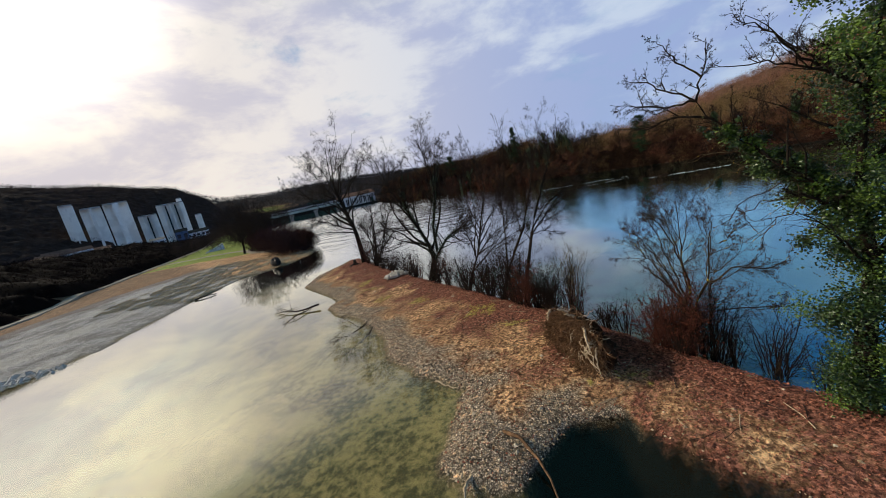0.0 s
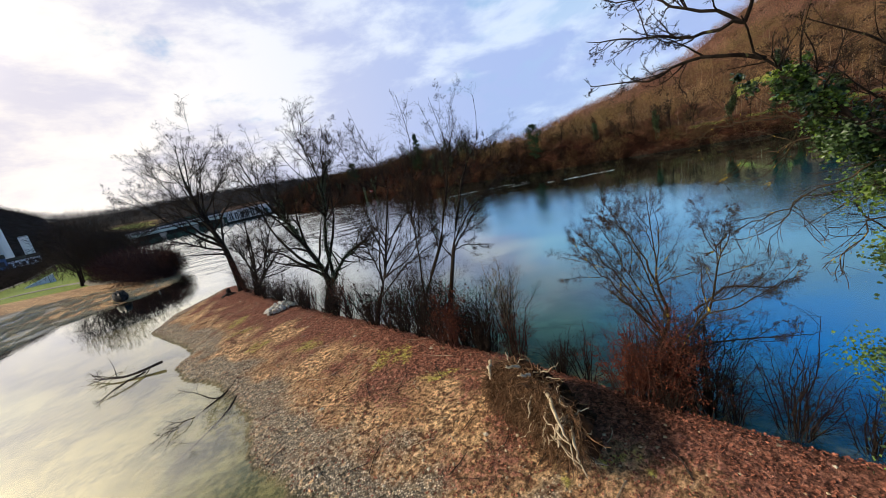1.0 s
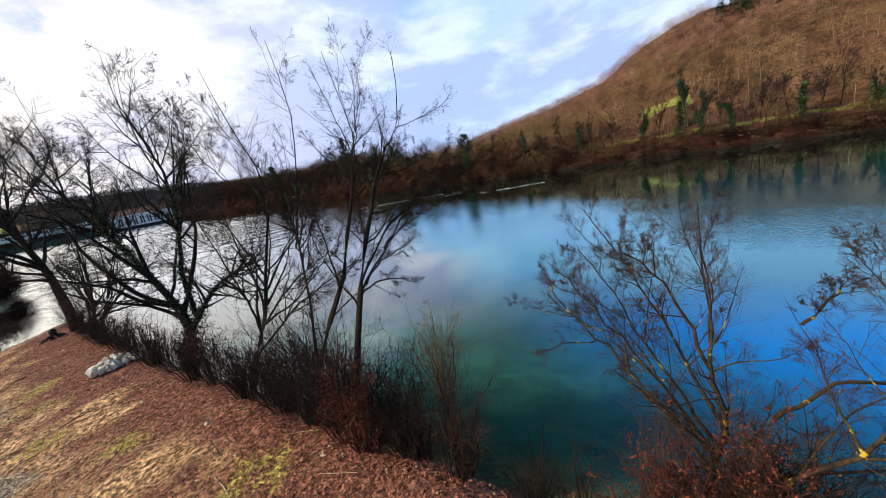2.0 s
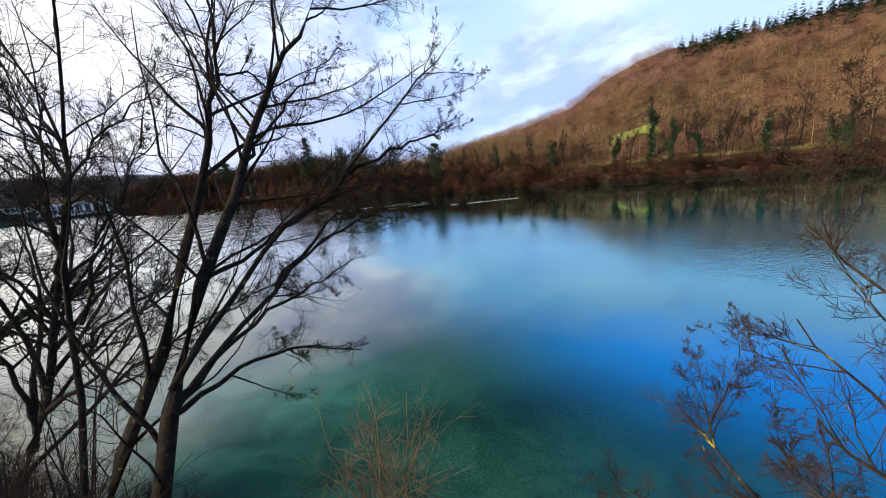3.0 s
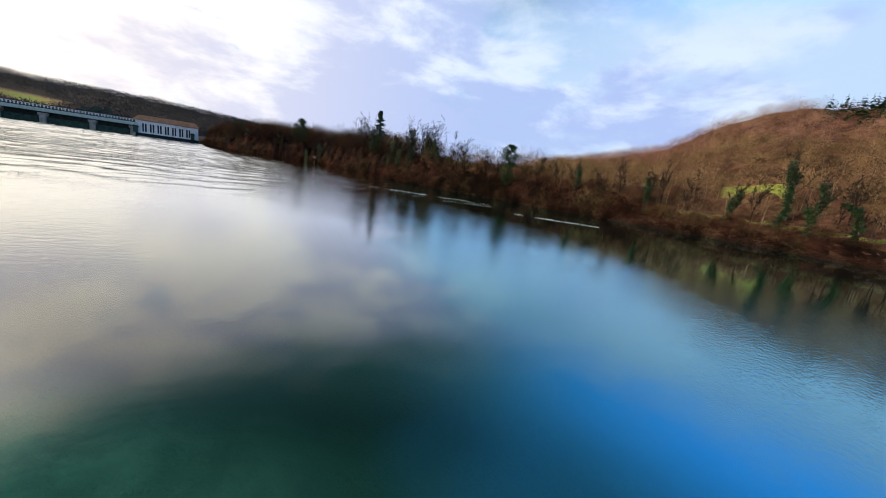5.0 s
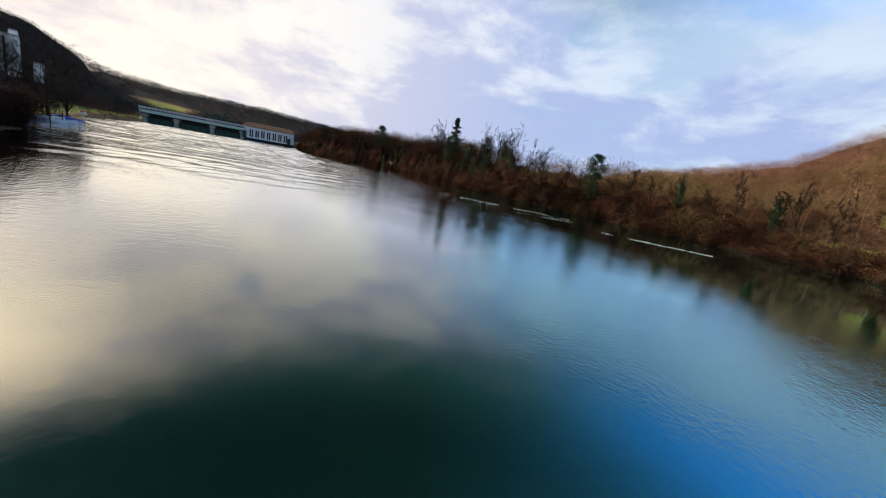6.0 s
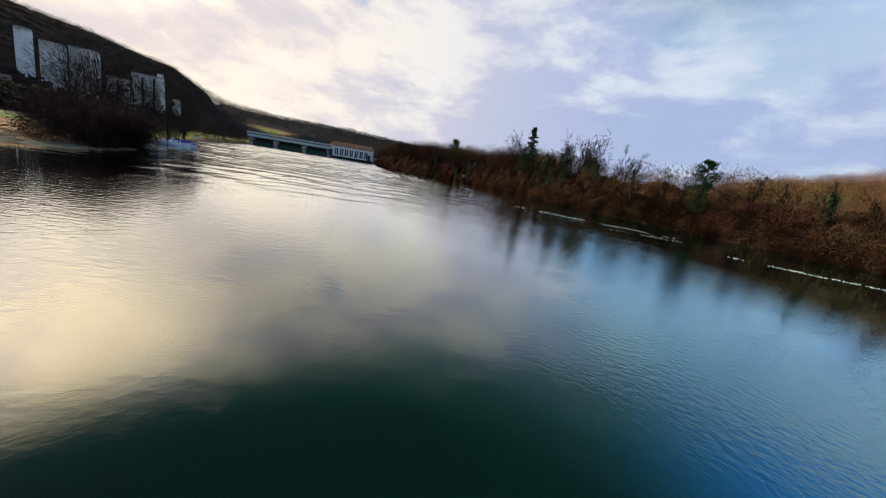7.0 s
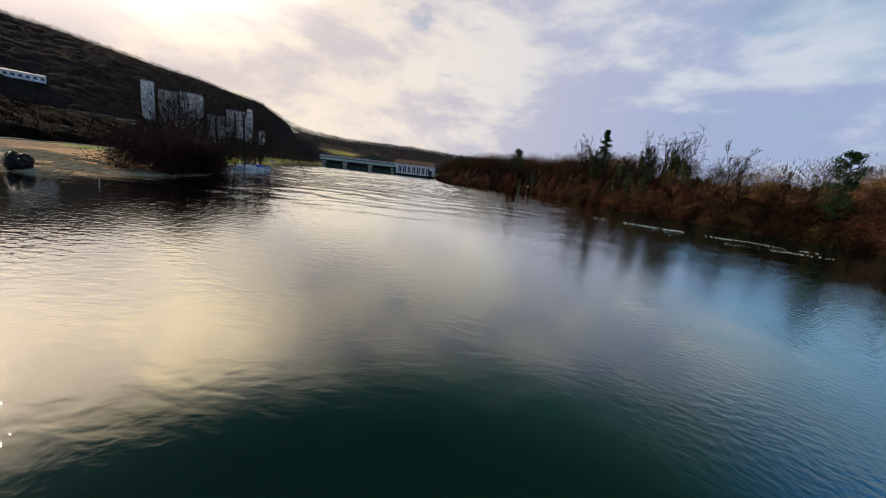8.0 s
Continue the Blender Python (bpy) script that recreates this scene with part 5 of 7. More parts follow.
x, y = along(wood, LEFT_BANK, 900, (0, 1), (1, 40), (135, 410))
tagged(mesh_object("left_bank_wood", *crowns(wood, rooted(x, y), wood.uniform(5, 11, len(x)), 110, 0.42, 0.5, 0.46, 0.12, 0.008), M_WOODS_DARK), "dark leafless trees lining the bank towards the dam", "wood", kind="stuff")


def far_tree(name, label, x, y, height, kind, seed, girth=0.16):
    """One tree on a far bank: bare, ivy-clad, spruce or pine."""
    r = np.random.default_rng(seed)
    at = on_ground(x, y)
    t = thing(name, label, "tree", at, group="trees on the banks")
    zero = np.zeros((1, 3))
    if kind in ("spruce", "pine"):
        low, wide, n = (0.10, 0.17, 70) if kind == "spruce" else (0.16, 0.20, 74)
        stem = curve_path([(0, 0, -0.3), (r.normal(0, 0.01) * height, r.normal(0, 0.01) * height, height * 0.5), (r.normal(0, 0.02) * height, r.normal(0, 0.02) * height, height * 0.98)], 12, r, 0.03)
        f = low + (1 - low) * (np.arange(n) + r.uniform(0, 1, n)) / n
        i = np.minimum((f * 11).astype(int), 10)
        root = stem[i] + (stem[i + 1] - stem[i]) * (f * 11 - i)[:, None]
        a = r.uniform(0, 6.283, n)
        if kind == "spruce":
            reach = wide * height * ((1.03 - f) * (0.45 + 0.55 * np.clip((f - low) / 0.12, 0, 1))) ** 0.75 * r.uniform(0.45, 1.25, n)
            rise = reach * r.uniform(-0.45, 0.10, n)
        else:
            reach = wide * height * np.sin(np.clip((f - low) / (1.02 - low), 0, 1) * 2.7 + 0.35) ** 0.8 * r.uniform(0.4, 1.3, n)
            rise = reach * r.uniform(-0.05, 0.55, n)
        tip = root + np.stack([np.cos(a) * reach, np.sin(a) * reach, rise], 1)
        sag = np.array([0, 0, 1.0]) * (reach * 0.08)[:, None]
        boughs = np.stack([root, root * 0.5 + tip * 0.5 + sag, tip], 1)
        mesh_object("trunk", *joined([tubes(stem[None], np.linspace(0.013, 0.002, 12)[None] * height, 7), tubes(boughs, np.array([[0.0035, 0.0025, 0.001]]) * height * np.ones((n, 1)), 4)]), M_BARK, t, smooth=True)
        each = 90 if kind == "spruce" else 100
        u = r.uniform(0.12 if kind == "spruce" else 0.45, 1.06, (n, each, 1))
        p = (root[:, None] * (1 - u) + tip[:, None] * u + r.normal(0, 1, (n, each, 3)) * (0.10 * reach[:, None, None] + 0.010 * height) * np.array([1, 1, 0.45 if kind == "spruce" else 0.8])).reshape(-1, 3)
        mesh_object("crown", *leaves(r, p, 0.017 * height, 0.2), M_CONIFER, t)
        return t
    lean = r.normal(0, 0.045, 2) * height
    stem = curve_path([(0, 0, -0.3), (lean[0] * 0.3, lean[1] * 0.3, height * 0.25), (lean[0], lean[1], height * 0.62)], 10, r, 0.06)[None]
    rad = np.linspace(0.020, 0.007, 10)[None] * height * 0.55
    limb, lr = offshoots(r, stem, rad, 9, (0.42, 1.0), (26, 9), 0.52 / 0.62, 9, 0.10, 0.10, 0.016, keep=0.35)
    b1, q1 = offshoots(r, limb, lr, 9, (0.25, 1.0), (40, 14), 0.40, 6, 0.08, 0.15, 0.014)
    b2, q2 = offshoots(r, b1, q1, 6, (0.2, 1.0), (40, 15), 0.50, 3, 0.06, 0.16, 0.012)
    mesh_object("trunk", *joined([tubes(stem, rad, 6), tubes(limb, lr, 5)]), M_BARK, t, smooth=True)
    mesh_object("crown", *joined([tubes(b1, np.maximum(q1, 0.030), 3), tubes(b2, np.maximum(q2, 0.022), 3)]), M_TWIG, t)
    if kind == "ivy":
        n = 2600
        k = r.integers(0, 4, n)
        line = np.concatenate([stem[:, :9], limb[:3, :9]])
        top_ = np.array([0.98, *r.uniform(0.35, 0.8, 3)])[k]
        s = r.uniform(0.02, 1.0, n) * top_ * 8
        i = np.minimum(s.astype(int), 7)
        p = line[k, i] + (line[k, i + 1] - line[k, i]) * (s - i)[:, None]
        p = p + unit(r.normal(size=(n, 3)) * np.array([1, 1, 0.7])) * height * (0.035 + 0.05 * np.sin(s * 2.1 + seed + k)[:, None] ** 2) * r.uniform(0.2, 1.0, (n, 1)) * np.where(k == 0, 1.25, 0.8)[:, None]
        mesh_object("ivy", *leaves(r, p, 0.34), M_IVY, t, "ivy sheathing the stem")
    return t


FAR_TREES = ((37.5, 186, 27, "spruce"), (33.5, 196, 27, "ivy"), (35, 194, 21, "ivy"), (42, 163, 15, "ivy"), (44.5, 160, 17, "ivy"), (48.3, 168, 24, "ivy"), (51, 162, 23, "ivy"), (53.5, 158, 23, "bare"), (55, 142, 13, "bare"), (54.5, 135, 18, "bare"), (57, 134, 17, "bare"),
             (63.5, 117, 13.5, "pine"), (63, 123, 10.5, "bare"), (70, 112, 11, "bare"), (4.5, 252, 23, "pine"), (-2, 236, 18, "bare"), (12, 226, 16, "bare"), (19, 214, 15, "bare"), (-30, 287, 18, "spruce"), (-36, 296, 20, "spruce"), (-26, 279, 16, "ivy"), (-20, 268, 17, "bare"), (-42, 300, 15, "ivy"),
             (32, 199, 26, "bare"), (40, 166, 17, "bare"), (50, 165, 24, "bare"), (46, 161, 15, "bare"), (39, 169, 16, "ivy"), (29, 186, 13, "bare"), (25, 200, 14, "bare"), (-9, 247, 16, "bare"), (-14, 257, 14, "bare"), (8, 231, 13, "ivy"), (-33, 291, 17, "spruce"), (-24, 274, 13, "spruce"), (61, 128, 11, "bare"), (73, 107, 10, "bare"),
             (82, 86, 9.5, "ivy"), (89, 73, 10.5, "ivy"), (93, 66, 9.0, "spruce"), (98, 60, 8.0, "bare"), (103, 70, 15, "ivy"), (104, 55, 10, "bare"), (101, 47, 9, "ivy"), (107, 62, 12, "bare"), (103, 38, 8, "ivy"), (109, 44, 12, "bare"), (104, 28, 9, "bare"), (110, 20, 12, "bare"), (97, 53, 8, "bare"), (86, 79, 9, "bare"), (78, 96, 10, "bare"), (75, 101, 11, "ivy"), (84, 84, 12, "bare"), (91.5, 70, 11, "bare"), (96, 63, 12, "ivy"), (99, 52, 11, "bare"), (100, 44, 12, "bare"), (102, 36, 11, "ivy"), (101.5, 33, 12, "bare"), (80, 92, 12, "bare"), (97, 57, 9, "ivy"), (103.5, 24, 10, "ivy"), (99, 48, 10, "bare"), (105, 14, 11, "bare"), (36, 190, 19, "ivy"), (41, 178, 18, "ivy"), (43.5, 172, 19, "ivy"), (46, 170, 21, "ivy"), (52, 160, 19, "ivy"), (39, 182, 20, "bare"), (45, 168, 21, "bare"), (55, 155, 18, "ivy"), (28, 206, 17, "bare"), (21, 222, 18, "bare"), (15, 236, 19, "ivy"), (0, 250, 20, "bare"), (-6, 256, 19, "ivy"))
LABEL = {"spruce": "dark green spruce among bare trees on the far bank", "pine": "tall pine with a flat dark crown on the bank", "ivy": "bare tree sheathed in dark ivy on the far bank", "bare": "tall leafless tree on the far bank"}
for i, (x_, y_, h_, k_) in enumerate(FAR_TREES):
    far_tree({"spruce": "spruce", "pine": "pine", "ivy": "ivy_clad_tree", "bare": "bare_tree"}[k_], LABEL[k_], x_, y_, h_ * (0.9 if y_ > 130 else 1.0), k_, 200 + i)

# spit on the opposite shore
for i, (x_, y_, h_) in enumerate(((-63.7, 110, 18), (-66, 106, 15.5), (-62.5, 125, 17), (-66.5, 121, 14), (-58.5, 104, 13), (-71, 114, 16), (-76, 131, 16), (-70, 140, 15))):
    r_ = np.random.default_rng(300 + i)
    limbs_ = [[(0, 0), (r_.normal(0, 0.4), h_ * 0.35), (r_.normal(0, 0.8), h_ * 0.95)]] + [[(0, h_ * f), (sgn * h_ * 0.13, h_ * (f + 0.22)), (sgn * h_ * 0.25, h_ * (f + 0.42))] for f, sgn in ((0.18, 1), (0.22, -1), (0.34, 1), (0.4, -1), (0.3, 0.4))]
    bare_tree("shore_tree", "broad bare tree standing on the opposite spit", on_ground(x_, y_), -30, limbs_, 0.34, 300 + i, (5, 4, 2, 3), (0.5, 0.5, 0.65), thickness=5.0, group="trees on the spit")
    haze = mesh_object("twig_haze", *crowns(r_, np.zeros((1, 3)), np.array([h_]), 2200, 0.36, 0.60, 0.40, 0.07, 0.0024, stem=False), M_TWIG, bpy.context.scene.objects["shore_tree" if i == 0 else "shore_tree.%03d" % i])
    tagged(haze, "haze of fine dark twigs", kind="stuff")
for i, (x_, y_, h_, sp) in enumerate(((-39.0, 87, 5.0, 3.2), (-37.0, 83, 5.4, 3.2), (-41, 91, 5.6, 3.4), (-48.5, 101, 5.0, 3.2), (-44, 95, 5.2, 3.2))):
    bush = shrub("spit_shrub", "dense red-brown leafless shrub on the spit", on_ground(x_, y_), h_, sp, 40, 320 + i, twig=M_TWIG_RED, density=(8, 6), group="shrubs on the spit", stem_r=0.03)
    r_ = np.random.default_rng(340 + i)
    tagged(mesh_object("twig_haze", *crowns(r_, r_.normal(0, 0.35 * sp, (5, 3)) * (1, 1, 0), np.full(5, h_ * 0.95), 1300, 0.40, 0.45, 0.45, 0.10, 0.0045, stem=False), M_BRUSH, bush), "haze of fine dark twigs", kind="stuff")


# ---- tongue of land: roots, stones, driftwood, litter ----
M_ROOT = surface("weathered_root", (0.06, 0.035, 0.020), (0.24, 0.14, 0.075), 5.0, 0.85, 0.5, 40)
M_ROOT_DARK = surface("brown_root_fibre", (0.05, 0.028, 0.016), (0.22, 0.125, 0.065), 5.0, 0.9, 0.0, 30)
M_ROOT_PALE = surface("bleached_root", (0.26, 0.19, 0.115), (0.58, 0.47, 0.32), 4.0, 0.8, 0.4, 30)
M_CLOD = surface("root_soil", (0.018, 0.010, 0.006), (0.085, 0.042, 0.022), 3.0, 0.95, 1.0, 22)
M_STONE = surface("pale_stone", (0.36, 0.33, 0.28), (0.66, 0.62, 0.54), 3.0, 0.85, 0.5, 25, spread=0.2)
M_COBBLE = surface("warm_cobble", (0.34, 0.29, 0.20), (0.62, 0.54, 0.41), 3.0, 0.85, 0.4, 25, spread=0.25)
M_PEBBLE = surface("pebble", (0.28, 0.20, 0.115), (0.70, 0.55, 0.36), 2.0, 0.85, 0.2, 20, spread=0.45)
M_DRIFT = surface("wet_driftwood", (0.012, 0.009, 0.007), (0.06, 0.045, 0.035), 4.0, 0.7, 0.4, 30)
M_LITTER = surface("fallen_leaf", (0.075, 0.024, 0.017), (0.43, 0.165, 0.100), 9.0, 0.75, 0.0, 40, spread=0.75)
M_PLASTIC = surface("white_plastic", (0.62, 0.62, 0.58), (0.80, 0.80, 0.77), 3.0, 0.5, 0.05, 20)


def lump(r, sx, sy, sz, rough=0.22, rings=7, segs=10):
    """An uneven stone or clod about the origin: vertices and faces."""
    th = np.linspace(0, np.pi, rings)[1:-1]
    ph = np.arange(segs) * 2 * np.pi / segs
    T, P = np.meshgrid(th, ph, indexing="ij")
    k = 1 + r.normal(0, rough, T.shape) * 0.6 + rough * np.sin(2 * P + r.uniform(0, 6)) * np.sin(T)
    v = np.stack([np.sin(T) * np.cos(P) * k * sx, np.sin(T) * np.sin(P) * k * sy, np.cos(T) * k * sz], -1).reshape(-1, 3)
    n = len(th)
    quads = [(i * segs + j, (i + 1) * segs + j, (i + 1) * segs + (j + 1) % segs, i * segs + (j + 1) % segs) for i in range(n - 1) for j in range(segs)]
    v = np.concatenate([v, [(0, 0, sz), (0, 0, -sz)]])
    top = [(n * segs, j, (j + 1) % segs) for j in range(segs)]
    low = [(n * segs + 1, (n - 1) * segs + (j + 1) % segs, (n - 1) * segs + j) for j in range(segs)]
    return v, [np.array(quads), np.array(top + low)]


def root_plate(at, turn):
    """The torn-up root plate of a fallen tree, standing on edge: soil, woody roots and a tangle of fine ones."""
    r = np.random.default_rng(9)
    t = thing("root_plate", "upturned root plate of a fallen tree with bleached roots", "tree stump", at, turn)
    v, f = lump(r, 1.50, 0.42, 0.74, 0.14, 25, 48)
    v = v + r.normal(0, 0.018, v.shape)
    v[:, 2] = np.maximum(v[:, 2] + 0.60, -0.25)
    v[:, 1] += 0.22 * (v[:, 2] - 0.7)
    mesh_object("soil_clod", v, f, M_CLOD, t, "dark clotted soil held between the roots", smooth=True)
    for i in range(230):
        a = r.uniform(0, 6.283)
        q = math.sqrt(r.uniform(0, 1))
        x0, z0 = 1.55 * math.cos(a) * q, 0.72 + 0.72 * math.sin(a) * q
        y0 = -0.34 * math.sqrt(max(1 - q * q, 0.05)) + 0.22 * (z0 - 0.7)
        L = r.uniform(0.30, 0.85)
        d = np.array([math.cos(a) * 0.7 * q + 0.2, -r.uniform(0.1, 0.9), math.sin(a) * 0.8 * q - 0.15])
        pts = [np.array([x0, y0 - 0.02, z0])]
        for _ in range(5):
            d = unit(d + r.normal(0, 0.5, 3) + np.array([0, 0.08, -0.16]))
            pts.append(pts[-1] + d * L / 5)
        p = curve_path(pts, 11, r, 0.012)[None]
        p[..., 2] = np.maximum(p[..., 2], 0.02)
        pale = i % 6 == 0 or (x0 > 0.1 and i % 2 == 0)
        r0 = r.uniform(0.014, 0.036) * (1.1 if pale else 1)
        mesh_object("root", *tubes(p, r0 * np.linspace(1, 0.22, 11)[None] * (1 + 0.15 * np.sin(np.arange(11) * 2.1))[None], 5), M_ROOT_PALE if pale else M_ROOT, t, "bleached root" if pale else "", smooth=True)
    for x0, z0, x1, z1, rr in ((0.6, 1.40, 1.5, 0.95, 0.050), (-1.35, 1.35, -0.85, 1.25, 0.055), (0.2, 1.2, 0.35, 0.75, 0.035), (1.2, 1.0, 1.7, 0.55, 0.045), (-0.2, 1.7, -0.1, 1.95, 0.045), (0.15, 1.65, 0.3, 1.9, 0.04)):
        p = curve_path([(x0, -0.30, z0), ((x0 + x1) / 2 + 0.1, -0.62, (z0 + z1) / 2 + 0.1), (x1, -0.72, z1)], 12, r, 0.015)[None]
        mesh_object("root", *tubes(p, rr * np.linspace(1, 0.35, 12)[None], 8), M_ROOT_PALE, t, "thick bleached root", smooth=True)
    for _ in range(5):
        x0 = r.uniform(0.3, 1.3)
        z0 = 1.45 - 0.45 * x0 + r.normal(0, 0.12)
        p = curve_path([(x0, -0.30, z0), (x0 + r.uniform(-0.1, 0.3), -0.62 - r.uniform(0, 0.15), z0 - 0.12), (x0 + r.uniform(0.0, 0.5), -0.70 - r.uniform(0, 0.2), z0 - r.uniform(0.2, 0.4)), (x0 + r.uniform(0.0, 0.8), -0.72 - r.uniform(0, 0.2), max(z0 - r.uniform(0.3, 0.7), 0.05))], 12, r, 0.035)[None]
        mesh_object("root", *tubes(p, r.uniform(0.020, 0.036) * np.linspace(1, 0.3, 12)[None], 6), M_ROOT_PALE, t, "bleached root", smooth=True)
    m = 2600
    a = r.uniform(0, 6.283, m)
    q = np.sqrt(r.uniform(0, 1, m))
    start = np.stack([1.6 * np.cos(a) * q, -0.35 - 0.1 * r.uniform(0, 1, m), 0.78 + 0.85 * np.sin(a) * q], 1)
    start[:, 1] += 0.22 * (start[:, 2] - 0.7)
    d = np.stack([r.normal(0.15, 0.6, m), -np.abs(r.normal(0.4, 0.3, m)), r.normal(-0.5, 0.5, m)], 1)
    path = np.empty((m, 6, 3))
    path[:, 0] = start
    L = r.uniform(0.25, 0.8, (m, 1))
    for i in range(1, 6):
        d = unit(d + r.normal(0, 0.4, d.shape) + (0, 0, -0.12))
        path[:, i] = path[:, i - 1] + d * L / 5
    path[..., 2] = np.maximum(path[..., 2], 0.0)
    o = mesh_object("root_fibre", *tubes(path, np.linspace(1, 0.3, 6)[None] * r.uniform(0.006, 0.017, (m, 1)), 3), M_ROOT_DARK, t, smooth=True)
    tagged(o, "tangle of thin brown roots", kind="stuff")
    t.scale = (1.28, 1.28, 1.22)
    return t


root_plate(on_ground(4.45, 14.7, -0.05), -74)


def rock_pile(at):
    r = np.random.default_rng(4)
    t = thing("rock_pile", "small heap of pale broken stones on the leaf litter", "rocks", at)
    for i in range(44):
        a, q = r.uniform(0, 6.283), math.sqrt(r.uniform(0, 1))
        x, y = 1.35 * q * math.cos(a), 0.75 * q * math.sin(a)
        s = r.uniform(0.10, 0.26)
        v, f = lump(r, s * r.uniform(0.8, 1.4), s, s * r.uniform(0.5, 0.9), 0.25, 5, 7)
        z = max(0.0, 0.62 * (1 - q)) * r.uniform(0.3, 1.0) + s * 0.25
        o = mesh_object("stone", v, f, M_STONE, t)
        o.matrix_local = pose(x, y, z, *r.uniform(-40, 40, 2), r.uniform(0, 360))
    return t


rock_pile(on_ground(-7.2, 35.2))


def tree_stump(at):
    r = np.random.default_rng(6)
    t = thing("tree_stump", "short dark rotten stump at the tip of the land", "tree stump", at)
    p = curve_path([(0, 0, -0.2), (0.03, 0.02, 0.3), (0.06, 0.0, 0.75)], 8, r, 0.01)[None]
    mesh_object("bole", *tubes(p, np.array([[0.42, 0.33, 0.27, 0.24, 0.22, 0.22, 0.21, 0.12]]), 12), M_DRIFT, t, smooth=True)
    for i in range(6):
        a = i * 1.05 + r.normal(0, 0.2)
        p = curve_path([(0.15 * math.cos(a), 0.15 * math.sin(a), 0.25), (0.5 * math.cos(a), 0.5 * math.sin(a), 0.12), (0.95 * math.cos(a), 0.95 * math.sin(a), -0.05)], 8, r, 0.01)[None]
        mesh_object("root", *tubes(p, np.linspace(0.10, 0.03, 8)[None], 6), M_DRIFT, t, smooth=True)


tree_stump(on_ground(-14.7, 46.7))


def fallen_branch(label, points, r0, seed, density, material_=None, reach=0.45, name="driftwood_branch", up=0.05):
    """A dead branch with its side twigs, lying where the points lead."""
    r = np.random.default_rng(seed)
    p = np.array(points, float)
    t = thing(name, label, "branch", tuple(p[0]))
    path = curve_path(p - p[0], 12, r, 0.02)[None]
    rad = np.linspace(1, 0.25, 12)[None] * r0
    b1, q1 = offshoots(r, path, rad, density[0], (0.1, 1), (50, 15), reach, 7, up, 0.2, 0.02, flat=0.5)
    b2, q2 = offshoots(r, b1, q1, density[1], (0.15, 1), (42, 15), 0.5, 4, up, 0.2, 0.016, flat=0.5)
    mesh_object("stem", *tubes(path, rad, 7), material_ or M_DRIFT, t, smooth=True)
    for b_, q_ in zip(b1, q1):
        mesh_object("side_branch", *tubes(b_[None], q_[None], 5), material_ or M_DRIFT, t, smooth=True)
    if density[1]:
        mesh_object("sprays", *tubes(b2, np.maximum(q2, 0.006), 3), material_ or M_DRIFT, t, smooth=True)
    return t


fallen_branch("dark dead branch sticking out of the shallow water", [(-14.7, 32.3, 0.35), (-16.6, 32.0, 0.15), (-18.2, 32.6, 0.22), (-19.9, 33.8, 0.05)], 0.10, 31, (9, 5), up=0.0)
fallen_branch("dark dead branch sticking out of the shallow water", [(-15.6, 31.9, 0.15), (-16.3, 30.6, 0.2), (-16.8, 29.3, 0.02)], 0.06, 32, (7, 4), up=0.0)
fallen_branch("thin dead branch sunk at the water's edge", [(-7.4, 25.2, 0.12), (-7.9, 22.6, -0.05), (-9.0, 20.3, -0.15)], 0.07, 33, (12, 6), up=-0.02, reach=0.5)
fallen_branch("thin dead branch sunk at the water's edge", [(-8.0, 25.6, 0.1), (-9.4, 23.6, -0.06), (-11.0, 22.2, -0.15)], 0.06, 34, (12, 6), up=-0.02, reach=0.5)
fallen_branch("bleached bent stick lying on the gravel", [(-2.5, 15.2, 0.22), (-1.9, 14.6, 0.2), (-1.45, 14.2, 0.24)], 0.05, 35, (2, 0), M_ROOT_PALE, name="stick")
fallen_branch("bleached short stick lying on the leaves", [(1.4, 13.25, ground_z(1.4, 13.25) + 0.04), (1.95, 12.7, ground_z(1.95, 12.7) + 0.04)], 0.035, 36, (2, 0), M_ROOT_PALE, name="stick")
fallen_branch("dark branches washed up on the gravel shore", [(-40.6, 49.6, 0.15), (-39.4, 50.6, 0.2), (-38.2, 51.2, 0.1)], 0.12, 37, (9, 5))
fallen_branch("old root arching over the dark water hole", [(-0.2, 11.2, 0.15), (0.5, 10.5, 0.42), (1.0, 9.4, 0.35), (1.2, 8.3, 0.0)], 0.09, 38, (3, 2), M_ROOT, name="arched_root")
fallen_branch("old root arching over the dark water hole", [(-0.3, 11.0, 0.2), (-0.35, 10.2, 0.3), (-0.5, 9.2, 0.0)], 0.06, 39, (3, 2), M_ROOT, name="arched_root")
fallen_branch("pale broken root at the edge of the water hole", [(-1.2, 9.5, 0.15), (-1.4, 9.0, 0.3), (-1.5, 8.4, 0.1)], 0.07, 40, (4, 2), M_ROOT_PALE, name="arched_root")

r_ = np.random.default_rng(8)
canister = thing("plastic_canister", "dirty white plastic canister lying in the gravel", "canister", (-0.72, 10.65, 0.22), 62)
mesh_object("body", *tubes(np.array([[(-0.26, 0, 0), (-0.25, 0, 0), (-0.1, 0, 0.01), (0.1, 0, 0.0), (0.2, 0, 0.0), (0.26, 0, 0.0), (0.265, 0, 0)]]), np.array([[0.02, 0.12, 0.135, 0.13, 0.12, 0.07, 0.01]]), 12), M_PLASTIC, canister, smooth=True)
mesh_object("neck", *tubes(np.array([[(0.25, 0, 0), (0.30, 0, 0), (0.301, 0, 0)]]), np.array([[0.045, 0.045, 0.005]]), 10), M_PLASTIC, canister, "white screw neck", smooth=True)
shard = mesh_object("plastic_shard", *lump(r_, 0.13, 0.07, 0.04, 0.2, 5, 9), M_PLASTIC)
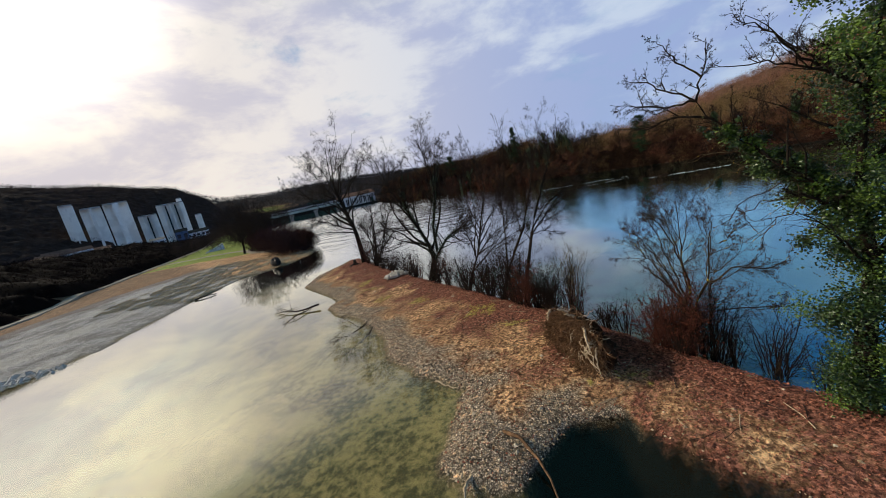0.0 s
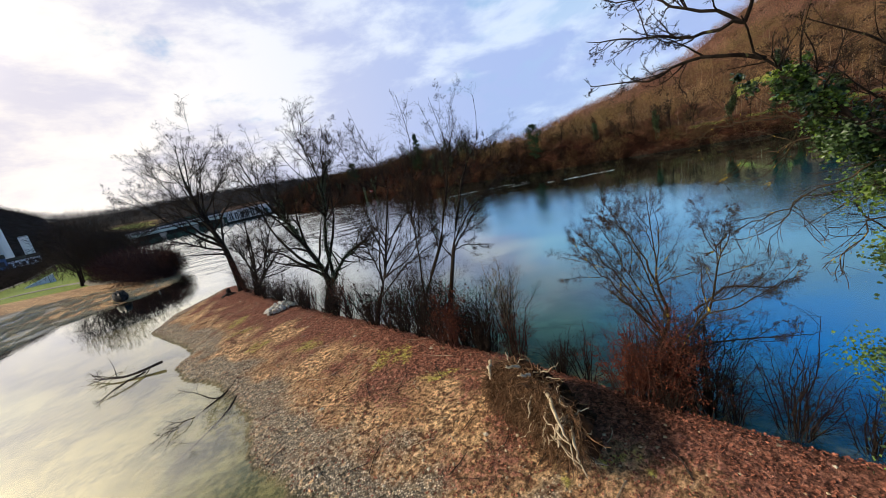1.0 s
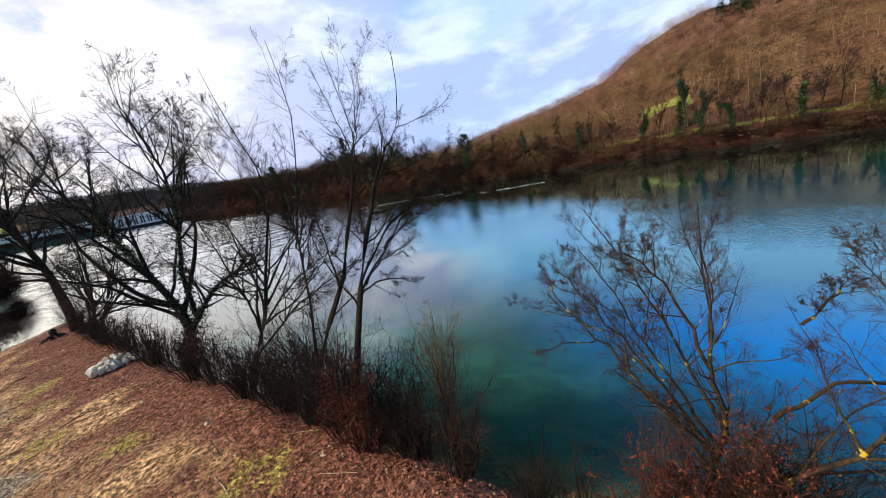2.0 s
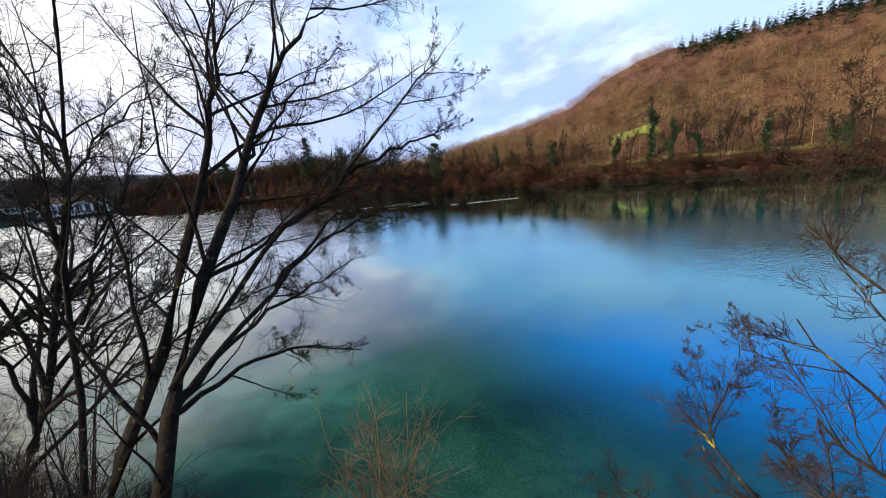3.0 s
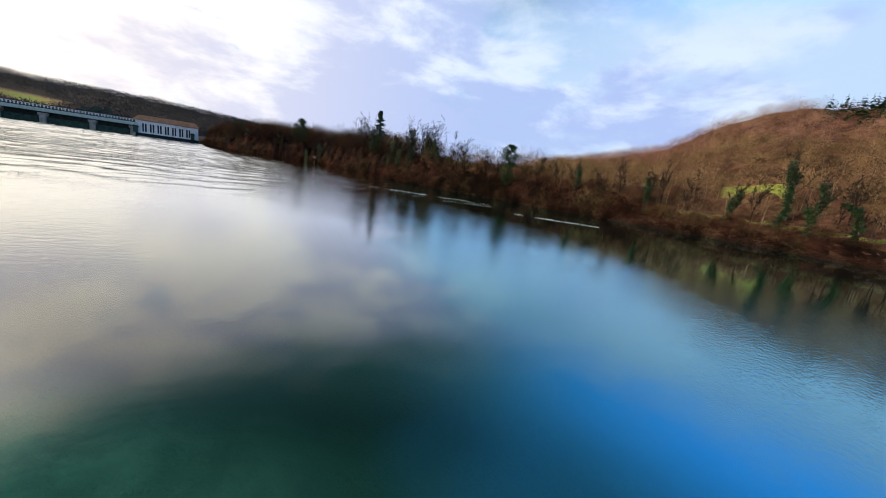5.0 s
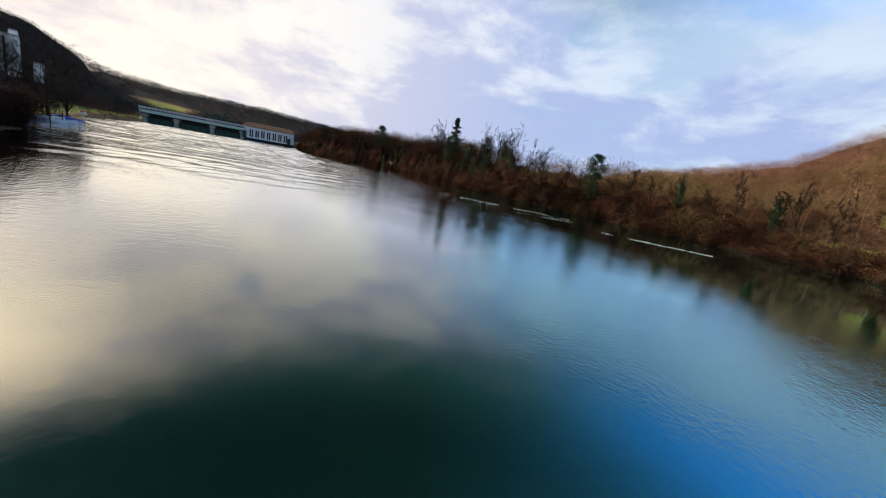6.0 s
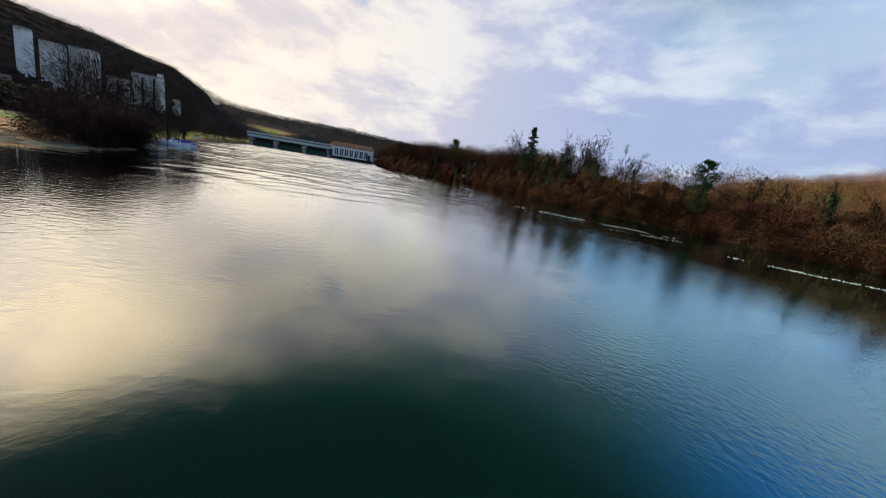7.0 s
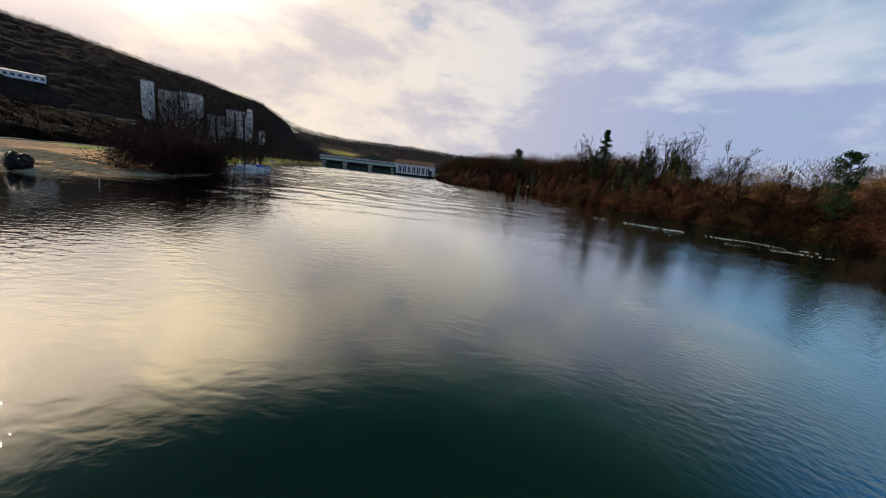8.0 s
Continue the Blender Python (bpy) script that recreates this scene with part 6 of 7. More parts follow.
shard.matrix_world = pose(-0.15, 10.45, 0.28, 20, 0, 40)
tagged(shard, "small white plastic shard beside the root", "litter")


def scatter(r, n, xr, yr, weight):
    """Points on the land, kept by a weight from 0 to 1."""
    x, y = r.uniform(*xr, n), r.uniform(*yr, n)
    keep = (r.uniform(0, 1, n) < weight(x, y)) & ~inside(x, y, WATER_EDGE)
    x, y = x[keep], y[keep]
    return np.stack([x, y, ground_height(x, y)], 1)


def litter_weight(x, y):
    z_, _ = zones(x, y, np.full(x.shape, 0.5))
    return np.clip(z_[:, 2] * 1.3 - 0.12 + 0.5 * wave(x, y, 1.3, 51), 0.14 + 0.10 * wave(x, y, 2.2, 53), 1)


def gravel_weight(x, y):
    z_, _ = zones(x, y, np.full(x.shape, 0.5))
    return np.clip(z_[:, 1] * 1.2 + 0.3 * wave(x, y, 1.1, 52), 0.04, 1)


r_ = np.random.default_rng(61)
p = scatter(r_, 230000, (-21, 12), (6, 54), litter_weight)
p[:, 2] += r_.uniform(0.004, 0.03, len(p))
v, f = leaves(r_, p, 0.088)
v = v.reshape(-1, 4, 3)
v[..., 2] = p[:, None, 2] + np.abs(v[..., 2] - p[:, None, 2]) * 0.5
tagged(mesh_object("fallen_leaves", v.reshape(-1, 3), f, M_LITTER), "rust-red fallen leaves strewn over the ground", "leaf litter", kind="stuff")


def pebbles(r, p, size):
    """Many small eight-faced stones."""
    n = len(p)
    s = size * r.uniform(0.5, 1.5, (n, 1, 1)) ** 1.6
    o = np.array([(1, 0, 0), (0, 1, 0), (-1, 0, 0), (0, -1, 0), (0, 0, 1), (0, 0, -1)], float)[None] * s * r.uniform(0.6, 1.2, (n, 6, 1))
    a = r.uniform(0, 6.28, n)
    ca, sa = np.cos(a)[:, None], np.sin(a)[:, None]
    o = np.stack([o[..., 0] * ca - o[..., 1] * sa, o[..., 0] * sa + o[..., 1] * ca, o[..., 2] * 0.6], -1)
    v = (p[:, None] + o).reshape(-1, 3)
    t = np.array([(0, 1, 4), (1, 2, 4), (2, 3, 4), (3, 0, 4), (1, 0, 5), (2, 1, 5), (3, 2, 5), (0, 3, 5)])
    return v, (np.arange(n)[:, None, None] * 6 + t).reshape(-1, 3)


p = scatter(r_, 42000, (-21, 12), (6, 42), gravel_weight)
tagged(mesh_object("gravel", *pebbles(r_, p, 0.042), M_PEBBLE), "grey-brown river gravel on the shore", "gravel", kind="stuff")
p = scatter(r_, 900, (-18, 11), (7, 45), gravel_weight)
tagged(mesh_object("cobbles", *pebbles(r_, p, 0.075), M_COBBLE), "scattered pale cobbles", "stones", kind="stuff")
p = np.stack([r_.uniform(-44.5, -36.5, 260), r_.uniform(25.5, 30.5, 260), np.zeros(260)], 1)
p[:, 2] = ground_height(p[:, 0], p[:, 1])
p = p[p[:, 2] > -0.15]
tagged(mesh_object("shore_boulders", *pebbles(r_, p, 0.30), M_STONE), "grey boulders edging the gravel beach", "stones", kind="stuff")

p = scatter(r_, 2600, (-20, 12), (6, 50), lambda x, y: 0.35 + 0.5 * wave(x, y, 4.0, 71))
n = len(p)
a = r_.uniform(0, 6.283, n)
d = np.stack([np.cos(a), np.sin(a), 0 * a], 1) * r_.uniform(0.12, 0.55, (n, 1))
paths_ = np.stack([p - d, p + r_.normal(0, 0.04, (n, 3)), p + d], 1)
paths_[..., 2] = ground_height(paths_[..., 0], paths_[..., 1]) + r_.uniform(0.01, 0.05, (n, 3))
dark_ = r_.uniform(0, 1, n) < 0.6
for k_, mat_, label_ in ((dark_, M_DRIFT, "dark broken twigs strewn over the ground"), (~dark_, M_ROOT_PALE, "bleached twigs strewn over the ground")):
    tagged(mesh_object("ground_twigs", *tubes(paths_[k_], np.full((k_.sum(), 3), 0.011) * r_.uniform(0.6, 1.5, (k_.sum(), 1)), 4), mat_), label_, "twigs", kind="stuff")

# ---- opposite shore ----
M_POST = surface("grey_post", (0.22, 0.22, 0.21), (0.36, 0.36, 0.34), 3.0, 0.6, 0.0)
M_PIER = surface("stained_pier_concrete", (0.16, 0.155, 0.14), (0.36, 0.345, 0.31), 0.3, 0.85, 0.2, 3)
M_PLANT_BLUE = surface("faded_blue_cladding", (0.05, 0.08, 0.15), (0.10, 0.14, 0.23), 0.6, 0.6, 0.0, 4)
M_PATH = surface("pale_path", (0.24, 0.21, 0.16), (0.36, 0.33, 0.26), 0.8, 0.9, 0.2, 8)
M_WHITE = surface("white_plaster", (0.60, 0.61, 0.62), (0.76, 0.77, 0.78), 0.3, 0.8, 0.1, 3)
M_GREEN = surface("green_steel", (0.018, 0.040, 0.032), (0.045, 0.085, 0.066), 0.5, 0.5, 0.1, 5)
M_PALEGREEN = surface("pale_green_steel", (0.36, 0.46, 0.42), (0.52, 0.60, 0.56), 0.5, 0.5, 0.1, 5)
M_DARK = surface("dark_recess", (0.012, 0.016, 0.015), (0.03, 0.036, 0.034), 0.4, 0.6, 0.0, 4)
M_ROOF = surface("brown_roof", (0.12, 0.070, 0.050), (0.20, 0.125, 0.09), 0.3, 0.85, 0.2, 4)
M_GLASSY = surface("window_glass", (0.02, 0.025, 0.03), (0.05, 0.06, 0.07), 0.6, 0.15, 0.0, 4, spec=0.6)
M_TARP_BLUE = surface("blue_tarpaulin", (0.008, 0.03, 0.22), (0.02, 0.07, 0.42), 1.0, 0.45, 0.3, 6)
M_HULL = surface("boat_gelcoat", (0.62, 0.64, 0.66), (0.80, 0.81, 0.82), 0.8, 0.25, 0.0, 6, spec=0.4)
M_TARP = surface("black_tarpaulin", (0.006, 0.006, 0.007), (0.02, 0.02, 0.022), 1.5, 0.55, 0.6, 8)
M_RED = surface("sign_red", (0.50, 0.03, 0.025), (0.60, 0.05, 0.04), 2.0, 0.5, 0.0)
M_REED = surface("dry_reed", (0.26, 0.21, 0.13), (0.50, 0.42, 0.28), 1.0, 0.9, 0.0, 6, spread=0.3)


def strip(name, label, category, line, width, lift, mat):
    """A path laid on the ground along a line."""
    r = np.random.default_rng(3)
    c = curve_path([(x, y, 0) for x, y in line], 60, r)
    d = unit(np.gradient(c, axis=0))
    nrm = np.stack([-d[:, 1], d[:, 0], 0 * d[:, 0]], 1)
    rows = [c + nrm * width * k for k in (-0.55, -0.5, -0.17, 0.17, 0.5, 0.55)]
    for i, q in enumerate(rows):
        q[:, 2] = ground_height(q[:, 0], q[:, 1]) + (lift if 0 < i < 5 else -0.3)
    top = np.max([q[:, 2] for q in rows[1:5]], axis=0)
    for q in rows[1:5]:
        q[:, 2] = top
    v = np.stack(rows, 1).reshape(-1, 3)
    b = (np.arange(59)[:, None] * 6 + np.arange(5)[None]).ravel()
    return tagged(mesh_object(name, v, np.stack([b, b + 1, b + 7, b + 6], 1), mat), label, category, kind="structure")


strip("footpath", "pale gravel path along the foot of the dyke", "path", DYKE_PATH, 2.4, 0.15, M_PATH)
strip("footpath_spit", "pale path leading round the spit", "path", [(-104, 120), (-84, 118), (-72, 116), (-60, 102), (-47, 92)], 2.6, 0.08, M_PATH)
strip("road", "pale road on the terrace above the dyke", "road", [(-150, 20), (-150, 80), (-165, 130), (-190, 190), (-235, 290)], 5.0, 0.25, M_PATH)

# dry reed stalks and flotsam on the beach
r_ = np.random.default_rng(77)
x, y = r_.uniform(-58, -33, 9000), r_.uniform(50, 82, 9000)
dl = polyline_distance(x, y, LEFT_BANK)
keep = ~inside(x, y, WATER_EDGE) & (dl < 22) & (wave(x, y, 5.5, 78) > 0.0)
x, y = x[keep], y[keep]
n = len(x)
a = np.radians(r_.normal(-28, 14, n))
d = np.stack([np.sin(a), np.cos(a), 0 * a], 1) * r_.uniform(0.4, 1.4, (n, 1))
c = np.stack([x, y, ground_height(x, y) + r_.uniform(0.02, 0.10, n)], 1)
paths_ = np.stack([c - d, c + (0, 0, 0.06), c + d], 1)
paths_[:, 0, 2], paths_[:, 2, 2] = ground_height(paths_[:, 0, 0], paths_[:, 0, 1]) + 0.03, ground_height(paths_[:, 2, 0], paths_[:, 2, 1]) + 0.03
tagged(mesh_object("flotsam_reeds", *tubes(paths_, np.full((n, 3), 0.035), 3), M_REED), "mats of dry reed stalks washed onto the beach", "reeds", kind="stuff")


def heading(az, dist, x0=0.0, y0=0.0):
    return x0 + dist * math.sin(radians(az)), y0 + dist * math.cos(radians(az))


def silo(label, az0, az1, top, cells, group="cement silos", dist=518.0, deep=14.0):
    """A concrete silo block between two bearings: bevelled shaft cells, dark joints, roof slab and a stair head."""
    (xa, ya), (xb, yb) = heading(az0, dist), heading(az1, dist)
    wide = math.hypot(xb - xa, yb - ya)
    base = ground_z((xa + xb) / 2, (ya + yb) / 2) - 1.0
    turn = math.degrees(math.atan2(yb - ya, xb - xa))
    t = thing("silo", label, "silo", ((xa + xb) / 2, (ya + yb) / 2, base), turn, group=group)
    h = top - base
    step = wide / cells
    for i in range(cells):
        bm = boxes((-wide / 2 + i * step + 0.25, 0, 0, -wide / 2 + (i + 1) * step - 0.25, deep, h))
        bmesh.ops.bevel(bm, geom=[e for e in bm.edges if abs(e.verts[0].co.z - e.verts[1].co.z) > 1], offset=min(step * 0.42, 8.0), segments=8, affect="EDGES")
        part("shaft", bm, M_CONCRETE, t, smooth=False)
        part("rim", boxes((-wide / 2 + i * step + 1.2, 0.5, h, -wide / 2 + (i + 1) * step - 1.2, 1.0, h + 1.1)), M_POST, t, "grey guard rail on the roof edge")
        if i:
            part("joint", boxes((-wide / 2 + i * step - 0.7, 1.2, 0, -wide / 2 + i * step + 0.7, deep - 1, h - 2)), M_DARK, t, "dark recess between the shafts")
    part("roof_slab", boxes((-wide / 2 + 0.8, 0.8, h, wide / 2 - 0.8, deep - 1, h + 0.8)), M_WHITE, t)
    return t


silo("tall narrow concrete silo tower", -48.0, -46.75, 66, 1, deep=12)
silo("round-edged pale concrete silo block", -46.5, -44.55, 60, 1, deep=18)
silo("round-edged pale concrete silo block with a stained rim", -44.5, -42.1, 61.5, 1, deep=20)
silo("lower pair of pale concrete silos", -41.8, -39.85, 42.5, 2, deep=12)
silo("group of tall concrete silos with dark joints", -39.75, -36.75, 51, 3, deep=16)
silo("concrete silo head house", -37.5, -36.85, 55.5, 1, dist=522, deep=8)
silo("small pale concrete silo", -36.1, -35.3, 33, 1, deep=9)


def house(label, az, dist, x0, y0, w_, d_, h_, roof_h, wall, roof, windows, turn=0.0, name="house", lift=0.0):
    x, y = heading(az, dist, x0, y0)
    t = thing(name, label, "building", (x, y, ground_z(x, y) - 0.4 + lift), -az + turn)
    part("wall", boxes((-w_ / 2, 0, 0, w_ / 2, d_, h_)), wall, t)
    bm = bmesh.new()
    v = [bm.verts.new(p) for p in ((-w_ / 2 - 0.5, -0.5, h_), (w_ / 2 + 0.5, -0.5, h_), (w_ / 2 + 0.5, d_ + 0.5, h_), (-w_ / 2 - 0.5, d_ + 0.5, h_), (-w_ / 2 - 0.3, d_ / 2, h_ + roof_h), (w_ / 2 + 0.3, d_ / 2, h_ + roof_h))]
    for f in ((0, 1, 5, 4), (2, 3, 4, 5), (1, 2, 5), (3, 0, 4), (3, 2, 1, 0)):
        bm.faces.new([v[i] for i in f])
    part("roof", bm, roof, t)
    for i in range(windows):
        x = -w_ / 2 + w_ * (i + 0.5) / windows
        part("window", boxes((x - w_ / windows * 0.28, -0.06, h_ * 0.35, x + w_ / windows * 0.28, 0.1, h_ * 0.75)), M_GLASSY, t)
    return t


house("low white house with a flat brown roof", -51.6, 255, 0, 0, 13, 8, 4.2, 1.0, M_WHITE, M_ROOF, 4)
house("small white house on the terrace", -50.2, 300, 0, 0, 9, 8, 4.5, 2.5, M_WHITE, M_ROOF, 3)
house("pale shed beside the silos", -46.0, 430, 0, 0, 14, 10, 6, 2.5, M_WHITE, M_ROOF, 3, lift=4)
house("cream shed below the silos", -40.7, 440, 0, 0, 12, 9, 6.5, 2.0, M_WHITE, M_PATH, 2, lift=2)
house("blue-clad plant building below the silos", -38.1, 450, 0, 0, 11, 9, 10, 3.0, M_PLANT_BLUE, M_DARK, 2, lift=2)
house("long white plant building with dark roof", -36.6, 455, 0, 0, 24, 10, 6.5, 3.0, M_WHITE, M_DARK, 6, lift=2)
house("large hillside building with a glazed front", -61.6, 500, 10.5, 43, 30, 14, 5.5, 2.0, M_WHITE, M_PLANT_BLUE, 7, lift=7)
house("brown-roofed house on the terrace", -56.2, 330, 10.5, 43, 14, 9, 5, 3.5, M_WHITE, M_ROOF, 3, lift=3)
house("pale house on the terrace", -53.9, 340, 10.5, 43, 10, 8, 6, 2.5, M_WHITE, M_ROOF, 3, lift=4)
house("small white hut beside the powerhouse", -12.3, 418, 10.5, 43, 9, 6, 4, 1.5, M_WHITE, M_ROOF, 2)
ramp = thing("boat_ramp", "white wedge-shaped concrete wall on the grass", "wall", (*heading(-35.2, 176), ground_z(*heading(-35.2, 176))), 40)
bm = bmesh.new()
v_ = [bm.verts.new(q) for q in ((-3.5, 0, -0.3), (3.5, 0, -0.3), (3.5, 0, 2.6), (-3.5, 0, 0.3), (-3.5, 0.5, -0.3), (3.5, 0.5, -0.3), (3.5, 0.5, 2.6), (-3.5, 0.5, 0.3))]
for f_ in ((0, 1, 2, 3), (7, 6, 5, 4), (3, 2, 6, 7), (1, 5, 6, 2), (0, 3, 7, 4), (0, 4, 5, 1)):
    bm.faces.new([v_[i] for i in f_])
part("slab", bm, M_WHITE, ramp)


# ---- dam ----
DAM_AT, DAM_TURN = (-218.0, 419.0, 0.0), math.degrees(math.atan2(31, 126))
weir = thing("weir", "river weir with green gates and a pale service bridge", "dam", DAM_AT, DAM_TURN)
PIERS = (0.0, 24.6, 53.8, 80.0)
for u in PIERS:
    part("pier", boxes((u - 1.8, -2.0, -3, u + 1.8, 12, 7.4), (u - 2.6, -2.4, 5.6, u + 2.6, 12.5, 7.6), bevel=0.15), M_PIER, weir)
for a_, b_ in zip(PIERS, PIERS[1:]):
    gate = part("gate", boxes((a_ + 1.8, 1.0, -3, b_ - 1.8, 1.8, 4.6)), M_GREEN, weir, "dark green steel weir gate")
    for k_ in range(5):
        u = a_ + 3.5 + (b_ - a_ - 7) * k_ / 4
        part("rib", boxes((u - 0.25, 0.6, 0.2, u + 0.25, 1.0, 4.4)), M_GREEN, gate)
    # Near-black panel added for the shaded void behind the gates.
    part("recess", boxes((a_ + 1.8, 5.0, -3, b_ - 1.8, 5.6, 9.5)), M_DARK, weir)
part("bridge_deck", boxes((-4, -1.0, 8.6, 84, 6.0, 9.6), (-4, -1.3, 9.6, 84, 6.2, 11.2)), M_PALEGREEN, weir)
part("handrail", boxes((-4, -1.2, 13.5, 84, -1.0, 13.8), (-4, -1.2, 12.6, 84, -1.0, 12.75)), M_WHITE, weir)
for k_ in range(45):
    part("baluster", boxes((-4 + k_ * 2 - 0.35, -1.18, 11.8, -4 + k_ * 2 + 0.35, -1.02, 13.5)), M_WHITE, weir)
crane = thing("gantry_crane", "green gantry crane standing on the weir bridge", "crane", (DAM_AT[0] + 57 * math.cos(radians(DAM_TURN)), DAM_AT[1] + 57 * math.sin(radians(DAM_TURN)), 11.8), DAM_TURN)
for x_ in (-8.0, -2.5, 3.0, 8.0):
    part("leg", boxes((x_ - 0.55, 0, 0, x_ + 0.55, 1.0, 5.6), (x_ - 1.0, -0.2, 0, x_ + 1.0, 1.2, 0.8)), M_GREEN, crane)
part("beam", boxes((-10.0, 0, 4.4, 10.0, 1.2, 5.9), (-10.0, 0, 2.2, 10.0, 0.4, 2.6)), M_GREEN, crane)
part("trolley", boxes((-3, -0.3, 5.9, 3.4, 1.6, 7.6)), M_GREEN, crane)
part("boom", boxes((8.0, 0.1, 5.6, 8.8, 0.9, 10.5), (8.0, 0.1, 9.8, 13.5, 0.7, 10.5)), M_GREEN, crane)
hall = thing("powerhouse", "white powerhouse with tall dark windows and brown roof", "building", DAM_AT, DAM_TURN)
part("wall", boxes((82.2, -1.0, 2.6, 128.6, 22, 13.6)), M_WHITE, hall)
part("base", boxes((82.0, -1.4, -3, 128.8, 22.2, 2.6)), M_DARK, hall, "dark wet concrete intake base")
for k_ in range(7):
    for s_ in (-0.95, 0.95):
        u = 88.2 + k_ * 5.4 + s_
        wdw = part("window", boxes((u - 0.62, -1.12, 4.0, u + 0.62, -0.9, 11.2)), M_GLASSY, hall)
        part("sill", boxes((u - 0.75, -1.16, 3.75, u + 0.75, -1.02, 4.0)), M_WHITE, wdw)
    part("pilaster", boxes((85.2 + k_ * 5.4, -1.35, 2.6, 85.9 + k_ * 5.4, -1.0, 13.4)), M_WHITE, hall)
bm = bmesh.new()
v_ = [bm.verts.new(q) for q in ((79.5, -2.2, 13.8), (130, -2.2, 13.8), (130, 23, 13.8), (79.5, 23, 13.8), (84, 6, 18.6), (126, 6, 18.6), (126, 15, 18.6), (84, 15, 18.6))]
for f_ in ((0, 1, 5, 4), (1, 2, 6, 5), (2, 3, 7, 6), (3, 0, 4, 7), (4, 5, 6, 7), (3, 2, 1, 0)):
    bm.faces.new([v_[i] for i in f_])
part("roof", bm, M_ROOF, hall)
part("rake_machine", boxes((122.5, -3.4, 2.6, 125.5, -1.2, 8.6), (122.0, -3.8, 7.0, 126, -1.2, 7.8)), M_GREEN, hall, "green trash rake machine")
part("rake_machine", boxes((80.5, -3.4, 2.6, 83.8, -1.2, 9.0), (80.0, -3.8, 7.2, 84.4, -1.2, 8.0)), M_GREEN, hall, "green trash rake machine")


# ---- boats, signs, posts ----
def boat(label, at, turn, covered):
    """A small motor boat: lofted hull, deck, windscreen and outboard, or a blue cover over it."""
    t = thing("motor_boat", label, "boat", at, turn, group="moored boats")
    L, W = 6.6, 1.15
    st = np.linspace(0, 1, 13)
    half = W * np.clip(1 - np.maximum(st - 0.45, 0) ** 2 / 0.32, 0.02, 1)
    bm = bmesh.new()
    rows = []
    for s_, w2 in zip(st, half):
        x = -L / 2 + L * s_
        sheer = 0.62 + 0.28 * s_**2
        rows.append([bm.verts.new((x, y, z)) for y, z in ((-w2, sheer), (-w2 * 0.92, 0.25), (-w2 * 0.45, -0.18), (0, -0.28), (w2 * 0.45, -0.18), (w2 * 0.92, 0.25), (w2, sheer))])
    for p_, q_ in zip(rows, rows[1:]):
        for i in range(6):
            bm.faces.new((p_[i], p_[i + 1], q_[i + 1], q_[i]))
        bm.faces.new((p_[6], p_[0], q_[0], q_[6]))
    bm.faces.new(rows[0])
    part("hull", bm, M_HULL, t, smooth=False)
    part("rubbing_strake", boxes((-L / 2, -W - 0.03, 0.50, 1.2, -W + 0.01, 0.58), (-L / 2, W - 0.01, 0.50, 1.2, W + 0.03, 0.58)), M_TARP_BLUE, t, "blue stripe along the hull")
    if covered:
        bm = bmesh.new()
        rows = []
        for s_ in np.linspace(0, 1, 9):
            x = -L / 2 - 0.1 + (L + 0.1) * s_
            w2 = (W + 0.06) * max(1 - max(s_ - 0.5, 0) ** 2 / 0.27, 0.06)
            ridge = 1.0 + 0.55 * math.sin(math.pi * min(s_ * 1.25, 1)) + 0.06 * math.sin(9 * s_)
            rows.append([bm.verts.new((x, y, z)) for y, z in ((-w2, 0.52), (-w2 * 0.7, ridge * 0.82), (0, ridge), (w2 * 0.7, ridge * 0.82), (w2, 0.52))])
        for p_, q_ in zip(rows, rows[1:]):
            for i in range(4):
                bm.faces.new((p_[i], p_[i + 1], q_[i + 1], q_[i]))
        bm.faces.new(rows[0])
        part("cover", bm, M_TARP_BLUE, t, "bright blue tarpaulin cover")
    else:
        part("cabin", boxes((-1.2, -0.8, 0.68, 1.3, 0.8, 1.25), bevel=0.12), M_HULL, t)
        part("windscreen", boxes((0.2, -0.74, 1.25, 1.0, 0.74, 1.7), bevel=0.1), M_GLASSY, t, "dark tinted windscreen")
        part("seat", boxes((-2.6, -0.7, 0.68, -2.0, 0.7, 1.1), bevel=0.06), M_HULL, t)
    part("outboard", boxes((-L / 2 - 0.55, -0.22, 0.1, -L / 2, 0.22, 1.15), bevel=0.08), M_DARK, t, "black outboard motor")
    return t


boat("white open motor boat moored at the bank", (-60.6, 122.0, 0.0), 30, False)
boat("white cabin boat moored beside the bank", (-63.6, 128.5, 0.0), 34, False)
boat("moored boat under a bright blue cover", (-67.6, 136.5, 0.0), 15, True)
for x_, y_ in ((-61.6, 127.4), (-58.6, 120.5)):
    t_ = thing("mooring_post", "slim dark mooring post in the water", "post", (x_, y_, -0.6))
    mesh_object("pole", *tubes(np.array([[(0, 0, 0), (0, 0, 1.6), (0, 0, 3.2), (0, 0, 3.21)]], float), np.array([[0.09, 0.09, 0.08, 0.01]]), 8), M_DRIFT, t_)


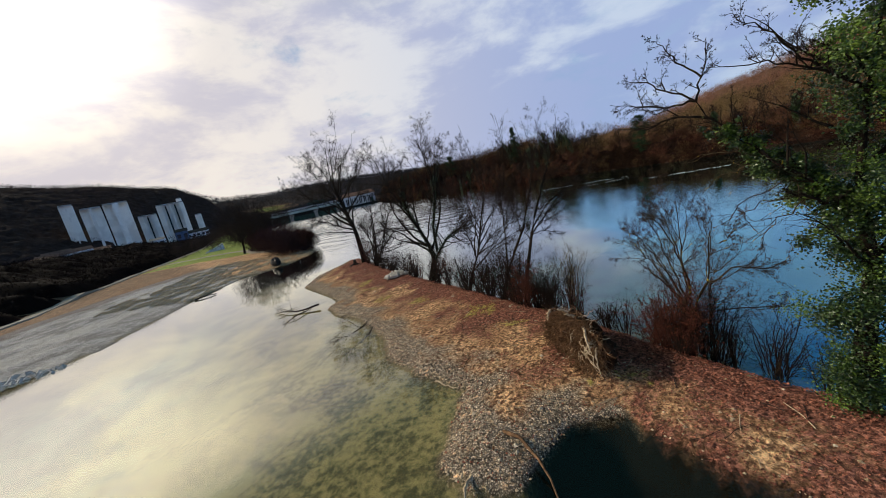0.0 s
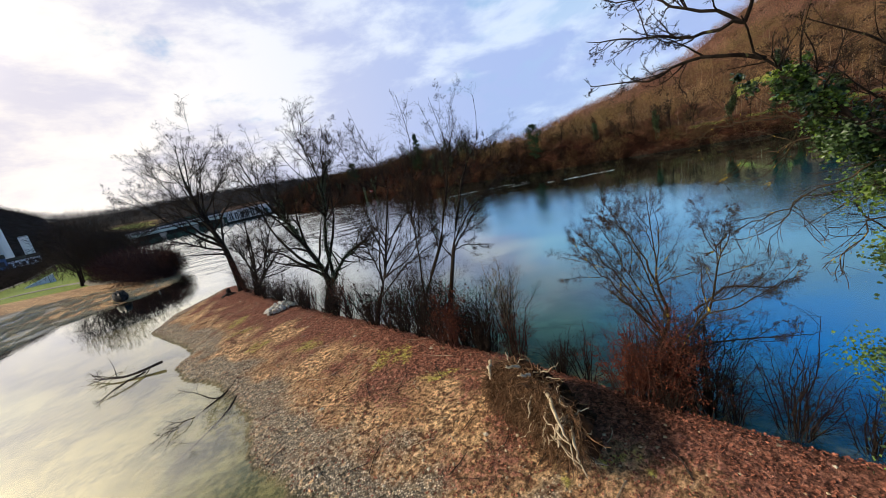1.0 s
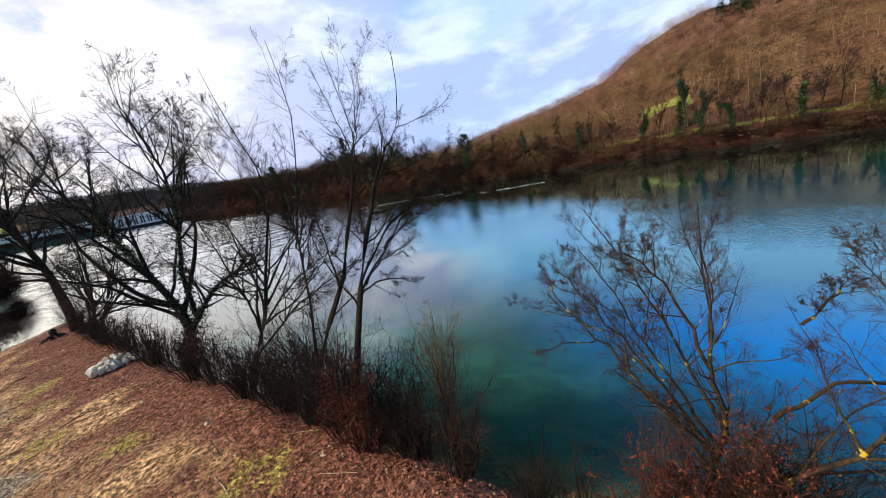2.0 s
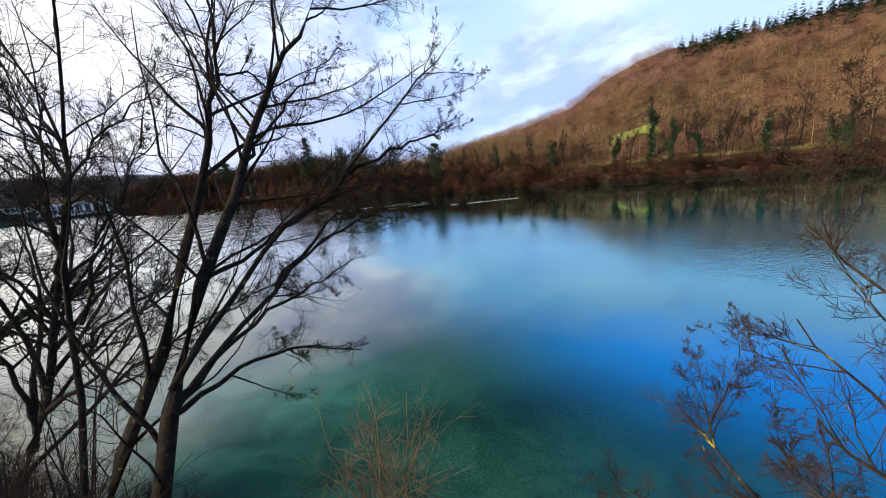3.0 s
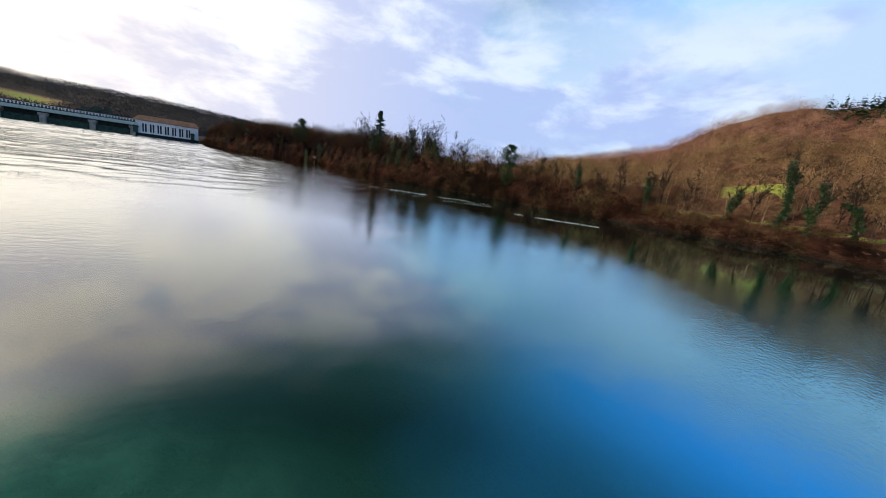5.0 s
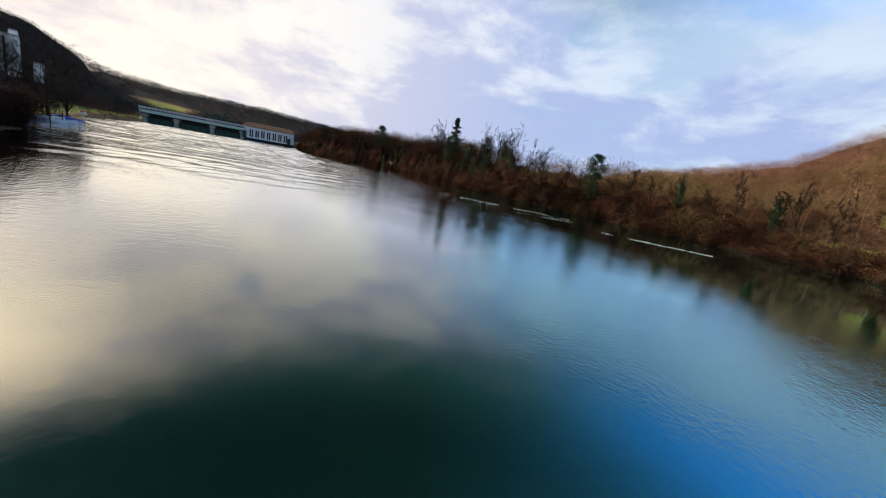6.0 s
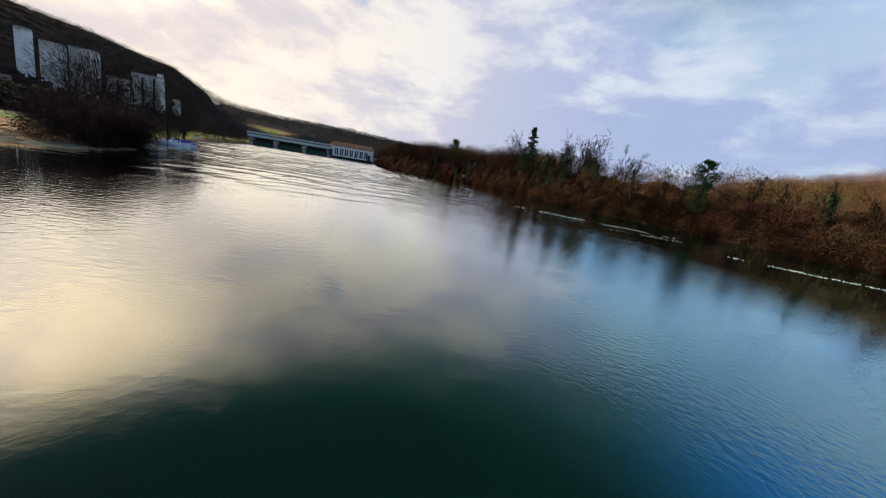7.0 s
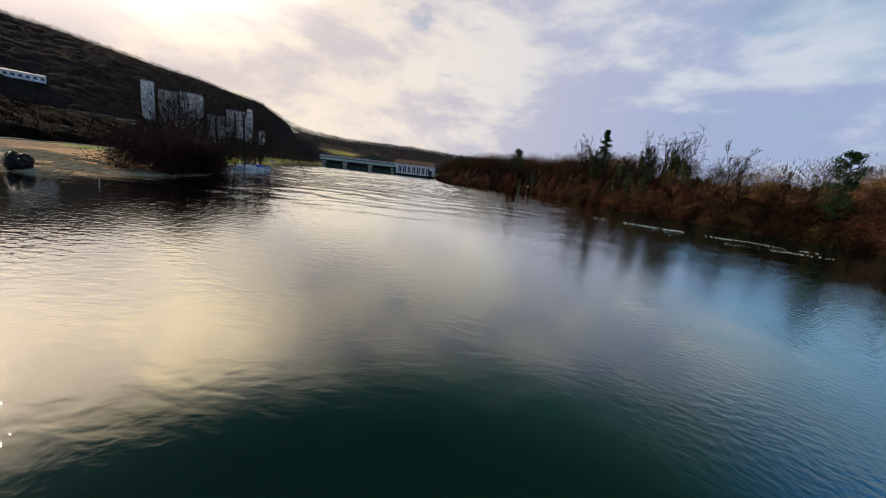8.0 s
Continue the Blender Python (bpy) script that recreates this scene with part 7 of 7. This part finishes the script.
def river_sign(label, at, turn, size, bars):
    """A navigation board on a post: white board with red bars."""
    t = thing("river_sign", label, "sign", at, turn, group="river signs")
    h = 2.4 * size
    mesh_object("post", *tubes(np.array([[(0, 0, -0.6), (0, 0, h * 0.5), (0, 0, h), (0, 0, h + 0.01)]]), np.array([[0.06, 0.06, 0.06, 0.005]]), 8), M_POST, t)
    board = part("board", boxes((-0.62 * size, -0.08, h - 0.45 * size, 0.62 * size, -0.03, h + 0.55 * size), bevel=0.01), M_WHITE, t, "white sign board")
    for z0, z1 in bars:
        part("bar", boxes((-0.60 * size, -0.095, h + z0 * size, 0.60 * size, -0.082, h + z1 * size)), M_RED, board, "red bar")


river_sign("white navigation board with red bars on the bank", (12.4, 235.6, 0.7), 8, 1.3, ((0.2, 0.5), (-0.42, -0.12)))
river_sign("white and red navigation board near the boats", (-75.3, 152.0, max(ground_z(-75.3, 152.0), 0)), 20, 1.1, ((0.2, 0.5),))
t_ = thing("marker_post", "short grey marker post at the waterline", "post", on_ground(-34.2, 72.6))
mesh_object("pole", *tubes(np.array([[(0, 0, -0.4), (0, 0, 0.5), (0, 0, 1.1), (0, 0, 1.11)]], float), np.array([[0.05, 0.05, 0.05, 0.005]]), 8), M_POST, t_)

heap = thing("tarpaulin_heap", "black tarpaulin heaped over something at the waterline", "tarpaulin", on_ground(-36.8, 67.8, -0.1), -40)
r_ = np.random.default_rng(15)
v, f = lump(r_, 1.7, 0.8, 0.95, 0.14, 12, 20)
v[:, 2] = np.maximum(v[:, 2] + 0.75, 0.0)
mesh_object("cover", v, f, M_TARP, heap)
part("plank", boxes((-2.6, -1.2, 0.02, 1.2, -0.75, 0.12), bevel=0.02), M_DRIFT, heap, "dark plank lying at the water")

r_ = np.random.default_rng(91)
M_THICKET = surface("thicket", (0.014, 0.007, 0.007), (0.060, 0.028, 0.024), 0.25, 0.9, 0.0, 1.5, spread=0.3)
x, y = along(r_, LEFT_BANK, 9000, (0, 1), (0.3, 9), (77.5, 113))
tall = 3.2 + 3.6 * np.clip((y - 75) / 12, 0, 1) * np.clip((114 - y) / 8, 0.3, 1)
tall = tall * np.sqrt(np.clip(polyline_distance(x, y, LEFT_BANK) / 3.0, 0.15, 1)) * (1 + 0.3 * wave(x, y, 5.5, 92))
tagged(mesh_object("spit_thicket", *crowns(r_, rooted(x, y), r_.uniform(0.6, 1.1, len(x)) * tall, 44, 0.42, 0.46, 0.46, 0.16, 0.009, stem=False), M_THICKET), "dense red-brown leafless thicket along the spit", "brush", kind="stuff")

# thin lines of foam drifting along the far bank
M_FOAM = surface("foam", (0.30, 0.32, 0.33), (0.60, 0.62, 0.63), 4.0, 0.7, 0.0, 20, spread=0.2)
r_ = np.random.default_rng(97)
for line_, n_ in ((((23, 107), (33, 100.5), (45, 93)), 260), (((42, 79.5), (48, 75), (55, 71.5)), 240), (((30, 91), (36, 89.5), (43, 88)), 120)):
    f_ = r_.uniform(0, 1, n_)
    knots_ = np.linspace(0, 1, len(line_))
    px_, py_ = np.interp(f_, knots_, [q[0] for q in line_]), np.interp(f_, knots_, [q[1] for q in line_])
    keep_ = wave(px_, py_, 5.0, 98) + 0.5 * wave(px_, py_, 1.6, 99) > -0.3
    centre_ = np.stack([px_ + 0.5 * np.sin(f_ * 19) + r_.normal(0, 0.35, n_), py_ + 0.5 * np.cos(f_ * 23) + r_.normal(0, 0.35, n_), np.full(n_, 0.05)], 1)[keep_]
    n_ = len(centre_)
    turn_ = r_.uniform(0, 6.283, (n_, 1)) + np.arange(6)[None] * 1.0472
    wide_ = r_.uniform(0.03, 0.10, (n_, 1)) * r_.uniform(0.6, 1.3, (n_, 6))
    rim_ = centre_[:, None] + np.stack([np.cos(turn_) * wide_, np.sin(turn_) * wide_, np.full((n_, 6), -0.05)], -1)
    v_ = np.concatenate([rim_, (centre_ + (0, 0, 0.02))[:, None]], 1).reshape(-1, 3)
    k_ = np.arange(6)
    f_ = (np.arange(n_)[:, None, None] * 7 + np.stack([k_, (k_ + 1) % 6, np.full(6, 6)], 1)[None]).reshape(-1, 3)
    tagged(mesh_object("foam_line", v_, f_, M_FOAM, smooth=True), "broken line of pale foam floating on the river", "foam", kind="stuff")
